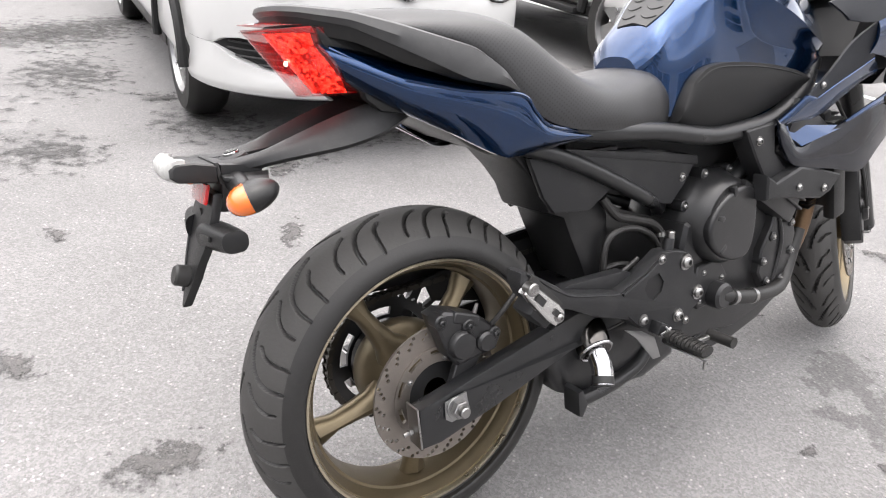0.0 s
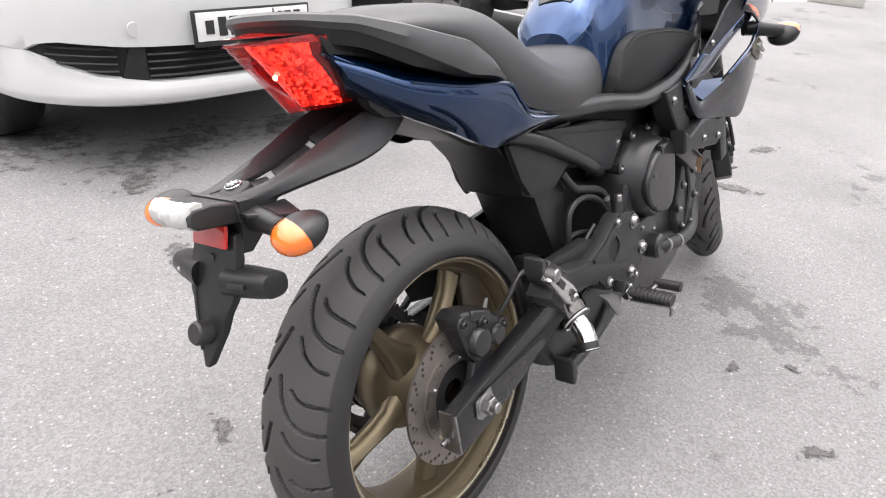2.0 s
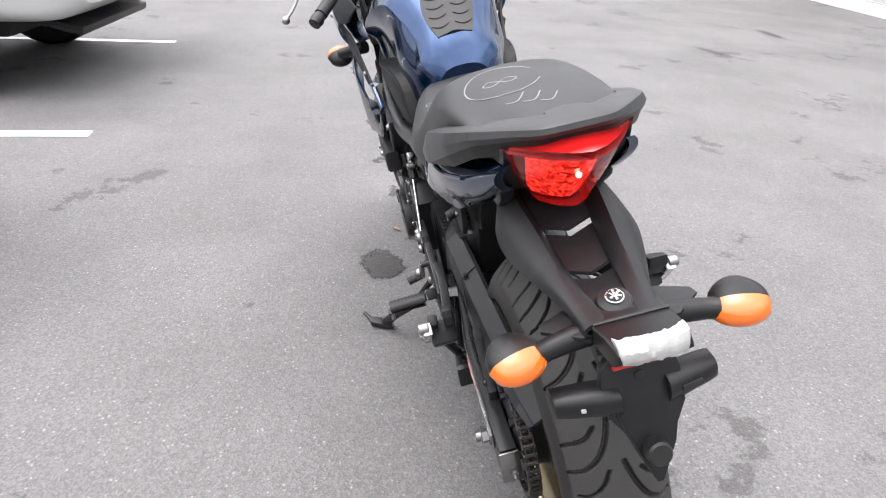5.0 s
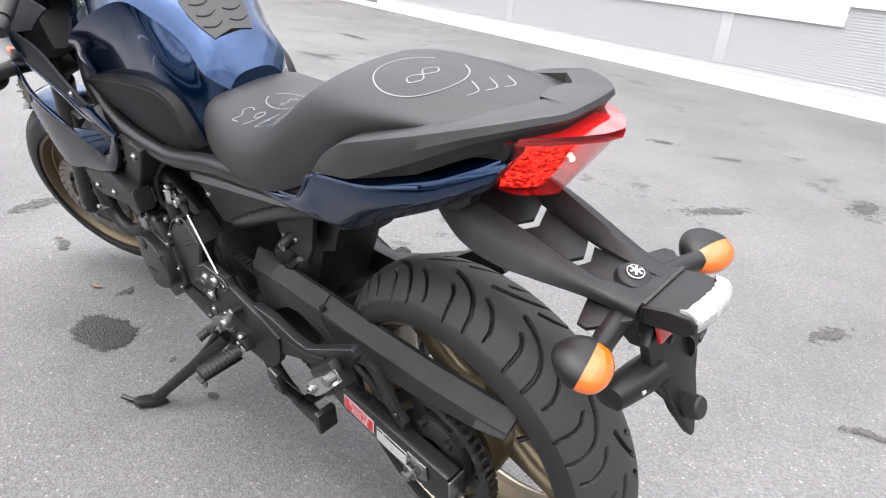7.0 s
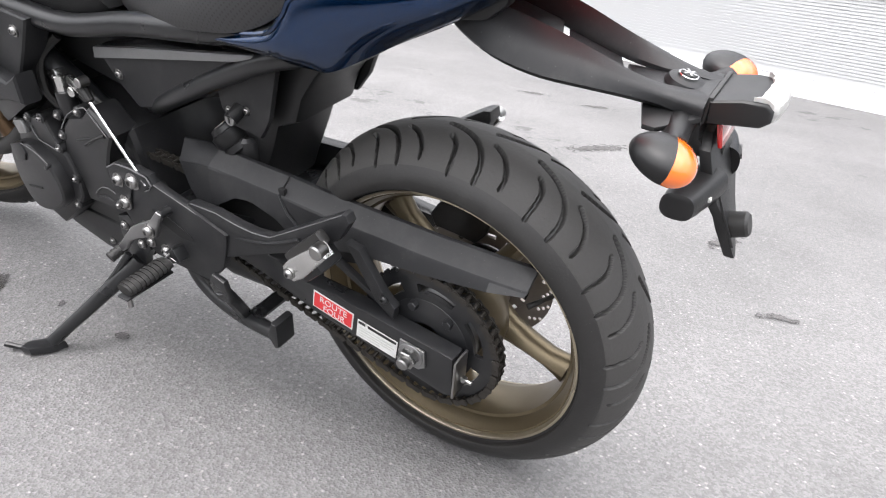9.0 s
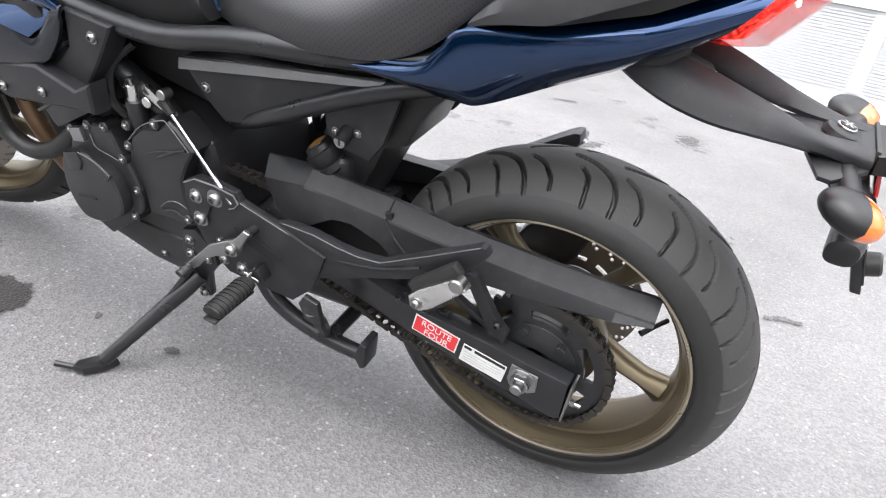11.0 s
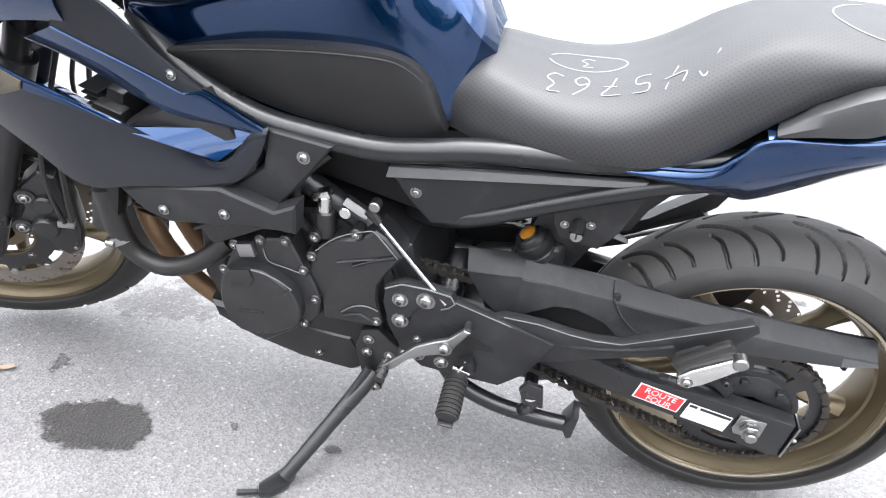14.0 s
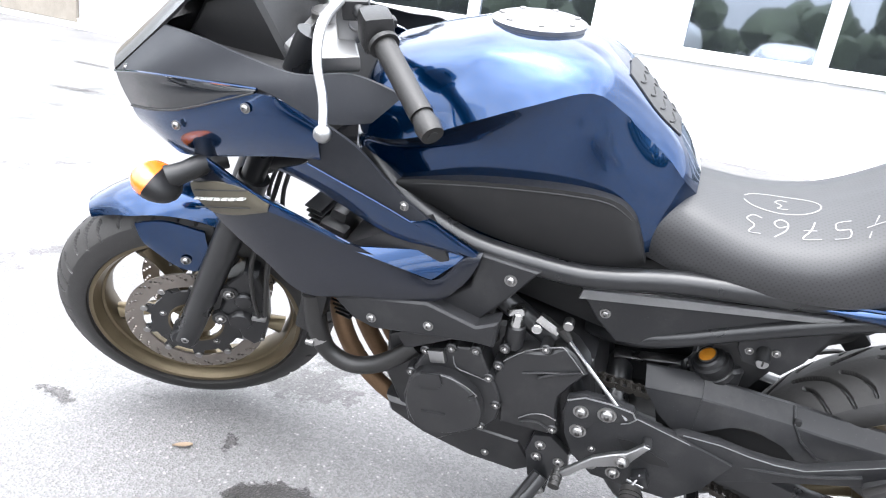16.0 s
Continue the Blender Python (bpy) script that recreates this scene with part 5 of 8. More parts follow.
        part("bracket_step", slab([(0.630, 0.43), (0.628, 0.461), (0.602, 0.4765), (0.56, 0.4775), (0.52, 0.472), (0.5125, 0.458), (0.535, 0.440), (0.575, 0.43), (0.60, 0.38), (0.622, 0.38)], yo - 0.001, yo + 0.004, 0.002), M_GREY, b)
    else:
        face = [(0.639, 0.365), (0.601, 0.343), (0.566, 0.303), (0.443, 0.338), (0.405, 0.372), (0.386, 0.424), (0.452, 0.451), (0.506, 0.483), (0.527, 0.483), (0.574, 0.471), (0.592, 0.455), (0.597, 0.423)]
        gap = [(0.486, 0.446), (0.502, 0.424), (0.496, 0.404), (0.474, 0.391), (0.456, 0.402), (0.445, 0.421), (0.454, 0.440)]
        part("bracket_face", cdt_plate(face, [gap], yo - 0.005, yo + 0.002), M_GREY, b)
        # thin near-black sheet paints the shade inside the bracket's hole
        part("face_recess_shade", slab(gap, yo - 0.0012, yo + 0.001, 0), M_DARK, b)
        part("face_edge", tube([(0.386, yo - 0.005, 0.424), (0.452, yo - 0.005, 0.451), (0.506, yo - 0.005, 0.483), (0.527, yo - 0.005, 0.483), (0.574, yo - 0.005, 0.471)], 0.0022, 6, 0), M_GREY, b)
        part("arm_ledge", tube([bend(Vector((x, yo + 0.002, z))) for x, z in ((0.382, 0.423), (0.29, 0.448), (0.203, 0.477), (0.103, 0.538), (0.08, 0.552))], 0.004, 8, 3, flat=0.6), M_GREY, b)
        part("inner_arm", slab([(0.235, 0.452), (0.270, 0.461), (0.417, 0.458), (0.460, 0.440), (0.400, 0.405), (0.300, 0.425)], -0.134, -0.108, 0.004), M_GREY, b)
        part("heel_plate", slab([(0.389, 0.350), (0.440, 0.334), (0.478, 0.312), (0.500, 0.262), (0.478, 0.262), (0.455, 0.288), (0.425, 0.322)], yo - 0.010, yo - 0.006, 0.001), M_ALU, b, "bare aluminium heel plate")
        cyl = part("brake_cylinder", tube([(0.535, -0.143, 0.505), (0.520, -0.146, 0.425)], [0.011, 0.014], 14, 0), M_ENGINE, b, "black rear brake master cylinder")
        part("hose_union", disc(0.009, 0.016, (0.538, -0.143, 0.512), "z", 12), M_STEEL, cyl)
        part("switch_spring", tube([(0.602 + 0.004 * math.cos(k * 1.3), -0.148 + 0.004 * math.sin(k * 1.3), 0.36 + 0.0016 * k) for k in range(30)], 0.0013, 5, 0), M_STEEL, b)
    # rider's peg
    base = Vector((0.489, s * 0.195, 0.323))
    tip = Vector((0.488, s * 0.284, 0.320))
    peg = part("rider_peg", tube([base, tip], 0.0175, 14, 0, flat=0.6), M_RUBBER, bike, "ribbed black rubber footrest")
    for k in range(9):
        p = base.lerp(tip, 0.12 + 0.1 * k)
        part("peg_rib", tube([p - Vector((0, s * 0.003, 0)), p + Vector((0, s * 0.003, 0))], 0.0200, 14, 0, flat=0.62), M_RUBBER, peg)
    part("peg_plate", box((0.026, 0.096, 0.004), ((base + tip) / 2 - Vector((0, -s * 0.004, 0.0145)))[:], bevel=0.0015), M_ALU if s < 0 else M_METAL, peg)
    part("peg_feeler", tube([tip + Vector((0, -s * 0.004, -0.012)), tip + Vector((0.0, -s * 0.002, -0.036))], [0.003, 0.0055], 8, 0), M_STEEL, peg)
    part("peg_hinge", box((0.026, 0.026, 0.026), (0.478, s * 0.176, 0.334), (0, 25, 0), bevel=0.003), M_METAL, peg)
    part("hinge_fork", tube([(0.480, s * 0.182, 0.347), (0.490, s * 0.196, 0.330)], 0.0022, 8, 0), M_ALU, peg)
    part("hinge_pin", tube([(0.500, s * 0.188, 0.333), (0.470, s * 0.188, 0.326)], 0.003, 8, 0), M_ALU, peg)
    # pillion peg, folded up
    bm = slab([(-0.052, -0.010), (0.02, -0.0165), (0.042, -0.014), (0.051, 0), (0.042, 0.014), (0.02, 0.0165), (-0.052, 0.012)], -0.010, 0.010, 0.005, 3)
    box((0.05, 0.022, 0.016), (-0.006, 0, -0.001), bevel=0.004, bm=bm)
    pp = part("pillion_peg", bm, M_POLISH, bike, "polished folded pillion footrest", pos=pose(0.122, 0.216, 0.479, 0, 42, 0) if s > 0 else pose(0.107, -0.245, 0.498, 0, 44, 0))
    part("peg_pad", box((0.092, 0.018, 0.022), (0.0, -s * 0.014, 0.016), bevel=0.006), M_RUBBER, pp)
    part("peg_bolt", bolt((0.036, s * 0.010, 0), 0.008, side=s), M_STEEL, pp)
    if s < 0:
      part("peg_slot", box((0.022, 0.003, 0.012), (-0.02, s * 0.0112, 0), bevel=0), M_INK, pp)
      part("peg_slot", box((0.014, 0.003, 0.010), (0.025, s * 0.0112, 0.002), bevel=0), M_INK, pp)
    part("peg_pivot", disc(0.011, 0.02, (-0.046, s * 0.006, 0.004), "y", 16, 0.2), M_STEEL, pp)
    part("peg_holder", box((0.05, 0.05, 0.045), (0.02, -s * 0.03, -0.004), bevel=0.008), M_GREY, pp)


def engine():
    e = part("engine", slab([(0.56, 0.33), (0.62, 0.25), (0.80, 0.235), (0.95, 0.27), (0.99, 0.36), (0.985, 0.47), (0.90, 0.53), (0.74, 0.56), (0.60, 0.52)], -0.135, 0.125, 0.02, 3), M_ENGINE, bike, "black four-cylinder engine")
    # cylinders lean forward
    part("cylinder_block", box((0.17, 0.34, 0.16), (0.90, 0.0, 0.58), (0, 30, 0), bevel=0.015), M_ENGINE, e)
    for k in range(6):
        part("cooling_fin", box((0.185, 0.355, 0.006), (0.878 + 0.012 * k, 0.0, 0.55 + 0.019 * k), (0, 30, 0), bevel=0.002), M_ENGINE, e)
    part("cylinder_head", box((0.19, 0.37, 0.10), (0.955, 0.0, 0.675), (0, 30, 0), bevel=0.02), M_ENGINE, e)
    # left: alternator cover, a stepped casting with a rounded cap, and the angular sprocket cover
    body = [(0.932, 0.359), (0.919, 0.424), (0.892, 0.483), (0.850, 0.501), (0.836, 0.509), (0.794, 0.517), (0.779, 0.481), (0.755, 0.436), (0.743, 0.401), (0.749, 0.360), (0.772, 0.332), (0.856, 0.267), (0.920, 0.298)]
    alt = part("alternator_cover", slab(body, 0.10, 0.168, 0.008, 3), M_ENGINE, e, "black stepped alternator cover")
    cap = [(0.903, 0.442), (0.847, 0.457), (0.818, 0.449), (0.789, 0.428), (0.774, 0.394), (0.775, 0.360), (0.795, 0.337), (0.842, 0.311), (0.889, 0.309), (0.913, 0.343), (0.919, 0.387)]
    part("cover_cap", slab(cap, 0.155, 0.192, 0.009, 3, smooth=3), M_ENGINE, alt)
    part("cover_inset", slab([(0.893, 0.449), (0.857, 0.459), (0.849, 0.438), (0.858, 0.421), (0.893, 0.413)], 0.186, 0.196, 0.004, 2), M_ENGINE, alt)
    part("cap_notch", box((0.016, 0.010, 0.008), (0.793, 0.190, 0.424), (0, 40, 0), bevel=0.003), M_ENGINE, alt)
    part("cover_mark", box((0.048, 0.003, 0.004), (0.862, 0.1925, 0.362), (0, 8, 0), bevel=0), M_GREY, alt)
    part("connector", box((0.030, 0.012, 0.027), (0.869, 0.172, 0.482), (0, 14, 0), bevel=0.003), M_ALU, alt)
    for x, z in ((0.893, 0.482), (0.845, 0.503), (0.801, 0.512), (0.772, 0.458), (0.753, 0.399), (0.775, 0.337), (0.918, 0.423)):
        part("cover_lug", disc(0.0105, 0.03, (x, 0.155, z), "y", 14, 0.2), M_ENGINE, alt)
        part("cover_bolt", bolt((x, 0.170, z), 0.0055), M_STEEL, alt)
    spk = [(0.771, 0.450), (0.748, 0.507), (0.719, 0.531), (0.698, 0.536), (0.678, 0.541), (0.652, 0.562), (0.634, 0.552), (0.605, 0.518), (0.628, 0.483), (0.644, 0.452), (0.645, 0.420), (0.633, 0.368), (0.654, 0.355), (0.699, 0.354), (0.744, 0.352), (0.747, 0.391), (0.759, 0.432)]
    sp = part("sprocket_cover", slab(spk, 0.10, 0.160, 0.010, 3), M_ENGINE, e, "black angular sprocket cover")
    part("cover_rib", tube([(0.715, 0.1595, 0.486), (0.67, 0.160, 0.502), (0.62, 0.159, 0.516)], 0.004, 8, flat=0.5), M_ENGINE, sp)
    part("cover_arch", tube([(0.705, 0.1595, 0.372), (0.675, 0.160, 0.382), (0.648, 0.1595, 0.37)], 0.004, 8, flat=0.6), M_ENGINE, sp)
    for x, z in ((0.683, 0.548), (0.759, 0.485), (0.753, 0.526), (0.645, 0.372)):
        part("cover_lug", disc(0.0105, 0.03, (x, 0.147, z), "y", 14, 0.2), M_ENGINE, sp)
        part("cover_bolt", bolt((x, 0.162, z), 0.0055), M_STEEL, sp)
    # pale lines for wear and edge highlight; the last one is plain casing colour
    part("edge_line", tube([(0.84, 0.17, 0.489), (0.833, 0.17, 0.465), (0.803, 0.17, 0.458), (0.771, 0.17, 0.452)], 0.0011, 6, 3), M_WORN_GLINT, alt)
    part("edge_line", tube([(0.854, 0.193, 0.458), (0.831, 0.193, 0.455), (0.806, 0.193, 0.447), (0.784, 0.193, 0.433)], 0.0011, 6, 3), M_WORN_GLINT, alt)
    part("edge_line", tube([(0.784, 0.193, 0.433), (0.797, 0.193, 0.418)], 0.0011, 6, 3), M_WORN_GLINT, alt)
    part("edge_line", tube([(0.708, 0.162, 0.379), (0.687, 0.162, 0.397), (0.663, 0.162, 0.404), (0.642, 0.162, 0.398)], 0.0011, 6, 3), M_WORN_GLINT, sp)
    part("edge_line", tube([(0.751, 0.162, 0.501), (0.714, 0.162, 0.537), (0.663, 0.162, 0.561), (0.648, 0.162, 0.557), (0.613, 0.162, 0.518)], 0.0011, 6, 3), M_WORN_GLINT, sp)
    part("edge_line", tube([(0.688, 0.162, 0.485), (0.651, 0.162, 0.506), (0.618, 0.162, 0.52)], 0.003, 6, 3), M_ENGINE, sp)
    # right: clutch cover
    c = CLUTCH
    cl = part("clutch_cover", lathe([(CLR, -0.04), (CLR, -0.105), (CLR - 0.006, -0.12), (CLR * 0.88, -0.132), (CLR * 0.84, -0.155), (CLR * 0.76, -0.164), (0, -0.168)], 56, (c[0], 0, c[1])), M_ENGINE, e, "black round clutch cover")
    for k in range(8):
        a = 0.4 + 6.28319 * k / 8
        part("cover_lug", disc(0.012, 0.05, (c[0] + CLR * 1.02 * math.cos(a), -0.095, c[1] + CLR * 1.02 * math.sin(a)), "y", 14), M_ENGINE, cl)
        part("cover_bolt", bolt((c[0] + CLR * 1.02 * math.cos(a), -0.12, c[1] + CLR * 1.02 * math.sin(a)), 0.006, side=-1), M_STEEL, cl)
    part("cover_step", slab([(c[0] + 0.02, c[1] + 0.09), (c[0] + 0.06, c[1] + 0.07), (c[0] + 0.05, c[1] + 0.03), (c[0] + 0.02, c[1] + 0.04)], -0.174, -0.16, 0.004), M_ENGINE, cl)
    lens = [(c[0] + 0.020 + 0.080 * math.cos(a) - 0.030 * math.cos(a) ** 2, c[1] - 0.004 + 0.082 * math.sin(a)) for a in np.linspace(0, 6.2832, 40, endpoint=False)]
    part("cover_cap", slab(lens, -0.176, -0.150, 0.009, 4), M_ENGINE, cl)
    for a in (1.9, 2.9, 3.9):
        part("cover_notch", box((0.024, 0.014, 0.012), (c[0] + 0.004 + 0.062 * math.cos(a), -0.171, c[1] + 0.074 * math.sin(a)), (0, -math.degrees(a), 0), bevel=0.004), M_ENGINE, cl)
    tm = part("timing_cover", slab([(0.895, 0.525), (0.935, 0.510), (0.965, 0.485), (0.985, 0.440), (0.972, 0.370), (0.945, 0.315), (0.880, 0.315), (0.845, 0.365), (0.850, 0.420), (0.880, 0.470)], -0.155, -0.08, 0.010, 3), M_ENGINE, e, "black ribbed timing cover")
    for x, z in ((0.909, 0.490), (0.885, 0.447), (0.857, 0.392), (0.877, 0.340), (0.955, 0.470), (0.965, 0.400), (0.935, 0.335)):
        part("cover_lug", disc(0.011, 0.05, (x, -0.135, z), "y", 14, 0.2), M_ENGINE, tm)
        part("cover_bolt", bolt((x, -0.160, z), 0.0062, side=-1), M_STEEL, tm)
    part("cover_rib", tube([(0.90, -0.155, 0.50), (0.92, -0.158, 0.43), (0.905, -0.155, 0.34)], 0.005, 8), M_ENGINE, tm)
    op = part("pump_cover", slab([(0.630, 0.425), (0.700, 0.432), (0.735, 0.385), (0.705, 0.330), (0.640, 0.325), (0.605, 0.370)], -0.150, -0.10, 0.008, 3), M_ENGINE, e)
    for x, z in ((0.648, 0.408), (0.712, 0.385), (0.640, 0.345), (0.690, 0.345)):
        part("cover_bolt", bolt((x, -0.150, z), 0.0058, side=-1), M_STEEL, op)
    part("sump", slab([(0.975, 0.262), (0.985, 0.30), (0.70, 0.29), (0.66, 0.225), (0.70, 0.195), (0.80, 0.2), (0.90, 0.225)], -0.13, 0.13, 0.02, 3), M_ENGINE, e, "black belly cover under the engine")
    part("belly_bolt", bolt((0.765, 0.131, 0.232), 0.007), M_STEEL, e)
    part("water_pump", disc(0.030, 0.05, (0.690, -0.155, 0.352), "y", 24, 0.2), M_ENGINE, e)
    wp = part("water_pipe", tube([(0.690, -0.165, 0.352), (0.74, -0.174, 0.340), (0.80, -0.174, 0.328), (0.88, -0.168, 0.318), (0.94, -0.158, 0.325), (0.985, -0.145, 0.37), (1.02, -0.14, 0.44)], 0.0165, 14), M_RUBBER, e)
    for x, z in ((0.795, 0.329), (0.722, 0.3435)):
        part("hose_clip", tube([(x - 0.006, -0.1742, z + 0.0015), (x + 0.006, -0.1742, z - 0.0015)], 0.0182, 20, 0), M_STEEL, wp)
    # clutter at the gear shaft, left
    part("clutch_arm", box((0.03, 0.02, 0.014), (0.745, 0.14, 0.60), (0, 20, 0), bevel=0.003), M_POLISH, e)
    part("clutch_shaft", disc(0.012, 0.04, (0.742, 0.14, 0.578), "z", 16), M_POLISH, e)
    part("clutch_boss", disc(0.017, 0.05, (0.742, 0.138, 0.545), "z", 20), M_ENGINE, e)
    part("crank_breather", tube([(0.775, 0.13, 0.52), (0.79, 0.145, 0.56), (0.78, 0.14, 0.62), (0.74, 0.12, 0.66)], 0.008, 8), M_RUBBER, e)
    part("wiring", tube([(0.80, 0.14, 0.50), (0.785, 0.155, 0.45), (0.78, 0.15, 0.40)], 0.006, 8), M_RUBBER, e)


def gear_linkage():
    g = part("shift_rod", tube([(0.653, 0.15, 0.576), (0.527, 0.168, 0.452)], 0.0035, 8, 0), M_CHROME, bike, "thin chrome gearshift rod")
    part("rod_boot", tube([(0.665, 0.148, 0.592), (0.648, 0.15, 0.572)], [0.011, 0.007], 10, 0), M_RUBBER, g)
    part("rod_arm", box((0.045, 0.012, 0.018), (0.687, 0.142, 0.588), (0, -30, 0), bevel=0.003), M_POLISH, g)
    part("rod_clamp", disc(0.010, 0.018, (0.706, 0.14, 0.575), "y", 12), M_POLISH, g)
    part("rod_joint", disc(0.009, 0.02, (0.655, 0.15, 0.605), "y", 12), M_STEEL, g)
    lev = part("shift_lever", slab([(0.478, 0.420), (0.490, 0.424), (0.513, 0.398), (0.536, 0.388), (0.566, 0.371), (0.591, 0.344), (0.617, 0.316), (0.610, 0.304), (0.598, 0.312), (0.579, 0.336), (0.555, 0.350), (0.530, 0.359), (0.509, 0.365), (0.499, 0.385)], 0.180, 0.191, 0.004, 3, warp=lambda c: (c.x, c.y + 0.10 * (c.x - 0.5), c.z)), M_ALU, bike, "silver forged gearshift lever")
    # no opening is cut: a near-black slab carries the slot's shade
    part("lever_slot", slab([(0.532, 0.404), (0.508, 0.406), (0.442, 0.380), (0.436, 0.369), (0.47, 0.366), (0.52, 0.384)], 0.160, 0.1675, 0), M_DARK, lev, "near-black slab painting the shaded slot in the bracket")
    part("lever_shaft", disc(0.008, 0.03, (0.484, 0.172, 0.418), "y", 14), M_ENGINE, lev)
    part("lever_pivot", bolt((0.518, 0.1925, 0.378), 0.012), M_STEEL, lev)
    part("lever_rubber", tube([(0.618, 0.186, 0.309), (0.620, 0.222, 0.299)], 0.0095, 12, 0), M_RUBBER, lev)
    for k in range(4):
        part("rubber_rib", tube([(0.6182 + 0.0006 * k, 0.192 + 0.009 * k, 0.3075 - 0.0025 * k), (0.6184 + 0.0006 * k, 0.1955 + 0.009 * k, 0.3065 - 0.0025 * k)], 0.0108, 12, 0), M_RUBBER, lev)


def stands():
    st = part("side_stand", tube([(0.648, 0.154, 0.243), (0.666, 0.181, 0.217), (0.70, 0.229, 0.174), (0.735, 0.280, 0.130), (0.762, 0.318, 0.096)], [0.016, 0.017, 0.0145, 0.013, 0.013], 12), M_METAL, bike, "black side stand folded down on the asphalt")
    part("stand_foot", slab([(0.748, 0.30), (0.775, 0.295), (0.80, 0.345), (0.79, 0.365), (0.77, 0.36), (0.752, 0.33)], 0.082, 0.1, 0.005, axis="z", warp=lambda c: (c.x, c.y, c.z + 0.235 * (c.y - 0.34))), M_METAL, st)
    part("stand_tang", tube([(0.795, 0.355, 0.09), (0.825, 0.375, 0.104)], [0.005, 0.006], 8, 0), M_METAL, st)
    part("stand_plate", slab([(0.676, 0.336), (0.645, 0.346), (0.606, 0.312), (0.602, 0.280), (0.630, 0.245), (0.634, 0.192), (0.655, 0.186), (0.674, 0.230), (0.686, 0.290)], 0.135, 0.152, 0.004), M_METAL, st)
    for x, z in ((0.660, 0.319), (0.663, 0.287), (0.621, 0.289), (0.658, 0.234), (0.647, 0.199)):
        part("stand_bolt", bolt((x, 0.153, z), 0.009), M_STEEL, st)
    part("stand_spring", tube([(0.655, 0.168, 0.262), (0.682, 0.200, 0.212), (0.708, 0.237, 0.172)], 0.007, 8), M_METAL, st)
    cs = part("centre_stand", tube([(0.53, 0.12, 0.275), (0.49, 0.13, 0.235), (0.42, 0.14, 0.215), (0.34, 0.148, 0.214), (0.283, 0.153, 0.220)], [0.017, 0.016, 0.015, 0.015, 0.014], 12), M_METAL, bike, "black centre stand folded up")
    part("stand_leg", tube([(0.53, -0.11, 0.275), (0.49, -0.12, 0.235), (0.42, -0.125, 0.215), (0.34, -0.13, 0.21), (0.283, -0.135, 0.212)], [0.017, 0.016, 0.015, 0.015, 0.014], 12), M_METAL, cs)
    part("stand_bar", tube([(0.36, 0.14, 0.214), (0.36, -0.125, 0.212)], 0.014, 10, 0), M_METAL, cs)
    for s in (1, -1):
        part("stand_foot", slab([(0.270, 0.252), (0.282, 0.255), (0.296, 0.22), (0.283, 0.195), (0.274, 0.20)], s * 0.145 - 0.022, s * 0.145 + 0.022, 0.004), M_METAL, cs)
    part("kick_arm", tube([(0.37, 0.145, 0.22), (0.358, 0.17, 0.27), (0.362, 0.188, 0.31)], 0.012, 10), M_METAL, cs)
    part("kick_pad", slab([(0.338, 0.29), (0.345, 0.335), (0.372, 0.342), (0.384, 0.322), (0.372, 0.29)], 0.183, 0.195, 0.004), M_METAL, cs)


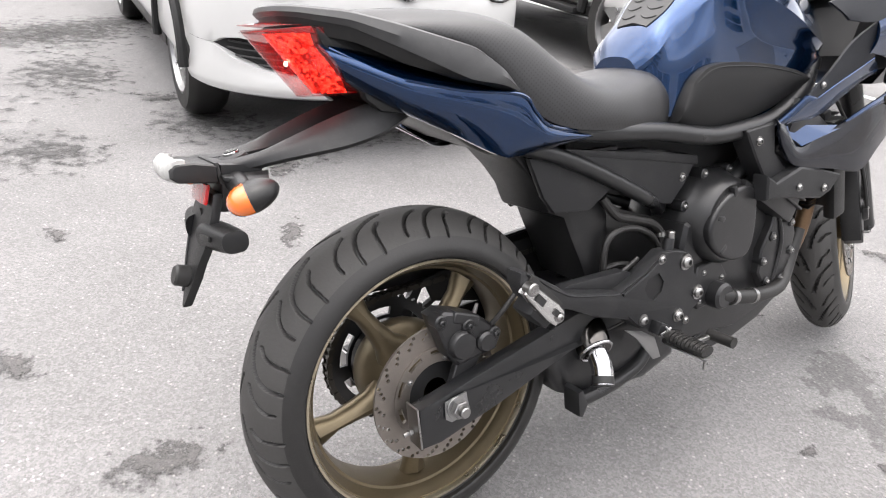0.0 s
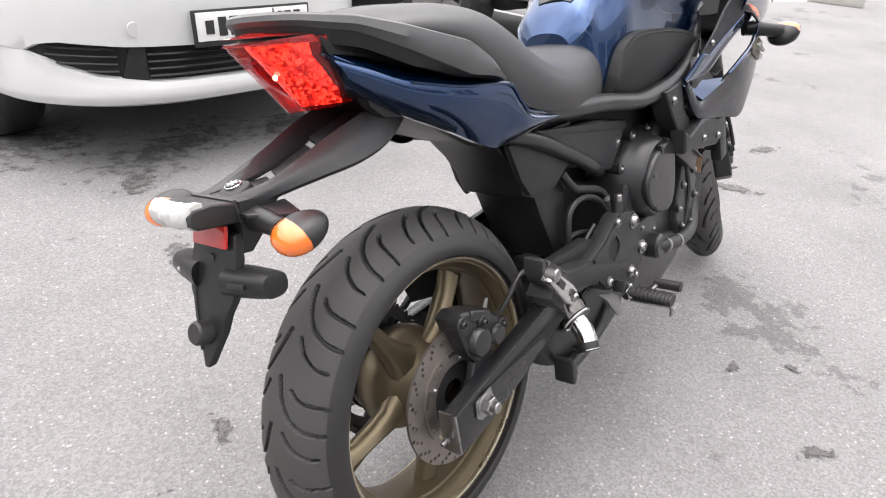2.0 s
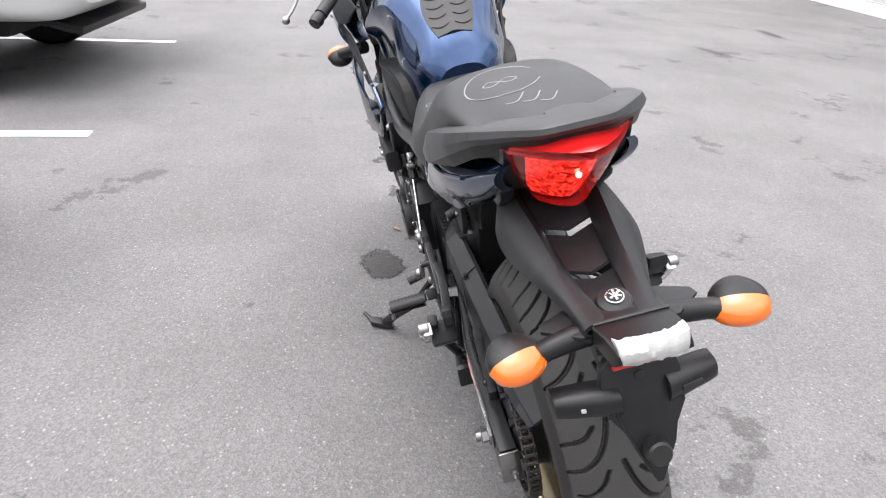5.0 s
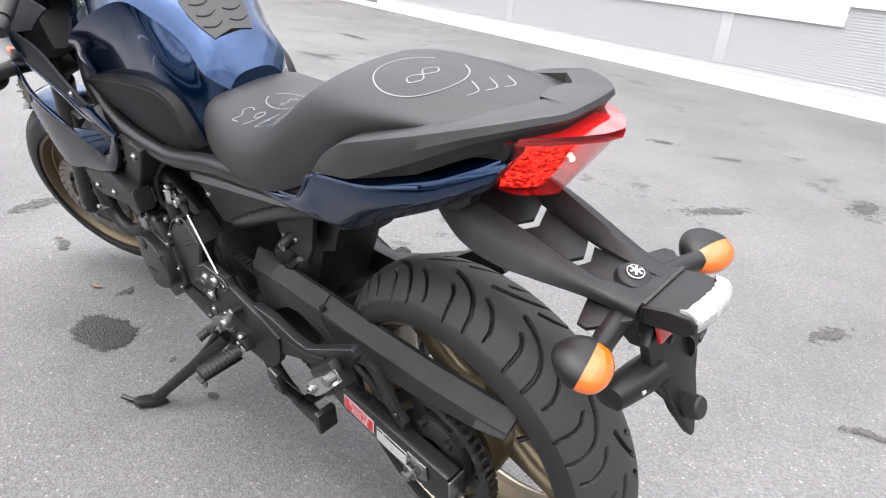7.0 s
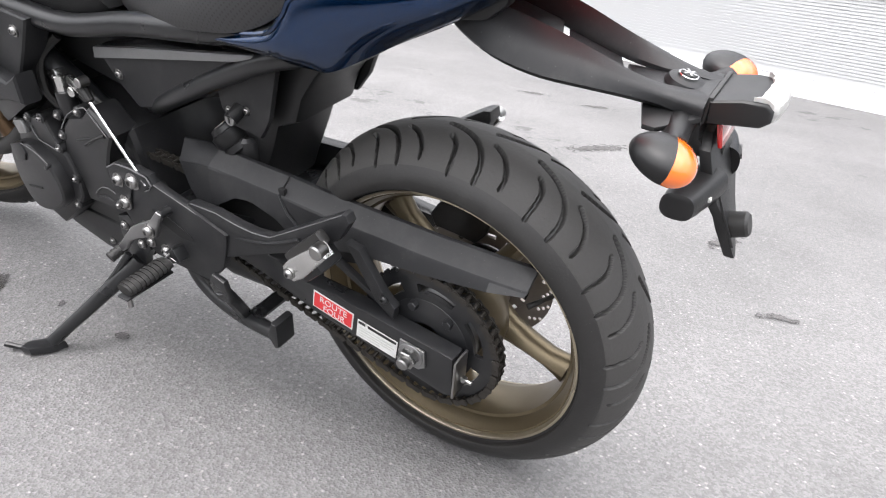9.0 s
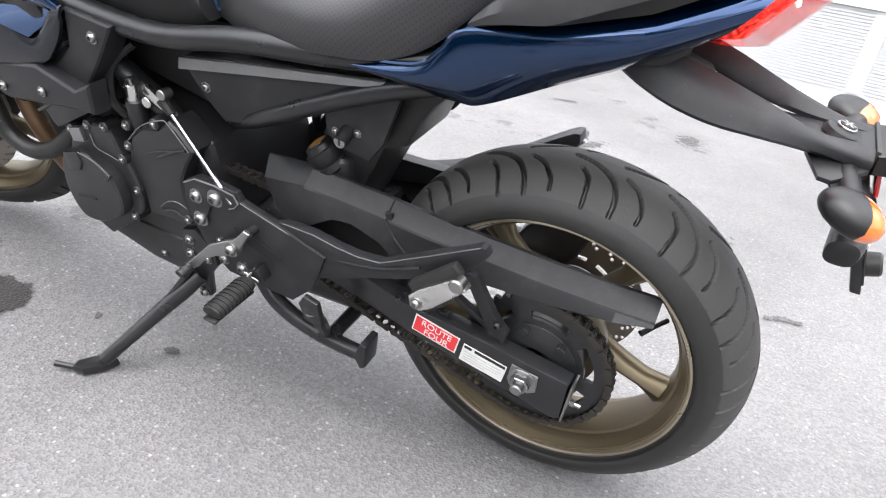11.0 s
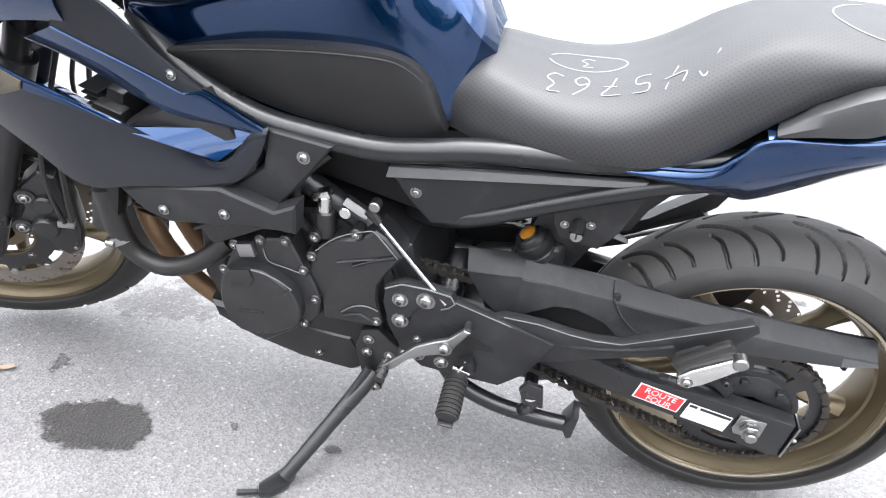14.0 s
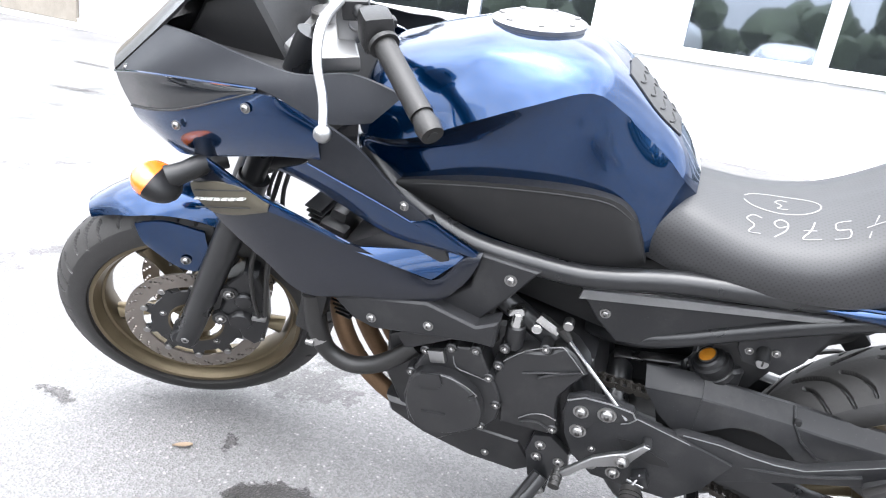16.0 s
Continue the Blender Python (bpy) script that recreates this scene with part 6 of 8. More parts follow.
def exhaust():
    for k in range(4):
        y = -0.12 + 0.08 * k
        part("header_pipe", tube([(0.985, y, 0.66), (1.05, y, 0.615), (1.088, y * 0.98, 0.53), (1.075, y * 0.95, 0.42), (1.02, y * 0.8, 0.31), (0.93, y * 0.6, 0.235), (0.82, y * 0.45 - 0.02, 0.20)], 0.0185, 14), M_RUST, bike, "brown heat-stained exhaust header pipe")
    part("silencer", slab([(0.245, 0.285), (0.26, 0.345), (0.30, 0.37), (0.52, 0.34), (0.62, 0.28), (0.62, 0.21), (0.52, 0.18), (0.34, 0.19), (0.28, 0.22)], -0.118, 0.05, 0.035, 4), M_ENGINE, bike, "dark under-engine exhaust silencer")
    path = [Vector((0.345, -0.118, 0.325)), Vector((0.338, -0.142, 0.310)), Vector((0.334, -0.162, 0.288)), Vector((0.323, -0.178, 0.258))]
    line = crv(path, 6)[3:]
    outer = []
    for ln, r in ((line, 0.0212), (line[::-1], 0.0188)):
        up = None
        for i, p in enumerate(ln):
            d = (line[min(i + 1, len(line) - 1)] - line[max(i - 1, 0)]) if ln is line else (line[len(line) - 1 - max(i - 1, 0)] - line[len(line) - 1 - min(i + 1, len(line) - 1)])
            d.normalize()
            side = d.cross(Vector((1, 0, 0))).normalized()
            up = side.cross(d).normalized()
            outer.append([p + r * (math.cos(6.28319 * k / 28) * side + math.sin(6.28319 * k / 28) * up) for k in range(28)])
    tipc = part("exhaust_tip", rings(bmesh.new(), outer, True, False), M_CHROME, bike, "chrome curved exhaust outlet")
    part("burnt_edge", tube([line[-4], line[-2], line[-1] + (line[-1] - line[-2]) * 0.6], [0.0215, 0.0218, 0.0205], 24, 0), M_INK, tipc, "soot-dark end of the outlet")
    # near-black disc stands for the shade down inside the pipe
    part("tip_inside", disc(0.0188, 0.004, (0, 0, 0), "z", 24), M_DARK, tipc, pos=look(line[-3], line[-1]))
    part("outlet_ring", lathe([(0.033 + 0.0035 * math.cos(a), 0.0035 * math.sin(a)) for a in np.linspace(0, 6.2832, 10, endpoint=False)], 40, axis="z", closed=True), M_CHROME, tipc, "chrome ring round the outlet", pos=look((0.337, -0.142, 0.312), (0.333, -0.165, 0.296)))
    part("outlet_cone", tube([(0.36, -0.07, 0.355), (0.346, -0.115, 0.330), (0.337, -0.141, 0.312)], [0.044, 0.040, 0.0325], 28, 4), M_DARKCHROME, tipc, "dark chrome silencer end")
    br = part("brake_pedal", tube([(0.50, -0.175, 0.30), (0.56, -0.19, 0.285), (0.62, -0.195, 0.285)], [0.009, 0.008, 0.008], 10, flat=0.7), M_STEEL, bike, "steel rear brake pedal")
    part("pedal_pad", tube([(0.625, -0.19, 0.287), (0.625, -0.25, 0.287)], 0.012, 12, 0), M_RUBBER, br)


def frame_tubes():
    def one(s):
        t = part("frame_tube", tube([(1.03, s * 0.12, 0.835), (0.97, s * 0.142, 0.783), (0.905, s * 0.151, 0.746), (0.83, s * 0.152, 0.717), (0.737, s * 0.150, 0.705), (0.655, s * 0.146, 0.700), (0.59, s * 0.141, 0.707), (0.495, s * 0.134, 0.722), (0.315, s * 0.126, 0.738), (0.12, s * 0.10, 0.765)], 0.0185, 14), M_METAL, bike, "black tubular steel frame rail")
        part("lower_rail", tube([(0.62, s * 0.040, 0.535), (0.572, s * 0.080, 0.556), (0.502, s * 0.104, 0.588), (0.37, s * 0.108, 0.652), (0.253, s * 0.108, 0.702), (0.13, s * 0.095, 0.735)], 0.0155, 12), M_METAL, t)
        part("down_rail", tube([(0.90, s * 0.125, 0.71), (0.80, s * 0.12, 0.62), (0.66, s * 0.11, 0.52), (0.60, s * 0.11, 0.42), (0.56, s * 0.11, 0.33)], 0.02, 12), M_METAL, t)
        sc = part("side_cover", slab([(0.652, 0.652), (0.64, 0.66), (0.50, 0.687), (0.305, 0.70), (0.273, 0.698), (0.40, 0.632), (0.52, 0.572), (0.575, 0.562), (0.615, 0.60)], 0.075 * s if s > 0 else -0.112, 0.112 if s > 0 else -0.075, 0.008, 3), M_GREY, bike, "black plastic triangular side cover")
        # left strip painted pale for sky light and dust; the right stays charcoal
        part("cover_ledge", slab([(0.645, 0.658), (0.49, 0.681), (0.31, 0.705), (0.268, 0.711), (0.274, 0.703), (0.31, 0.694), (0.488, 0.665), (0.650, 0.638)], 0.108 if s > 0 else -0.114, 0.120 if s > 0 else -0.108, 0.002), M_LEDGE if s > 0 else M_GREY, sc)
        part("cover_screw", bolt((0.602, s * 0.112, 0.617), 0.008, side=s), M_STEEL, sc)
    both(one)
    # airbox and battery box fill the middle; their shade is put into the colour
    part("airbox", slab([(0.98, 0.78), (1.0, 0.66), (0.80, 0.60), (0.60, 0.56), (0.42, 0.60), (0.30, 0.68), (0.30, 0.73), (0.60, 0.72), (0.80, 0.71)], -0.085, 0.085, 0.02), M_DARK, bike, "airbox under the tank, near-black for the shade there")


def shock():
    s = part("shock_absorber", tube([(0.36, 0.0, 0.56), (0.42, 0.0, 0.44)], 0.02, 14, 0), M_ENGINE, bike, "single rear shock absorber with black spring")
    coil = [(0.36 + 0.06 * t + 0.03 * math.cos(42 * t) * 0.88, 0.032 * math.sin(42 * t), 0.56 - 0.12 * t + 0.03 * math.cos(42 * t) * 0.45) for t in np.linspace(0, 1, 64)]
    part("spring", tube(coil, 0.006, 6, 0), M_METAL, s)
    part("reservoir", disc(0.029, 0.085, (0.382, 0.052, 0.498), "z", 24, 0.2), M_ENGINE, s)
    cap = part("reservoir_cap", lathe([(0.026, -0.034), (0.030, -0.030), (0.030, -0.020), (0.0275, -0.018), (0.0315, -0.012), (0.0315, 0.006), (0.027, 0.008), (0.0245, 0.016), (0.021, 0.0185), (0, 0.0185)], 28, axis="z"), M_PLASTIC, s, "black ribbed cap", pos=pose(0.410, 0.068, 0.541, -10, 36, 0))
    part("label_rim", lathe([(0.0165, 0.0180), (0.0165, 0.0196), (0.0140, 0.0200), (0.0140, 0.0180)], 28, axis="z", closed=True), M_ALU, cap)
    part("warning_label", disc(0.0140, 0.0012, (0, 0, 0.0195), "z", 24, 0.1), M_YELLOW, cap, "faded orange warning label")
    part("link_arm", tube([(0.42, -0.03, 0.44), (0.40, -0.05, 0.33), (0.44, -0.05, 0.26)], 0.016, 10), M_METAL, s)
    part("hose", tube([(0.40, -0.10, 0.42), (0.393, -0.10, 0.475), (0.408, -0.10, 0.520), (0.464, -0.10, 0.530), (0.520, -0.105, 0.508), (0.548, -0.11, 0.47)], 0.0075, 10), M_RUBBER, s)
    part("hose", tube([(0.395, -0.09, 0.60), (0.425, -0.10, 0.562), (0.47, -0.10, 0.547), (0.53, -0.10, 0.528), (0.553, -0.105, 0.505), (0.556, -0.11, 0.465)], 0.009, 10), M_RUBBER, s)
    part("hose", tube([(0.375, -0.07, 0.43), (0.44, -0.09, 0.455), (0.50, -0.10, 0.44), (0.56, -0.11, 0.41)], 0.006, 8), M_RUBBER, s)
    part("hose_clip", tube([(0.5535, -0.1045, 0.508), (0.5545, -0.106, 0.498)], 0.0105, 14, 0), M_STEEL, s)
    part("damper_body", tube([(0.408, -0.032, 0.550), (0.386, -0.032, 0.500)], [0.017, 0.017], 20, 0), M_POLISH, s, "bright shock absorber body")
    part("damper_collar", tube([(0.388, -0.032, 0.505), (0.376, -0.032, 0.478)], [0.026, 0.026], 20, 0), M_ENGINE, s)


def inner_fender():
    """Black mudguard between the seat and the wheel."""
    side = [(0.0, 0.785), (0.09, 0.738), (0.175, 0.708), (0.218, 0.665), (0.245, 0.630), (0.263, 0.588), (0.302, 0.572), (0.318, 0.535), (0.35, 0.47), (0.37, 0.425), (0.42, 0.43), (0.42, 0.56), (0.38, 0.68), (0.26, 0.72), (0.10, 0.80), (0.0, 0.81)]
    f = part("inner_mudguard", slab(side, -0.084, 0.062, 0.012, 2), M_PLASTIC, bike, "black plastic inner mudguard")
    for s in (1, -1):
        lug = slab([(0.36, 0.70), (0.25, 0.70), (0.285, 0.60), (0.31, 0.565), (0.372, 0.575), (0.386, 0.60), (0.39, 0.64)], 0.082, 0.094, 0.004) if s > 0 else slab([(0.42, 0.70), (0.20, 0.70), (0.235, 0.625), (0.262, 0.592), (0.35, 0.585), (0.41, 0.62)], -0.102, -0.088, 0.004)
        part("mudguard_cheek", lug, M_GREY, f)
    k = part("helmet_lock", tube([(0.347, 0.090, 0.606), (0.348, 0.113, 0.595)], 0.0115, 18, 0), M_PLASTIC, bike, "helmet lock with a steel keyhole face")
    part("lock_face", disc(0.0098, 0.004, (0.348, 0.1135, 0.5955), "y", 20, 0.2), M_ALU, k)
    part("keyhole", box((0.0028, 0.003, 0.009), (0.348, 0.1150, 0.5955), bevel=0), M_INK, k)
    for x, z in ((0.368, 0.600), (0.329, 0.607)):
        part("lock_screw", bolt((x, 0.094, z), 0.006), M_STEEL, k)



CLUTCH, CLR = (0.712, 0.513), 0.110
rear_wheel()
chain()
swingarm()
chain_guard()
both(foot_bracket)
engine()
gear_linkage()
stands()
exhaust()
frame_tubes()
shock()
inner_fender()


# ---------------------------------------------------------------- motorcycle: tank, seat and tail
def tank():
    """Cross sections along x: (x, top z, crease y, crease z, waist y, waist z, foot y, foot z)."""
    st = [
        (1.055, 0.955, 0.105, 0.865, 0.115, 0.835, 0.11, 0.80),
        (1.03, 0.990, 0.140, 0.865, 0.140, 0.835, 0.125, 0.79),
        (0.98, 1.010, 0.162, 0.872, 0.148, 0.835, 0.132, 0.765),
        (0.92, 1.028, 0.173, 0.893, 0.148, 0.845, 0.135, 0.735),
        (0.85, 1.044, 0.175, 0.928, 0.138, 0.850, 0.135, 0.71),
        (0.76, 1.042, 0.160, 0.966, 0.134, 0.855, 0.133, 0.70),
        (0.69, 1.026, 0.130, 0.985, 0.130, 0.860, 0.130, 0.705),
        (0.64, 0.995, 0.106, 0.956, 0.128, 0.860, 0.125, 0.715),
        (0.585, 0.945, 0.085, 0.912, 0.112, 0.835, 0.112, 0.735),
        (0.54, 0.900, 0.085, 0.868, 0.090, 0.820, 0.09, 0.75),
        (0.512, 0.860, 0.055, 0.835, 0.060, 0.805, 0.06, 0.76),
    ]
    profs = []
    for x, zt, cy, cz, wy, wz, fy, fz in st:
        h = zt - cz
        up = crv([(x, 0, zt), (x, cy * 0.35, zt - h * 0.05), (x, cy * 0.66, zt - h * 0.25), (x, cy * 0.87, zt - h * 0.62), (x, cy, cz)], 5)
        lo = crv([(x, cy, cz), (x, cy + (wy - cy) * 0.62 - 0.004, cz + (wz - cz) * 0.4), (x, wy - 0.004, wz), (x, fy, fz)], 5)
        half = up + lo[1:]
        profs.append([Vector((p.x, -p.y, p.z)) for p in reversed(half[1:])] + half)
    k = len(profs[0])
    rows = [crv([profs[i][j] for i in range(len(profs))], 4) for j in range(k)]
    loops = [[rows[j][i] for j in range(k)] for i in range(len(rows[0]))]
    t = part("fuel_tank", rings(bmesh.new(), loops), M_BLUE, bike, "dark blue metallic fuel tank", sharp=19)

    def one(s):
        top = [(0.968, 0.150, 0.800), (0.90, 0.157, 0.818), (0.80, 0.158, 0.834), (0.70, 0.152, 0.842), (0.635, 0.143, 0.838), (0.598, 0.135, 0.815), (0.575, 0.126, 0.77)]
        low = [(0.985, 0.142, 0.787), (0.90, 0.142, 0.756), (0.80, 0.141, 0.730), (0.70, 0.138, 0.716), (0.635, 0.134, 0.713), (0.59, 0.129, 0.722), (0.562, 0.123, 0.732)]
        kc = part("knee_cover", patch(top, low, 0.008, thick=0.03, side=s), M_KNEE, t, "matt black padded knee cover")
        edge = [(x, s * (y + 0.0015), z - 0.007) for x, y, z in top[:-1]]
        part("stitching", tube(edge, 0.0014, 6), M_GREY, kc)
    both(one)
    cap = part("filler_cap", lathe([(0.072, 0), (0.074, 0.008), (0.066, 0.012), (0.05, 0.011), (0.046, 0.014), (0.0, 0.015)], 48, axis="z"), M_ALU, t, "round silver filler cap", pos=pose(0.80, 0, 1.036, 0, 0, 0))
    for k in range(7):
        a = 6.28319 * k / 7
        part("cap_bolt", disc(0.005, 0.004, (0.06 * math.cos(a), 0.06 * math.sin(a), 0.0125), "z", 12), M_STEEL, cap)
    # tank pad: a thin skin that follows the tail of the tank, with dark curved slits
    from mathutils.bvhtree import BVHTree
    skin = BVHTree.FromPolygons([v.co.copy() for v in t.data.vertices], [tuple(q.vertices) for q in t.data.polygons])

    def on_tank(x, y, lift):
        hit, nrm, _, _ = skin.ray_cast(Vector((x - 0.25, y, 1.25)), Vector((0.64, 0, -0.77)))
        nrm = nrm if nrm.dot(Vector((-0.64, 0, 0.77))) > 0 else -nrm
        return hit + nrm * lift
    rows = []
    for k in range(17):
        u = k / 16
        half = 0.050 + 0.012 * math.sin(math.pi * u) - 0.012 * u
        top_row = [on_tank(0.700 - 0.160 * u - 0.012 * abs(v), v * half, 0.0022) for v in np.linspace(-1, 1, 13)]
        low_row = [on_tank(0.700 - 0.160 * u - 0.012 * abs(v), v * half, -0.003) for v in np.linspace(1, -1, 13)]
        rows.append(top_row + low_row)
    pad = part("tank_pad", rings(bmesh.new(), rows), M_PAD, t, "smoky grey tank pad with dark slits")
    for x in (0.662, 0.630, 0.598, 0.566):
        for s in (1, -1):
            part("pad_rib", tube([on_tank(x - 0.010 * (1 - (2 * f - 1) ** 2), s * (0.008 + 0.036 * f), 0.0026) for f in (0, 0.25, 0.5, 0.75, 1)], 0.0016, 6, 2), M_INK, pad)


def seat_profile(x):
    zs = [(-0.165, 0.940), (-0.10, 0.948), (0.0, 0.952), (0.10, 0.948), (0.16, 0.938), (0.21, 0.912), (0.26, 0.872), (0.31, 0.842), (0.37, 0.828), (0.44, 0.828), (0.50, 0.838), (0.545, 0.842), (0.565, 0.822)]
    bs = [(-0.165, 0.925), (-0.10, 0.918), (0.0, 0.900), (0.08, 0.880), (0.12, 0.850), (0.16, 0.812), (0.20, 0.772), (0.26, 0.748), (0.37, 0.738), (0.44, 0.732), (0.50, 0.728), (0.545, 0.728), (0.565, 0.735)]
    ws = [(-0.165, 0.072), (-0.10, 0.098), (0.0, 0.115), (0.10, 0.125), (0.16, 0.130), (0.21, 0.136), (0.26, 0.148), (0.31, 0.155), (0.37, 0.153), (0.44, 0.142), (0.50, 0.126), (0.545, 0.112), (0.565, 0.095)]
    f = lambda t: float(np.interp(x, [a for a, _ in t], [b for _, b in t]))
    return f(zs), f(bs), f(ws)


def seat():
    loops = []
    for x in np.linspace(-0.165, 0.565, 60):
        # soften the piecewise lines a little
        z, b, w = np.mean([seat_profile(x + d) for d in (-0.024, -0.012, 0, 0.012, 0.024)], axis=0)
        h = z - b
        half = crv([(x, 0, z), (x, w * 0.45, z - 0.004), (x, w * 0.78, z - 0.018), (x, w * 0.95, z - 0.30 * h - 0.012), (x, w, b + 0.25 * h), (x, w * 0.97, b)], 4)
        loops.append([Vector((p.x, -p.y, p.z)) for p in reversed(half[1:])] + half)
    st = part("seat", rings(bmesh.new(), loops), M_SEAT, bike, "black perforated vinyl dual seat with chalk writing", sharp=50)
    # near-black block stands in for the shaded gap between seat and rail
    part("seat_tail_gap", box((0.016, 0.11, 0.016), (-0.160, 0, 0.936), bevel=0.005), M_DARK, st)

    def surf(x, y):
        z, b, w = np.mean([seat_profile(x + d) for d in (-0.024, -0.012, 0, 0.012, 0.024)], axis=0)
        h = z - b
        half = crv([(0, 0, z), (0, w * 0.45, z - 0.004), (0, w * 0.78, z - 0.018), (0, w * 0.95, z - 0.30 * h - 0.012), (0, w, b + 0.25 * h)], 8)
        ys, zz = [p.y for p in half], [p.z for p in half]
        return float(np.interp(abs(y), ys, zz))

    def stroke(points, r=0.0011):
        p = [(x, y, surf(x, y) + 0.0004) for x, y in points]
        part("chalk_stroke", tube(p, r, 6, 4, flat=0.3), M_CHALK, st, "white chalk stroke")

    # digits that read from the rear: each cell runs towards -x, its top towards +y
    glyph = {
        "1": [[(0.3, 0.0), (0.75, 1.0), (0.95, 0.75)]],
        "4": [[(0.2, 0.9), (0.1, 0.45), (0.8, 0.5)], [(0.75, 1.0), (0.35, 0.0)]],
        "5": [[(0.85, 0.95), (0.3, 0.95), (0.25, 0.55), (0.7, 0.5), (0.7, 0.1), (0.15, 0.05)]],
        "7": [[(0.1, 0.95), (0.85, 0.95), (0.5, 0.5), (0.3, 0.0)], [(0.25, 0.5), (0.8, 0.5)]],
        "6": [[(0.8, 1.0), (0.3, 0.6), (0.2, 0.2), (0.5, 0.0), (0.8, 0.25), (0.6, 0.5), (0.25, 0.35)]],
        "3": [[(0.15, 0.95), (0.7, 0.95), (0.45, 0.58), (0.8, 0.3), (0.5, 0.0), (0.1, 0.1)]],
        "8": [[(0.5, 0.5), (0.2, 0.75), (0.5, 1.0), (0.8, 0.75), (0.2, 0.25), (0.5, 0.0), (0.8, 0.25), (0.5, 0.5)]],
    }

    def write(text, x0, y0, w, h, dx=(1, 0), up=(0, 1)):
        for i, ch in enumerate(text):
            for line in glyph.get(ch, ()):
                pts = []
                for u, v in line:
                    a, b = (i * 1.25 + u) * w, v * h
                    pts.append((x0 + a * dx[0] + b * up[0], y0 + a * dx[1] + b * up[1]))
                stroke(pts)
    # read from the right-hand side of the bike: to the right is +x, up is +y
    write("14", 0.215, 0.070, 0.034, 0.040, (1, 0), (0, 1))
    write("5763", 0.295, 0.066, 0.031, 0.040, (1, 0), (0, 1))
    ring = [(0.385 + 0.055 * math.cos(a), 0.018 + 0.030 * math.sin(a)) for a in np.linspace(0.2, 6.0, 14)]
    stroke(ring)
    write("3", 0.372, 0.004, 0.026, 0.03)
    ring = [(0.03 + 0.07 * math.cos(a), 0.03 + 0.055 * math.sin(a)) for a in np.linspace(-1.2, 4.2, 14)]
    stroke(ring)
    write("8", 0.0, 0.01, 0.04, 0.05)
    for k in range(3):
        stroke([(-0.05 - 0.012 * k, 0.02 - 0.02 * k), (-0.075 - 0.012 * k, 0.035 - 0.02 * k), (-0.07 - 0.012 * k, 0.05 - 0.02 * k)])


def tail():
    def one(s):
        top = [(0.325, 0.130, 0.737), (0.212, 0.145, 0.757), (0.175, 0.148, 0.784), (0.145, 0.146, 0.813), (0.04, 0.140, 0.826), (-0.05, 0.122, 0.846), (-0.12, 0.100, 0.878), (-0.165, 0.085, 0.900)]
        low = [(0.325, 0.128, 0.727), (0.215, 0.128, 0.718), (0.16, 0.120, 0.712), (0.125, 0.116, 0.716), (0.035, 0.105, 0.762), (-0.03, 0.096, 0.793), (-0.08, 0.088, 0.820), (-0.125, 0.080, 0.848)]
        p = part("tail_panel", patch(top, low, 0.013, thick=0.012, side=s), M_BLUE, bike, "dark blue metallic tail side panel")
        part("panel_edge", tube([(x, s * (y + 0.001), z + 0.001) for x, y, z in top[:6]], 0.003, 6), M_BLUE, p)
        part("panel_shoulder", patch([(0.150, 0.120, 0.822), (0.04, 0.112, 0.848), (-0.05, 0.098, 0.870), (-0.12, 0.080, 0.895), (-0.15, 0.072, 0.906)], [(0.147, 0.144, 0.812), (0.04, 0.139, 0.8255), (-0.05, 0.121, 0.8455), (-0.12, 0.099, 0.8775), (-0.15, 0.086, 0.893)], 0.003, thick=0.004, side=s), M_BLUE, p)
        # dark skirt under the panel
        lt = [(x, y - 0.003, z + 0.004) for x, y, z in low[2:]]
        lb = [(0.17, 0.09, 0.712), (0.12, 0.086, 0.715), (0.035, 0.08, 0.764), (-0.03, 0.076, 0.797), (-0.08, 0.072, 0.825), (-0.115, 0.068, 0.85)]
        part("tail_skirt", patch(lt, lb, 0.0, thick=0.006, side=s), M_PLASTIC, p)
    both(one)
    # one horseshoe rail runs round the pillion seat
    g_top = [(0.142, 0.142, 0.826), (0.112, 0.149, 0.854), (0.060, 0.150, 0.886), (-0.06, 0.135, 0.921), (-0.130, 0.114, 0.940), (-0.188, 0.068, 0.950), (-0.210, 0.044, 0.952)]
    g_low = [(0.140, 0.147, 0.820), (0.105, 0.156, 0.832), (0.045, 0.156, 0.842), (-0.06, 0.140, 0.889), (-0.129, 0.115, 0.921), (-0.186, 0.068, 0.936), (-0.207, 0.044, 0.939)]

    def bent(line, r=0.012):
        """A line of straight runs with short rounded corners."""
        p = [Vector(q) for q in line]
        out = [p[0]]
        for u, v, w in zip(p, p[1:], p[2:]):
            e, f = v + (u - v).normalized() * r, v + (w - v).normalized() * r
            out += [e, (e + f) * 0.25 + v * 0.5, f]
        return out + [p[-1]]
    mirror = lambda line, mid: bent(line + [mid] + [(x, -y, z) for x, y, z in reversed(line)])
    a, b = mirror(g_top, (-0.213, 0, 0.953)), mirror(g_low, (-0.210, 0, 0.940))
    loops = []
    for i, (p, q) in enumerate(zip(a, b)):
        d = a[min(i + 1, len(a) - 1)] - a[max(i - 1, 0)]
        n = Vector((-d.y, d.x, 0)).normalized()
        n = -n if n.dot(Vector((0.02, 0, 0)) - Vector((p.x, p.y, 0))) < 0 else n
        w = 0.030 + 0.032 * max(0.0, 1 - abs(p.y) / 0.12)
        c = p + n * 0.006 + Vector((0, 0, 0.003))
        m = p.lerp(q, 0.5) - n * 0.004
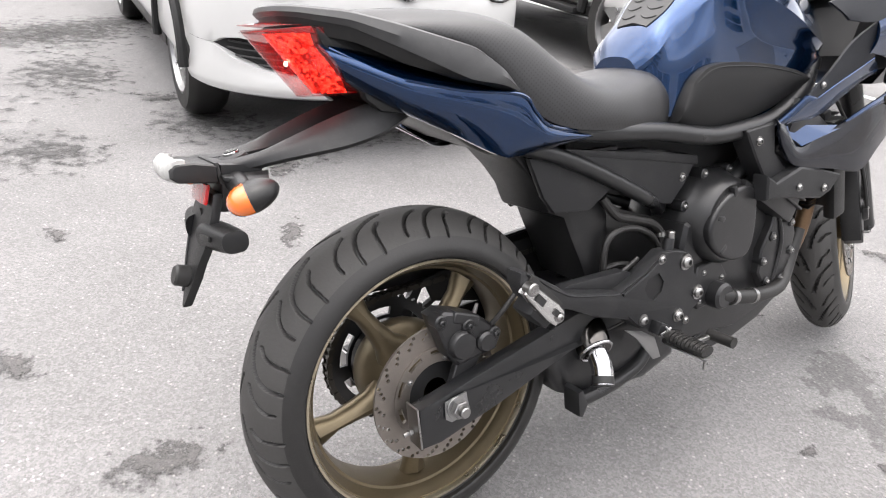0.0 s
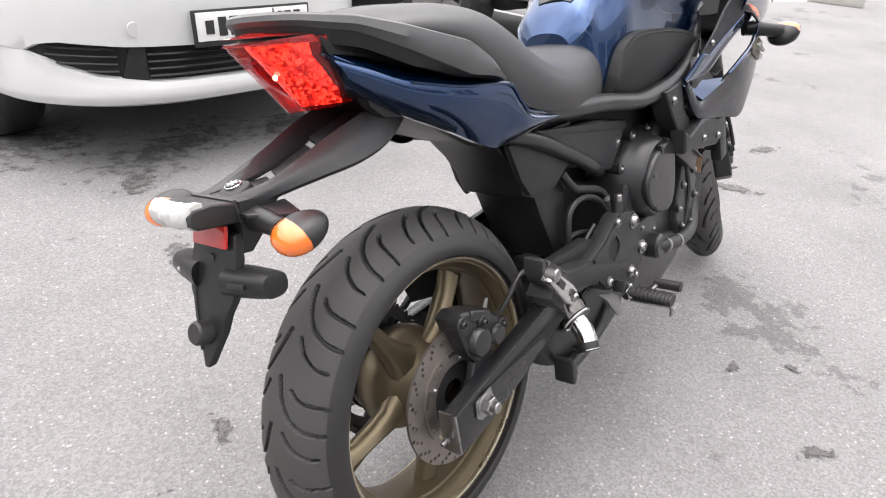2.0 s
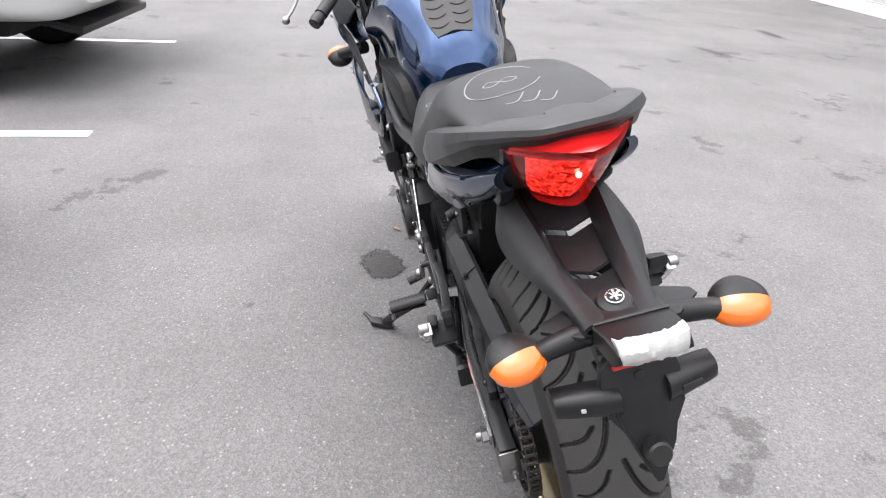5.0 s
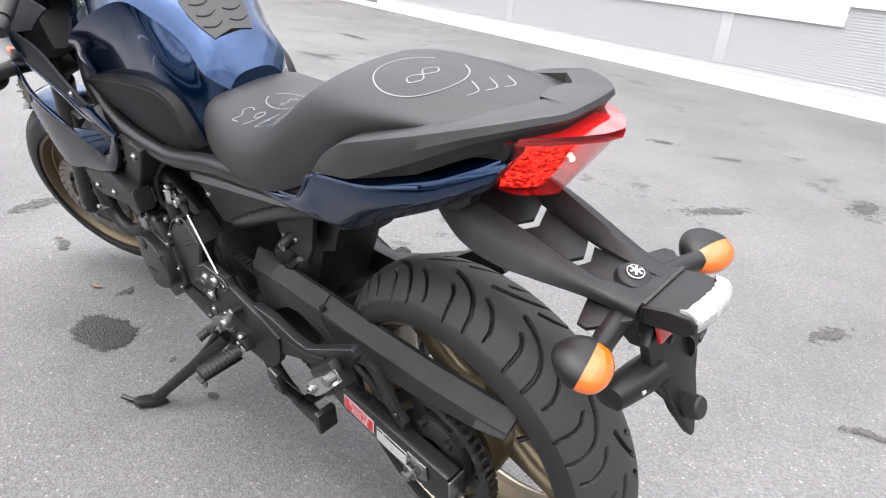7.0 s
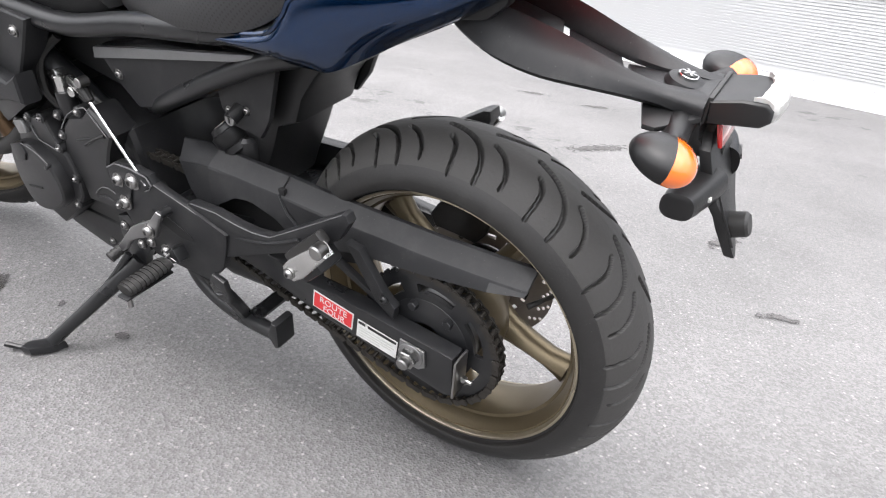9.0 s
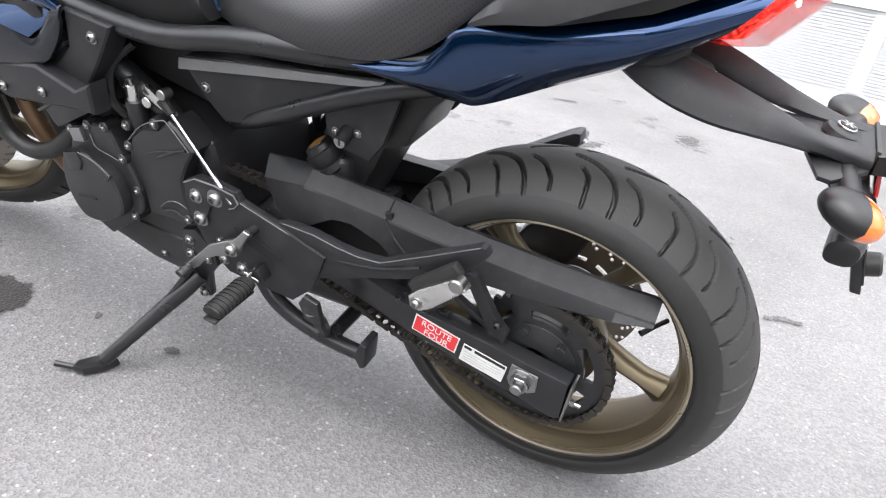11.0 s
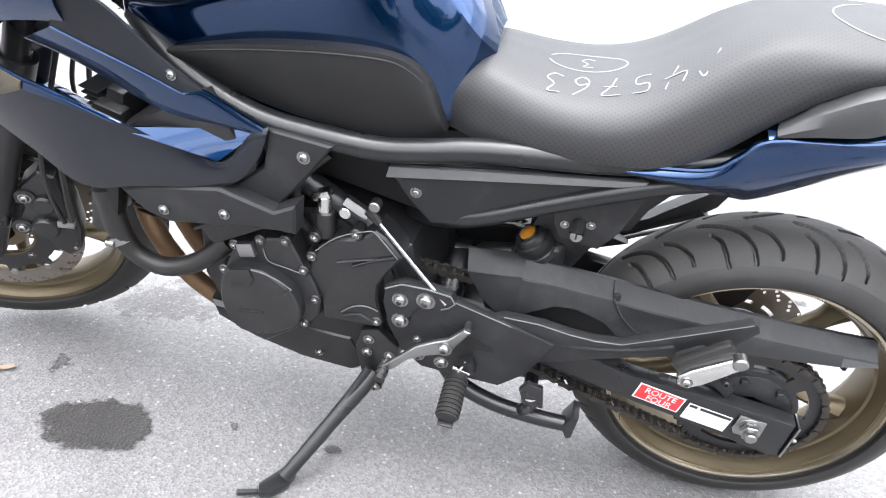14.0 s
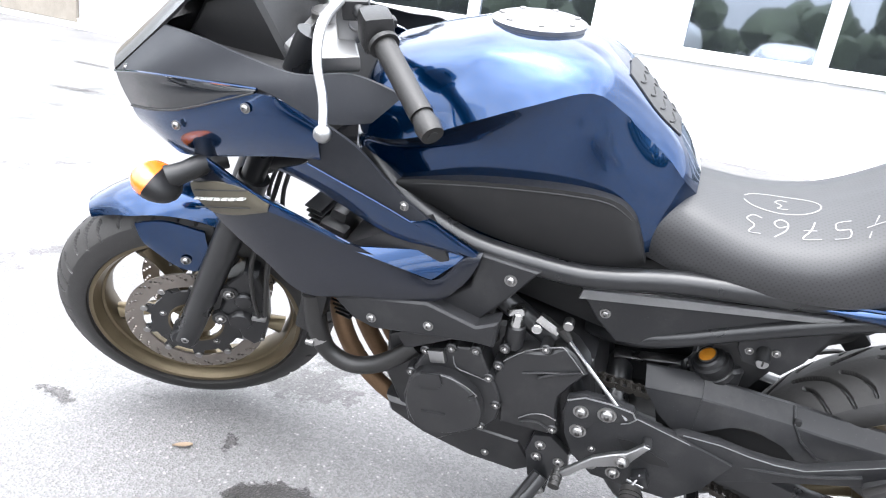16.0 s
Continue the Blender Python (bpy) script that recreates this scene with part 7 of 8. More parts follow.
        loops.append([q, m, p, c, p + n * w + Vector((0, 0, 0.002)), p + n * w - Vector((0, 0, 0.014)), q + n * 0.02])
    part("grab_rail", rings(bmesh.new(), loops), M_RAIL, bike, "charcoal pillion grab rail round the seat", sharp=30)
    skirt = []
    for i, (p, q) in enumerate(zip(a, b)):
        n = Vector((0.02, 0, 0)) - Vector((q.x, q.y, 0))
        n.normalize()
        low = Vector((0, 0, -0.020 * min(1.0, max(0.1, (0.06 - q.x) / 0.12))))
        skirt.append([q + n * 0.002, q + n * 0.010 + low, q + n * 0.026 + low, q + n * 0.022])
    part("rail_skirt", rings(bmesh.new(), skirt), M_PLASTIC, bike, "black underside of the grab rail")
    # body under the seat
    part("tail_body", slab([(0.30, 0.74), (0.16, 0.72), (0.10, 0.735), (-0.11, 0.84), (-0.16, 0.90), (-0.17, 0.925), (0.08, 0.875), (0.16, 0.81)], -0.085, 0.085, 0.01), M_PLASTIC, bike, "black tail body under the seat")
    # tail lamp: top edge runs back, lens face slopes down and forward
    rows = []
    for t in np.linspace(0, 1, 8):
        x = -0.246 + 0.076 * t
        z = 0.922 - 0.096 * t
        w = 0.086 - 0.047 * t ** 1.25
        rows.append([(x + (0.085 - 0.043 * t) * (abs(u) ** 1.7), u * w, z) for u in np.linspace(-1, 1, 13)] + [(x + 0.12 - 0.04 * t, u * w * 1.04, z + 0.002) for u in np.linspace(1, -1, 13)])
    lamp = part("tail_lamp", rings(bmesh.new(), rows), M_REDCLEAR, bike, "lit red tail lamp")
    top = [[(-0.25 + 0.13 * t + 0.085 * abs(u) ** 1.7, u * (0.078 + 0.012 * t), 0.925 + 0.014 * (1 - u * u) * (0.3 + t)) for u in np.linspace(-1, 1, 9)] for t in np.linspace(0, 1, 6)]
    bm = bmesh.new()
    rings(bm, [r + [(x, y, z - 0.01) for x, y, z in reversed(r)] for r in top])
    part("upper_lens", bm, M_RED, lamp)
    glow = bmesh.new()
    rows = []
    for t in np.linspace(0.05, 0.96, 7):
        x = -0.246 + 0.076 * t
        z = 0.922 - 0.096 * t
        w = 0.081 - 0.044 * t
        rows.append([(x + 0.028 + (0.085 - 0.043 * t) * (abs(u * w / (0.086 - 0.047 * t ** 1.25)) ** 1.7), u * w, z - 0.0008) for u in np.linspace(-1, 1, 9)])
    rings(glow, rows, False, False)
    part("glowing_reflector", glow, M_LIT, lamp)
    part("bulb", disc(0.0040, 0.005, (-0.184, -0.003, 0.874), "x", 12, 0.4), M_HOT, lamp)
    for s in (1, -1):
        part("lamp_cheek", slab([(-0.12, 0.905), (-0.06, 0.84), (0.0, 0.79), (-0.07, 0.80), (-0.095, 0.82)], 0.060, 0.082, 0.006, warp=lambda c, s=s: (c.x, s * c.y, c.z)), M_PLASTIC, lamp)


SKEW = -0.014


def rear_bracket():
    """The long black mudguard extension that carries lamps and plate holder."""
    # stations: x, outer y and z, ridge y and z, floor edge y and z
    st = [(-0.010, 0.066, 0.794, 0.060, 0.830, 0.042, 0.806), (-0.045, 0.080, 0.780, 0.060, 0.822, 0.041, 0.800), (-0.090, 0.094, 0.768, 0.057, 0.811, 0.038, 0.787),
          (-0.140, 0.094, 0.758, 0.052, 0.796, 0.034, 0.771), (-0.190, 0.081, 0.751, 0.047, 0.778, 0.030, 0.757), (-0.240, 0.064, 0.743, 0.044, 0.760, 0.026, 0.749), (-0.275, 0.053, 0.735, 0.043, 0.750, 0.022, 0.748), (-0.312, 0.048, 0.724, 0.042, 0.745, 0.020, 0.746)]
    lines = [crv([(q[0], q[i], q[i + 1]) for q in st], 5) for i in (1, 3, 5)]
    ext = None
    for s in (1, -1):
        loops = []
        for o, r, f in zip(*lines):
            shell = crv([o, o.lerp(r, 0.5) + Vector((0, 0.004, 0.004)), r], 3) + [r.lerp(f, 0.35) + Vector((0, 0, 0.002)), f]
            loop = shell + [q + Vector((0, -0.006 if i < 4 else 0, -0.006)) for i, q in reversed(list(enumerate(shell)))]
            loops.append([(q.x, s * q.y, q.z) for q in loop])
        w = part("rear_extension" if ext is None else "extension_wing", rings(bmesh.new(), loops), M_GREY, ext or bike, "matt black plastic rear mudguard extension", sharp=40)
        ext = ext or w
    fz = lambda x: float(np.interp(x, [q[0] for q in reversed(st)], [q[6] for q in reversed(st)]))
    fw = lambda x: float(np.interp(x, [q[0] for q in reversed(st)], [q[5] for q in reversed(st)])) + 0.004
    for x0, x1, drop in ((-0.01, -0.114, 0.0), (-0.122, -0.193, 0.006), (-0.203, -0.308, 0.012)):
        v = 0.016
        own = slab([(x0, -fw(x0)), (x1, -fw(x1)), (x1 - v, 0), (x1, fw(x1)), (x0, fw(x0)), (x0 - v if x0 < -0.1 else x0, 0)], -0.006, 0, 0.0015, axis="z", warp=lambda c: (c.x, c.y, c.z + fz(c.x) - drop * (1.0 if x0 > -0.2 else max(0.0, 1 - (x0 - c.x) / 0.05))))
        part("extension_floor", own, M_GREY, ext)
    part("extension_hump", lathe([(0.024, -0.004), (0.021, 0.003), (0.016, 0.0055), (0, 0.006)], 28, axis="z"), M_GREY, ext, pos=pose(-0.279, -0.002, 0.7465, 0, -14, 0))
    b = part("badge", disc(0.0118, 0.004, (0, 0, 0), "z", 28, 0.2), M_POLISH, bike, "small round silver badge", pos=pose(-0.280, -0.002, 0.7535, 0, -14, 0))
    part("badge_ring", disc(0.0098, 0.002, (0, 0, 0.002), "z", 28, 0.2), M_GREY, b)
    for k in range(3):
        part("badge_stripe", box((0.017, 0.0028, 0.002), (0, 0, 0.0028), (0, 0, 60 * k), bevel=0), M_POLISH, b)
    # plate lamp behind a dark seam
    h = part("plate_lamp", slab([(-0.314, 0.749), (-0.345, 0.757), (-0.370, 0.757), (-0.377, 0.748), (-0.377, 0.734), (-0.368, 0.727), (-0.315, 0.7205)], -0.048, 0.048, 0.005, 3, warp=lambda c: (c.x, c.y * (1 + 1.6 * (c.x + 0.314) * max(0.0, min(1.0, (c.z - 0.72) / 0.03))) + SKEW * 0.5, c.z - 0.10 * abs(c.y) * max(0.0, (c.z - 0.735) / 0.02))), M_PLASTIC, bike, "black number plate lamp with a taped white lens")
    rng = random.Random(4)
    loops = []
    for y in np.linspace(-0.042, 0.040, 23):
        edge = abs(y) > 0.039
        loops.append([(x + rng.uniform(-0.0012, 0.0012) + 0.006 * (abs(y) / 0.042) ** 3 + (0.004 if edge else 0), y + SKEW * 0.5, z + rng.uniform(-0.0014, 0.0014)) for x, z in ((-0.364, 0.7575), (-0.372, 0.7590), (-0.379, 0.7565), (-0.3835, 0.750), (-0.3845, 0.742), (-0.3815, 0.733), (-0.374, 0.7275), (-0.366, 0.731))])
    part("lamp_lens", rings(bmesh.new(), loops), M_WHITE, h, "white lens wrapped in crumpled tape", sharp=35)
    part("lamp_seam", box((0.005, 0.092, 0.030), (-0.313, SKEW * 0.5, 0.7345), (0, -8, 0), bevel=0.001), M_INK, h)
    part("neck", slab([(-0.245, 0.742), (-0.311, 0.747), (-0.313, 0.700), (-0.330, 0.680), (-0.300, 0.676), (-0.262, 0.712)], -0.047, 0.047, 0.008, warp=lambda c: (c.x, c.y * (1 - 2.2 * max(0.0, 0.725 - c.z)) + SKEW * 0.5, c.z)), M_PLASTIC, h)
    part("reflector", box((0.006, 0.072, 0.030), (-0.331, SKEW * 0.6, 0.705), (0, 14, 0), bevel=0.003), M_RED, h, "red reflector")
    # plate holder: a tapering tongue with two stadium-shaped arms and a rubber stop
    lean = lambda z: -0.317 - 0.34 * (0.70 - z)
    tongue = [(0.028, 0.705), (-0.040, 0.705), (-0.050, 0.675), (-0.050, 0.632), (-0.036, 0.607), (-0.030, 0.585), (-0.006, 0.540), (0.002, 0.540), (0.022, 0.585), (0.026, 0.602), (0.046, 0.630), (0.050, 0.665), (0.046, 0.69)]
    pl = part("plate_bracket", slab(tongue, -0.008, 0.006, 0.003, axis="x", warp=lambda c: (c.x + lean(c.z), c.y + SKEW * 0.5, c.z)), M_PLASTIC, bike, "black plastic number plate bracket")
    for s in (1, -1):
        y0, y1 = s * 0.030 + SKEW * 0.5, s * 0.104 + SKEW * 0.2
        loops = []
        for k, (f, g) in enumerate(((0.0, 1.0), (0.3, 1.0), (0.8, 0.9), (0.97, 0.82), (1.0, 0.62))):
            y = y0 + (y1 - y0) * f
            xc = -0.330 + 0.014 * f
            loops.append([(xc + 0.022 * g * math.copysign(abs(math.cos(a)) ** 0.7, math.cos(a)), y, 0.648 + 0.019 * g * math.copysign(abs(math.sin(a)) ** 0.8, math.sin(a))) for a in np.linspace(0, 6.2832, 20, endpoint=False)])
        lug = part("plate_lug", rings(bmesh.new(), loops), M_PLASTIC, pl)
        if s < 0:
            part("plate_slot", box((0.004, 0.028, 0.007), (-0.3465, -0.066, 0.651), (0, 10, 10), bevel=0.001), M_INK, lug)
    # pale box stands for the bright ground seen through a hole
    part("lug_hole", box((0.004, 0.006, 0.005), (-0.3428, 0.068, 0.650), (0, 10, -8), bevel=0.001), M_LETTER, pl)
    part("plate_knob", lathe([(0, -0.015), (0.013, -0.015), (0.0155, -0.012), (0.0165, 0.011), (0, 0.011)], 20, axis="x"), M_RUBBER, pl, pos=pose(-0.370, -0.008, 0.586, 0, 18, 0))
    part("plate_hole", disc(0.006, 0.003, (lean(0.675) - 0.0085, -0.006, 0.675), "x", 14, 0.1), M_INK, pl)
    part("plate_rib", tube([(lean(0.66) - 0.0085, 0.036, 0.66), (lean(0.61) - 0.0085, 0.022, 0.61), (lean(0.56) - 0.0085, 0.002, 0.56)], 0.002, 6, 0), M_PLASTIC, pl)

    def blinker(s):
        k0 = SKEW * 0.6
        root = part("rear_indicator", tube([(-0.290, s * 0.036 + k0, 0.719), (-0.292, s * 0.066 + k0, 0.718), (-0.298, s * 0.100 + k0, 0.716), (-0.302, s * 0.114 + k0, 0.715)], [0.0165, 0.0155, 0.0135, 0.015], 16), M_PLASTIC, bike, "rear turn indicator with amber lens")
        part("stalk_fin", slab([(-0.245, s * 0.048), (-0.262, s * 0.098), (-0.276, s * 0.100), (-0.312, s * 0.060), (-0.312, s * 0.044)], 0.731, 0.737, 0.002, axis="z", warp=lambda c: (c.x, c.y + k0, c.z - 0.10 * abs(c.y))), M_PLASTIC, root)
        body, lens = bmesh.new(), bmesh.new()
        for bm, sx in ((body, 1), (lens, -1)):
            loops = []
            for t in np.linspace(0, 1, 13):
                yy = -0.038 + 0.076 * t
                k = math.sqrt(max(0.0, 1 - (2 * t - 1) ** 2)) ** 0.9
                loops.append([(sx * (0.040 * (0.6 + 0.4 * k) if sx > 0 else 0.031) * k * math.sin(a) ** (1.0 if sx > 0 else 0.85), yy, 0.0205 * k * math.cos(a)) for a in np.linspace(0.0, math.pi, 14)])
            rings(bm, loops, True, True)
            bmesh.ops.remove_doubles(bm, verts=bm.verts, dist=1e-5)
        m = pose(-0.303, s * 0.139 + k0, 0.7145, 0, -20, s * 16)
        part("indicator_shell", body, M_PLASTIC, root, pos=m)
        part("indicator_lens", lens, M_ORANGE, root, "amber lens", pos=m)
    both(blinker)


def rear_caliper():
    body = [(-0.022, 0.466), (0.000, 0.474), (0.040, 0.462), (0.073, 0.448), (0.100, 0.425), (0.115, 0.400), (0.105, 0.378), (0.060, 0.374), (0.024, 0.368), (0.004, 0.392), (-0.010, 0.430)]
    c = part("rear_brake_caliper", slab(body, -0.130, -0.078, 0.012, 3), M_ENGINE, bike, "black rear brake caliper")
    part("caliper_bracket", slab([(0.045, 0.392), (0.085, 0.385), (0.060, 0.345), (0.030, 0.300), (-0.008, 0.282), (-0.014, 0.308), (0.012, 0.335), (0.026, 0.372)], -0.120, -0.104, 0.005, 3), M_ENGINE, c)
    part("piston_housing", lathe([(0.026, -0.120), (0.026, -0.136), (0.022, -0.142), (0.012, -0.144), (0, -0.144)], 28, (0.028, 0, 0.410)), M_ENGINE, c)
    part("piston_housing", lathe([(0.019, -0.120), (0.019, -0.135), (0.015, -0.140), (0, -0.141)], 24, (0.078, 0, 0.402)), M_ENGINE, c)
    part("caliper_bridge", box((0.055, 0.030, 0.020), (0.040, -0.118, 0.452), (0, 20, 0), bevel=0.006, seg=3), M_ENGINE, c)
    for x, z in ((-0.012, 0.460), (0.043, 0.440), (0.098, 0.412)):
        part("caliper_lug", disc(0.0125, 0.03, (x, -0.120, z), "y", 16, 0.2), M_ENGINE, c)
        part("caliper_bolt", bolt((x, -0.135, z), 0.007, side=-1), M_METAL, c)
    part("bleed_nipple", tube([(0.060, -0.125, 0.458), (0.064, -0.128, 0.474)], [0.0045, 0.003], 8, 0), M_STEEL, c)
    part("brake_hose", tube([(0.095, -0.12, 0.420), (0.115, -0.135, 0.452), (0.15, -0.14, 0.485), (0.20, -0.135, 0.470), (0.30, -0.125, 0.43), (0.40, -0.12, 0.44), (0.47, -0.12, 0.47)], 0.0048, 8), M_RUBBER, c)


tank()
seat()
tail()
rear_bracket()
rear_caliper()


# ---------------------------------------------------------------- motorcycle: front end
def fairing():
    def one(s):
        P = lambda top, low, mt, name, label, bulge=0.01, thick=0.006: part(name, patch(top, low, bulge, thick=thick, side=s), mt, bike, label)
        # one edge line serves the charcoal panel above and the blue ones below it
        edge = [(1.490, 0.150, 0.893), (1.40, 0.194, 0.917), (1.30, 0.222, 0.932), (1.150, 0.247, 0.947)]
        brow = [(1.455, 0.165, 0.842), (1.37, 0.205, 0.862), (1.29, 0.228, 0.887), (1.155, 0.248, 0.9405)]
        P([(1.375, 0.150, 0.985), (1.27, 0.203, 0.992), (1.18, 0.224, 0.982), (1.096, 0.230, 0.972), (1.02, 0.205, 0.977), (0.948, 0.188, 0.953)], edge + [(1.052, 0.240, 0.912), (0.985, 0.215, 0.915)], M_SLATE, "screen_panel", "charcoal panel beside the windscreen and tank", 0.003)
        P(edge, brow, M_NOSE, "nose_panel", "dark glossy headlamp glass of the nose", 0.003)
        part("nose_seam", tube([(x, s * (y + 0.001), z) for x, y, z in brow], 0.0018, 6), M_INK, bike, "dark seam under the headlamp glass")
        P(brow + [(1.052, 0.240, 0.912)], [(1.412, 0.150, 0.785), (1.34, 0.195, 0.788), (1.25, 0.215, 0.808), (1.14, 0.228, 0.836), (1.062, 0.226, 0.845)], M_BLUE, "upper_side_panel", "glossy dark blue upper side panel", 0.010)
        part("panel_seam", tube([(x, s * (y + 0.001), z) for x, y, z in edge], 0.0022, 6), M_BLUE, bike, "blue edge along the charcoal panel")
        P([(1.052, 0.239, 0.911), (1.007, 0.216, 0.871), (0.951, 0.203, 0.810), (0.897, 0.194, 0.766)], [(1.086, 0.226, 0.836), (1.037, 0.216, 0.812), (0.978, 0.206, 0.785), (0.925, 0.198, 0.759)], M_SLATE, "strut_panel", "charcoal strut panel with a screw", 0.002)
        part("panel_screw", bolt((0.935, s * 0.201, 0.785), 0.007, side=s), M_STEEL, bike, "steel panel screw")
        P([(1.086, 0.225, 0.835), (1.037, 0.215, 0.811), (0.978, 0.205, 0.784), (0.925, 0.197, 0.758), (0.836, 0.185, 0.709)], [(1.150, 0.208, 0.804), (1.091, 0.203, 0.784), (1.041, 0.195, 0.757), (0.955, 0.187, 0.717), (0.836, 0.180, 0.706)], M_BLUE, "strut_band", "dark blue band under the strut panel", 0.002)
        part("band_edge", tube([(1.086, s * 0.226, 0.835), (1.037, s * 0.2165, 0.811), (0.978, s * 0.2065, 0.784), (0.925, s * 0.1985, 0.758)], 0.0022, 6), M_BLUE, bike, "blue edge of the strut")
        P([(0.925, 0.1985, 0.7585), (0.897, 0.1945, 0.766), (0.849, 0.188, 0.738), (0.812, 0.183, 0.717)], [(0.920, 0.1975, 0.755), (0.895, 0.194, 0.742), (0.860, 0.190, 0.722), (0.814, 0.183, 0.706)], M_BLUE, "strut_tip", "blue tip of the strut", 0.002)
        # lower fairing wing with a bright scoop let into its upper rear corner
        # wing panel in the darkened copy of the blue, for what it reflects
        P([(1.296, 0.205, 0.801), (1.187, 0.222, 0.758), (1.104, 0.224, 0.734), (1.021, 0.213, 0.700), (0.948, 0.203, 0.676), (0.880, 0.195, 0.657), (0.836, 0.186, 0.705), (0.806, 0.182, 0.722)], [(1.325, 0.200, 0.732), (1.262, 0.212, 0.680), (1.178, 0.221, 0.630), (1.105, 0.220, 0.582), (1.006, 0.210, 0.597), (0.881, 0.196, 0.615), (0.835, 0.190, 0.654), (0.812, 0.187, 0.695)], M_SATIN, "lower_side_panel", "lower fairing panel, blue with its dark reflection painted in", 0.005)
        P([(1.295, 0.2075, 0.802), (1.24, 0.2185, 0.783), (1.187, 0.2250, 0.760), (1.104, 0.2270, 0.736), (1.03, 0.2165, 0.704)], [(1.292, 0.2095, 0.793), (1.246, 0.2205, 0.769), (1.184, 0.2275, 0.741), (1.099, 0.2285, 0.724), (1.028, 0.2172, 0.700)], M_BLUE, "edge_stripe", "blue stripe along the wing edge", 0.001, 0.004)
        part("wing_edge", tube([(1.296, s * 0.206, 0.802), (1.187, s * 0.2235, 0.759), (1.104, s * 0.2255, 0.735), (1.021, s * 0.2145, 0.701)], 0.0026, 8), M_BLUE, bike, "blue upper edge of the fairing wing")
        P([(1.030, 0.212, 0.693), (0.928, 0.188, 0.700), (0.826, 0.166, 0.707)], [(1.030, 0.214, 0.692), (0.957, 0.208, 0.677), (0.883, 0.200, 0.660)], M_BLUE, "side_scoop", "blue scoop in the fairing panel", 0.0, 0.004)
        # gold band with the lettering bar
        P([(1.322, 0.2065, 0.742), (1.267, 0.2195, 0.760), (1.212, 0.2272, 0.766), (1.156, 0.2300, 0.748)], [(1.316, 0.2070, 0.716), (1.275, 0.2175, 0.702), (1.222, 0.2265, 0.712), (1.160, 0.2300, 0.734)], M_BAND, "side_band", "dark gold band with pale lettering", 0.002, 0.005)
        for k in range(7):
            a, b = Vector((1.306, s * 0.2165, 0.7205)), Vector((1.194, s * 0.2345, 0.7525))
            bow = Vector((0, s * 0.0035 * (1 - ((k - 3) / 3.5) ** 2), 0))
            part("lettering_bar", tube([a.lerp(b, k / 7) + bow, a.lerp(b, (k + 0.72) / 7) + bow], 0.0058, 6, 0, flat=0.35), M_LETTER, bike, "pale bar of lettering on the band")
        for z in (0.016, -0.016):
            part("band_line", tube([(1.312, s * 0.2125, 0.716 + z), (1.255, s * 0.2270, 0.735 + z), (1.190, s * 0.2335, 0.752 + z)], 0.0012, 6, 4), M_INK, bike, "thin dark line along the band")
        # black brackets that hold the fairing to the engine
        b = part("fairing_bracket", slab([(1.06, 0.578), (0.97, 0.60), (0.886, 0.615), (0.80, 0.592), (0.762, 0.612), (0.766, 0.556), (0.80, 0.556), (0.983, 0.530), (1.02, 0.541)], 0.165, 0.205, 0.01, 3, warp=lambda c: (c.x, s * c.y, c.z)), M_GREY, bike, "black plastic fairing bracket")
        for x, z in ((0.984, 0.556), (0.880, 0.571)):
            part("bracket_screw", bolt((x, s * 0.206, z), 0.008, side=s), M_STEEL, b)
        c = part("frame_cover", slab([(0.811, 0.716), (0.712, 0.706), (0.755, 0.645), (0.80, 0.587), (0.875, 0.606), (0.823, 0.652)], 0.13, 0.178, 0.008, 3, warp=lambda c: (c.x, s * c.y, c.z)), M_GREY, bike, "black plastic frame cover")
        part("cover_screw", bolt((0.757, s * 0.178, 0.681), 0.009, side=s), M_STEEL, c)
        for x, y, z in ((1.455, 0.160, 0.905), (1.169, 0.252, 0.916), (1.312, 0.232, 0.856)):
            part("panel_screw", bolt((x, s * y, z), 0.007, side=s), M_STEEL, bike, "steel panel screw")
        # front indicator
        st = part("front_indicator", tube([(1.268, s * 0.176, 0.788), (1.290, s * 0.203, 0.783), (1.308, s * 0.232, 0.776), (1.328, s * 0.252, 0.769)], [0.020, 0.019, 0.018, 0.021], 14), M_PLASTIC, bike, "front turn indicator with amber lens")
        body, lens = bmesh.new(), bmesh.new()
        for bm, sx in ((body, -1), (lens, 1)):
            loops = []
            for t in np.linspace(0, 1, 11):
                k = math.sqrt(max(0.0, 1 - (2 * t - 1) ** 2)) ** 0.9
                loops.append([(sx * (0.046 if sx < 0 else 0.036) * k * math.sin(a), -0.043 + 0.086 * t, 0.026 * k * math.cos(a)) for a in np.linspace(0, math.pi, 12)])
            rings(bm, loops, True, True)
            bmesh.ops.remove_doubles(bm, verts=bm.verts, dist=1e-5)
        m = pose(1.347, s * 0.260, 0.764, 0, -34, s * 10)
        part("indicator_shell", body, M_PLASTIC, st, pos=m)
        part("indicator_lens", lens, M_ORANGE, st, "amber lens", pos=m)
    both(one)
    # nose: headlamp and screen closing the front
    nose = bmesh.new()
    loops = []
    for z, x, w in ((0.765, 1.42, 0.13), (0.80, 1.465, 0.155), (0.845, 1.505, 0.165), (0.89, 1.53, 0.150), (0.93, 1.50, 0.15), (0.96, 1.46, 0.15)):
        loops.append([(x - 0.07 * abs(u) ** 2.2, u * w, z) for u in np.linspace(-1, 1, 13)] + [(1.30, u * w, z) for u in np.linspace(1, -1, 13)])
    rings(nose, loops)
    part("headlamp", nose, M_NOSE, bike, "wide headlamp in the nose fairing")
    rows = []
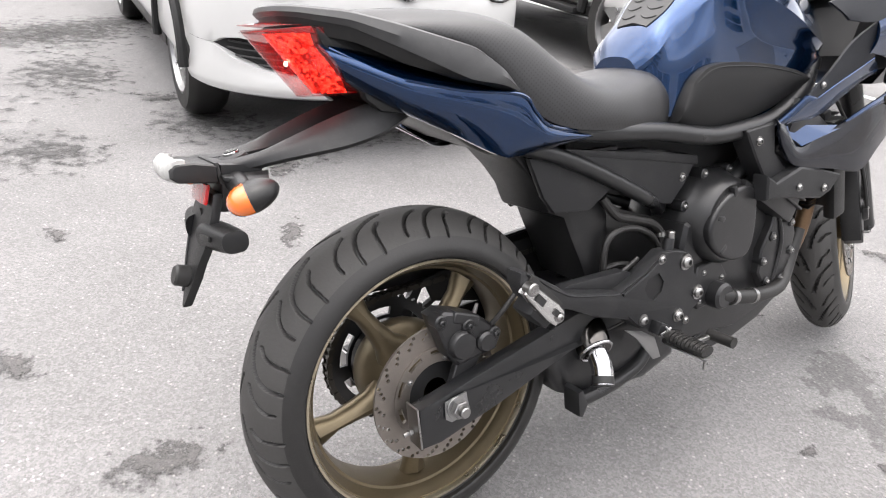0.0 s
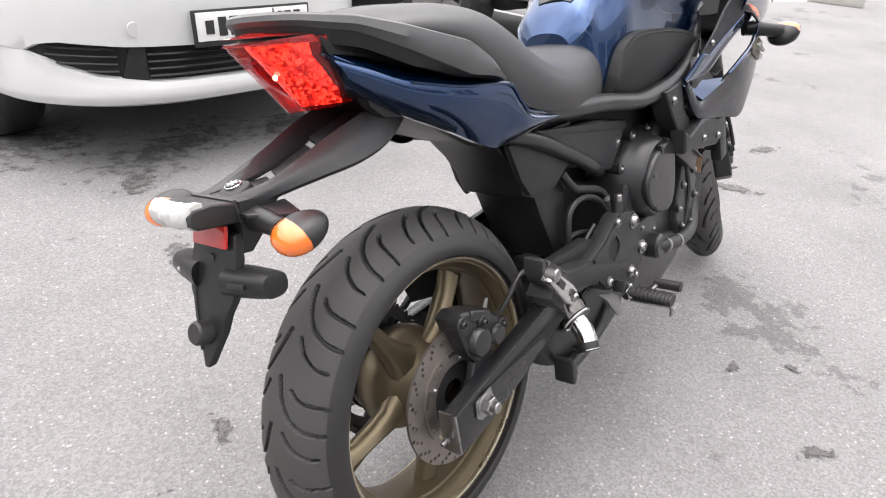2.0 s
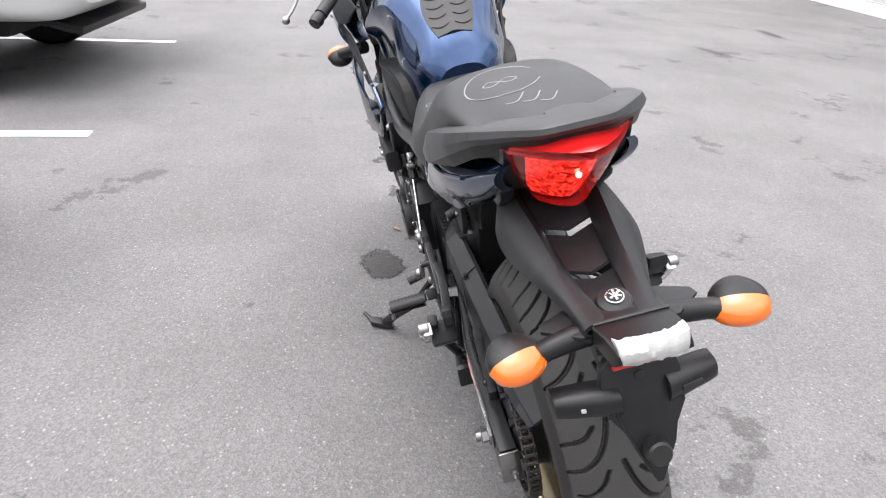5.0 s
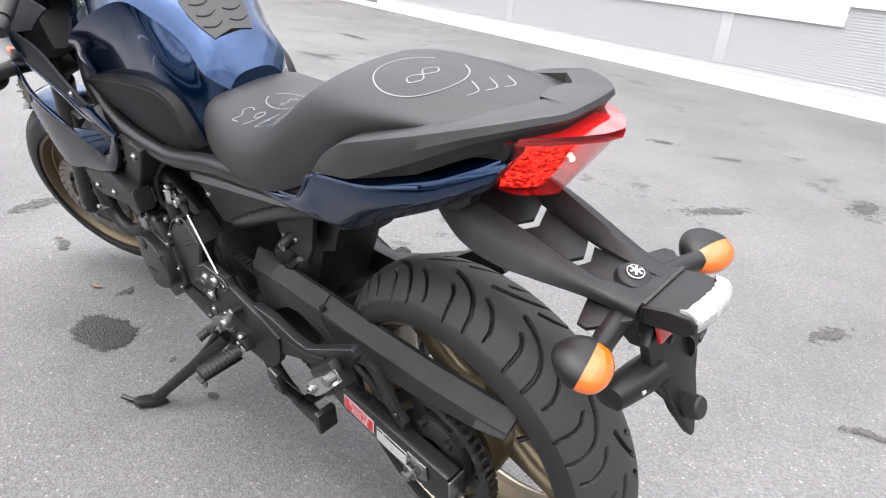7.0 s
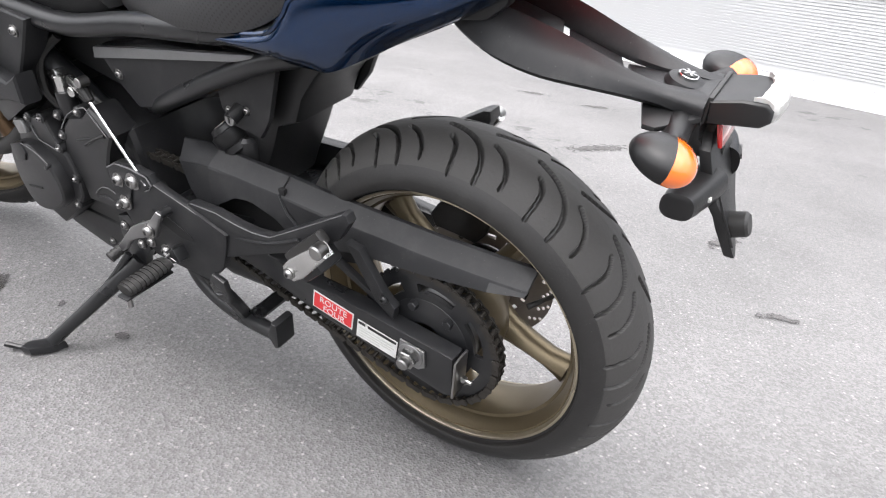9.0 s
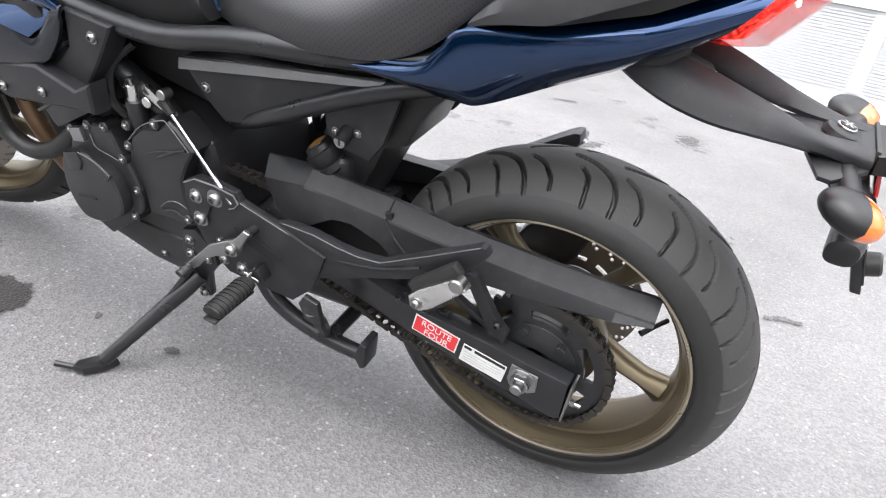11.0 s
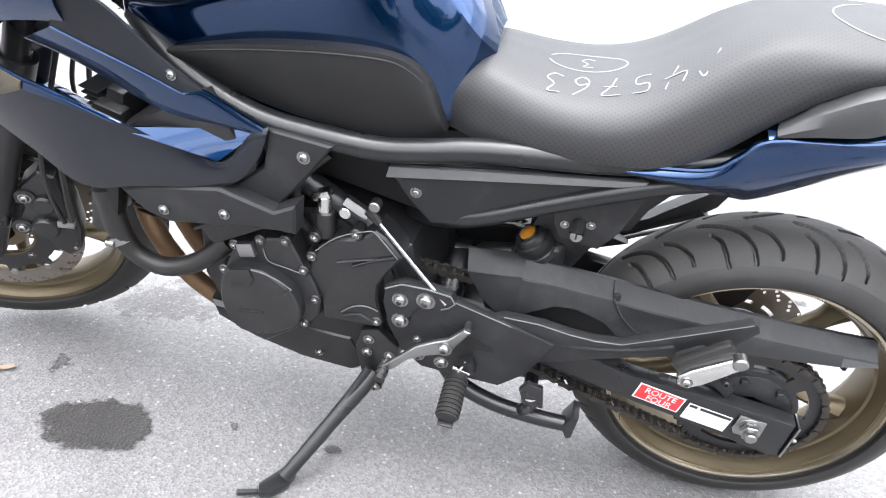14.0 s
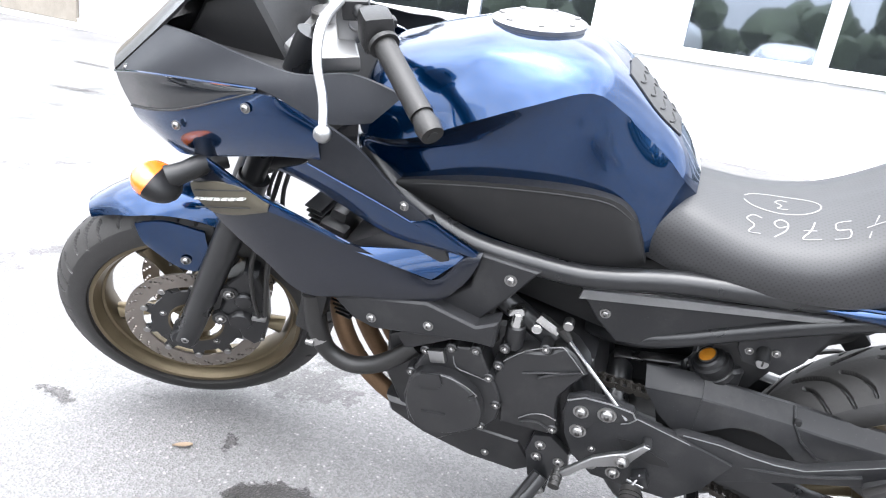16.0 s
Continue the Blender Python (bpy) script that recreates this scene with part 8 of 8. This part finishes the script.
    for t in np.linspace(0, 1, 8):
        x, w, z = (float(np.interp(t, [0, 0.35, 0.65, 1.0], q)) for q in ((1.492, 1.377, 1.285, 1.20), (0.149, 0.151, 0.145, 0.125), (0.896, 0.988, 1.07, 1.15)))
        rows.append([(x + 0.07 * (1 - u * u), u * w, z + 0.012 * (1 - u * u)) for u in np.linspace(-1, 1, 15)])
    bm = bmesh.new()
    rings(bm, [r + [(x - 0.004, y, z - 0.003) for x, y, z in reversed(r)] for r in rows])
    part("windscreen", bm, M_SMOKE, bike, "dark smoked windscreen")
    part("tag", box((0.038, 0.002, 0.011), (1.290, 0.152, 1.060), (0, 12, -8), bevel=0.001), M_ORANGE, bike, "small orange tag on the windscreen")
    part("dashboard", slab([(1.20, 1.01), (1.23, 1.06), (1.32, 1.03), (1.36, 0.97), (1.25, 0.93), (1.16, 0.94)], -0.12, 0.12, 0.02, 3), M_PLASTIC, bike, "black instrument cowl")
    # filler block whose near-black colour stands for shade inside the nose
    part("inner_cowl", slab([(1.16, 0.95), (1.30, 0.96), (1.40, 0.90), (1.36, 0.80), (1.20, 0.80), (1.10, 0.84)], -0.16, 0.16, 0.02), M_DARK, bike, "near-black block for the shaded inside of the fairing")


M_SMOKE = mat("smoked_screen", (0.004, 0.004, 0.0048), 0.12, vary=0.05, bump=0, spec=0.2, rvary=0.02)


def front_end():
    """Fork, wheel and bars turn together about the steering axis."""
    top = Vector((1.17, 0, 0.95))
    axis = Vector((-0.423, 0, 0.906))
    turn = Matrix.Translation(top) @ Matrix.Rotation(radians(STEER), 4, axis) @ Matrix.Translation(-top)
    back = turn.inverted()
    G0, G1, L0, L1 = (back @ Vector(q) for q in ((0.888, 0.278, 0.965), (0.976, 0.198, 1.025), (1.035, 0.262, 1.06), (0.982, 0.373, 0.956)))
    rest = [G0, G1, G1.lerp(G0, -0.6) + Vector((0.01, 0, 0.0)), Vector((1.10, 0.07, 1.055))]
    bar = part("handlebar", tube([tuple(q) for q in rest] + [(q.x, -q.y, q.z) for q in reversed(rest)], 0.011, 12), M_METAL, bike, "black tubular handlebar with rubber grips")
    bar.matrix_basis = turn
    fore = turn @ Matrix.Translation((-0.005, 0.022, 0.045))
    for s in (1, -1):
        a, b = Vector((G0.x, s * G0.y, G0.z)), Vector((G1.x, s * G1.y, G1.z))
        part("grip", tube([b, a], [0.0165, 0.0165], 18, 0), M_RUBBER, bar)
        part("grip_flange", tube([b.lerp(a, -0.02), b.lerp(a, 0.03)], 0.022, 18, 0), M_RUBBER, bar)
        part("bar_end", tube([a, a.lerp(b, -0.14), a.lerp(b, -0.26)], [0.0135, 0.018, 0.0155], 18, 0), M_RUBBER, bar)
        part("bar_end_cap", tube([a.lerp(b, -0.26), a.lerp(b, -0.27)], 0.007, 12, 0), M_INK, bar)
        d = (b - a).normalized()
        c = b + d * 0.03
        part("switch_box", box((0.045, 0.055, 0.055), c[:], (0, 0, s * 14), bevel=0.012), M_PLASTIC, bar)
        part("switch_button", box((0.012, 0.02, 0.012), (c.x - 0.022, c.y, c.z + 0.012), (0, 0, s * 14), bevel=0.003), M_GREY, bar)
        q = b + d * 0.075
        part("lever_clamp", box((0.04, 0.028, 0.03), (q.x + 0.012, q.y, q.z), bevel=0.006), M_METAL, bar)
        l0, l1 = Vector((L0.x, s * L0.y, L0.z)), Vector((L1.x, s * L1.y, L1.z))
        part("lever", tube([(q.x + 0.03, q.y - s * 0.01, q.z + 0.01), tuple(l0), tuple(l0.lerp(l1, 0.35) + Vector((0.006, s * 0.012, 0.006))), tuple(l0.lerp(l1, 0.7)), tuple(l1)], [0.0085, 0.008, 0.0062, 0.0058, 0.0055], 10, flat=0.75), M_ALU, bar)
        own = bmesh.new()
        bmesh.ops.create_uvsphere(own, u_segments=14, v_segments=10, radius=0.0115, matrix=Matrix.Translation(l1))
        part("lever_ball", own, M_ALU, bar)
        part("cable", tube([(q.x + 0.03, q.y - s * 0.03, q.z + 0.01), (1.19, s * 0.10, 1.0), (1.22, s * 0.06, 0.92)], 0.004, 8), M_RUBBER, bar)
    part("top_yoke", slab([(1.10, -0.13), (1.20, -0.14), (1.24, -0.06), (1.24, 0.06), (1.20, 0.14), (1.10, 0.13), (1.12, 0)], 0.965, 0.995, 0.008, 3, axis="z"), M_ALU, bar, "cast aluminium top yoke")
    part("yoke_clamp", box((0.04, 0.05, 0.07), (1.12, 0.05, 1.02), bevel=0.01), M_ALU, bar)
    part("yoke_clamp", box((0.04, 0.05, 0.07), (1.12, -0.05, 1.02), bevel=0.01), M_ALU, bar)
    part("ignition", disc(0.022, 0.03, (1.165, 0, 1.0), "z", 20), M_STEEL, bar)
    part("key_ring", lathe([(0.013 + 0.002 * math.cos(a), 0.002 * math.sin(a)) for a in np.linspace(0, 6.28, 8)], 24, (1.10, 0.16, 1.06), "y", closed=True), M_STEEL, bar)
    fork = None
    for s in (1, -1):
        low = part("fork_leg", tube([(1.30, s * 0.105, 0.715), (1.505, s * 0.105, 0.285)], [0.029, 0.027], 20, 0), M_METAL, bike, "black fork lower leg")
        low.matrix_basis = fore
        part("fork_tube", tube([(1.178, s * 0.105, 0.985), (1.31, s * 0.105, 0.70)], 0.0215, 18, 0), M_METAL, low)
        part("fork_foot", disc(0.03, 0.045, (1.505, s * 0.10, 0.293), "y", 20), M_METAL, low)
        part("axle_bolt", bolt((1.50, s * 0.124, 0.30), 0.011, side=s), M_STEEL, low)
        cp = part("front_caliper", slab([(1.392, 0.452), (1.352, 0.486), (1.326, 0.470), (1.318, 0.400), (1.322, 0.330), (1.338, 0.276), (1.362, 0.262), (1.384, 0.286), (1.394, 0.330), (1.412, 0.345), (1.420, 0.372), (1.404, 0.400)], s * 0.088 - 0.026, s * 0.088 + 0.026, 0.010, 3), M_ENGINE, low, "black front brake caliper")
        for x, z in ((1.389, 0.428), (1.418, 0.354)):
            part("caliper_lug", lathe([(0.020, s * 0.108), (0.018, s * 0.118), (0, s * 0.118)], 20, (x, 0, z)), M_ENGINE, cp)
            part("caliper_bolt", bolt((x, s * 0.118, z), 0.010, side=s), M_STEEL, cp)
        part("piston_housing", lathe([(0.026, s * 0.108), (0.025, s * 0.122), (0.021, s * 0.127), (0, s * 0.128)], 24, (1.377, 0, 0.350)), M_ENGINE, cp)
        part("piston_housing", lathe([(0.021, s * 0.108), (0.020, s * 0.120), (0.016, s * 0.124), (0, s * 0.125)], 24, (1.362, 0, 0.408)), M_ENGINE, cp)
        part("banjo_block", box((0.030, 0.016, 0.016), (1.336, s * 0.122, 0.364), (0, -14, 0), bevel=0.003), M_ALU if s > 0 else M_ENGINE, cp)
        part("bleed_screw", disc(0.0045, 0.016, (1.337, s * 0.122, 0.30), "y", 10), M_STEEL, cp)
        part("brake_hose", tube([(1.335, s * 0.130, 0.372), (1.338, s * 0.128, 0.440), (1.330, s * 0.118, 0.520), (1.29, s * 0.09, 0.62), (1.24, s * 0.05, 0.75)], 0.0048, 8), M_RUBBER, low)
        part("brake_hose", tube([(1.322, s * 0.128, 0.374), (1.312, s * 0.126, 0.440), (1.299, s * 0.118, 0.515), (1.27, s * 0.09, 0.60)], 0.0055, 8), M_RUBBER, low)
    part("lower_yoke", box((0.10, 0.27, 0.045), (1.245, 0, 0.80), (0, 21, 0), bevel=0.01), M_METAL, bike, "black lower fork yoke", pos=turn)
    w = part("front_wheel", wheel_rim(0.230, 0.050), M_BRONZE, bike, "bronze painted front cast wheel", pos=turn @ pose(1.487, 0.024, 0.334, 0, 10, 0))
    part("tyre", tyre_mesh(0.305, 0.124, tread(0.06, -1), 0.14, 0.221, 800, 60), (M_RUBBER, M_TREAD), w, "black front road tyre")
    part("hub", lathe([(0.02, -0.06), (0.04, -0.06), (0.036, -0.03), (0.034, 0), (0.036, 0.03), (0.04, 0.06), (0.02, 0.06)], 36), M_BRONZE, w)
    sp = part("spoke", spoke_mesh(0.03, 0.19, 0.018, 0.014, 0, 0, 0.026, 0.02), M_BRONZE, w)
    for k in range(1, 5):
        o = new("spoke", sp.data)
        o.parent, o.matrix_basis = w, pose(0, 0, 0, 0, 72 * k, 0)
    for s in (1, -1):
        d = part("brake_disc", brake_disc(0.149, 0.112, 0, s * 0.066 - 0.0025, s * 0.066 + 0.0025, 30), M_DISC, w, "drilled front brake disc")
        arms = []
        for k in range(10):
            a = 6.28319 * k / 10
            arms += [(0.113 * math.cos(a + t), 0.113 * math.sin(a + t)) for t in (-0.09, 0.09)] + [(0.096 * math.cos(a + t), 0.096 * math.sin(a + t)) for t in (0.14, 0.314, 0.488)]
        part("disc_carrier", cdt_plate(arms, [circle(0.056, 32)], s * 0.064 - 0.003, s * 0.064 + 0.003), M_METAL, d)
        part("carrier_ring", lathe([(0.060, s * 0.0665), (0.060, s * 0.0690), (0.056, s * 0.0690), (0.055, s * 0.060), (0.060, s * 0.060)], 40, closed=True), M_BRONZE, d)
        for k in range(5):
            a = 6.28319 * (k + 0.5) / 5
            part("carrier_bolt", bolt((0.072 * math.cos(a), s * 0.067, 0.072 * math.sin(a)), 0.0065, side=s), M_STEEL, d)
        for k in range(10):
            a = 6.28319 * k / 10
            part("disc_button", disc(0.008, 0.009, (0.112 * math.cos(a), s * 0.067, 0.112 * math.sin(a)), "y", 14), M_STEEL, d)
    part("valve_stem", tube([(0.0, 0.015, 0.185), (0.0, 0.03, 0.172), (0, 0.045, 0.155)], [0.004, 0.0035, 0.005], 8), M_RUBBER, w)
    # front mudguard
    rows = []
    for t in np.linspace(0, 1, 22):
        a = radians(61 + 91 * t)
        R = 0.322 + 0.012 * math.sin(math.pi * t)
        wd = 0.070 * (0.55 + 0.45 * min(1, 5 * t, 5 * (1 - t) + 0.5))
        row = []
        for u in np.linspace(-1, 1, 13):
            drop = 0.055 * abs(u) ** 2.5 * (0.35 + 0.65 * min(1, t * 1.6))
            r = R - drop
            row.append((1.50 + r * math.cos(a), u * wd * 1.0, 0.300 + r * math.sin(a)))
        rows.append(row)
    bm = bmesh.new()
    rings(bm, [r + [(x * 0.995 + 1.50 * 0.005, y * 0.97, z * 0.995 + 0.3 * 0.005) for x, y, z in reversed(r)] for r in rows])
    fd = part("front_mudguard", bm, M_BLUE, bike, "glossy blue front mudguard", pos=fore)
    for s in (1, -1):
        ch = patch([(1.553, 0.07, 0.575), (1.493, 0.072, 0.580), (1.423, 0.075, 0.555)], [(1.543, 0.078, 0.53), (1.483, 0.085, 0.47), (1.418, 0.085, 0.46)], 0.004, thick=0.005, side=s)
        cheek = part("mudguard_cheek", ch, M_BLUE, fd)
        part("mudguard_screw", bolt((1.468, s * 0.088, 0.495), 0.009, side=s), M_STEEL, cheek)


STEER = 24.0


def cooling():
    r = part("radiator", box((0.03, 0.30, 0.24), (1.10, 0, 0.60), (0, -14, 0), bevel=0.006), M_ENGINE, bike, "black radiator behind the front wheel")
    for k in range(24):
        part("radiator_fin", box((0.032, 0.28, 0.0018), (1.10 + 0.0024 * (k - 12), 0, 0.60 + 0.0095 * (k - 12)), (0, -14, 0), bevel=0), M_METAL, r)
    part("radiator_tank", box((0.05, 0.03, 0.25), (1.10, 0.165, 0.58), (0, -14, 0), bevel=0.008), M_PLASTIC, r)
    part("radiator_tank", box((0.05, 0.03, 0.25), (1.10, -0.165, 0.58), (0, -14, 0), bevel=0.008), M_PLASTIC, r)
    h = part("radiator_hose", tube([(1.118, 0.165, 0.545), (1.110, 0.168, 0.47), (1.09, 0.165, 0.415), (1.04, 0.16, 0.392), (0.98, 0.15, 0.41), (0.92, 0.135, 0.46)], [0.022, 0.021, 0.0175, 0.0175, 0.0175, 0.0175], 14), M_RUBBER, bike, "black rubber radiator hose with a steel clip")
    part("hose_clip", tube([(1.112, 0.167, 0.452), (1.106, 0.168, 0.438)], 0.0225, 18, 0), M_STEEL, h)
    part("clip_screw", disc(0.006, 0.016, (1.115, 0.19, 0.445), "x", 10), M_STEEL, h)


fairing()
front_end()
cooling()
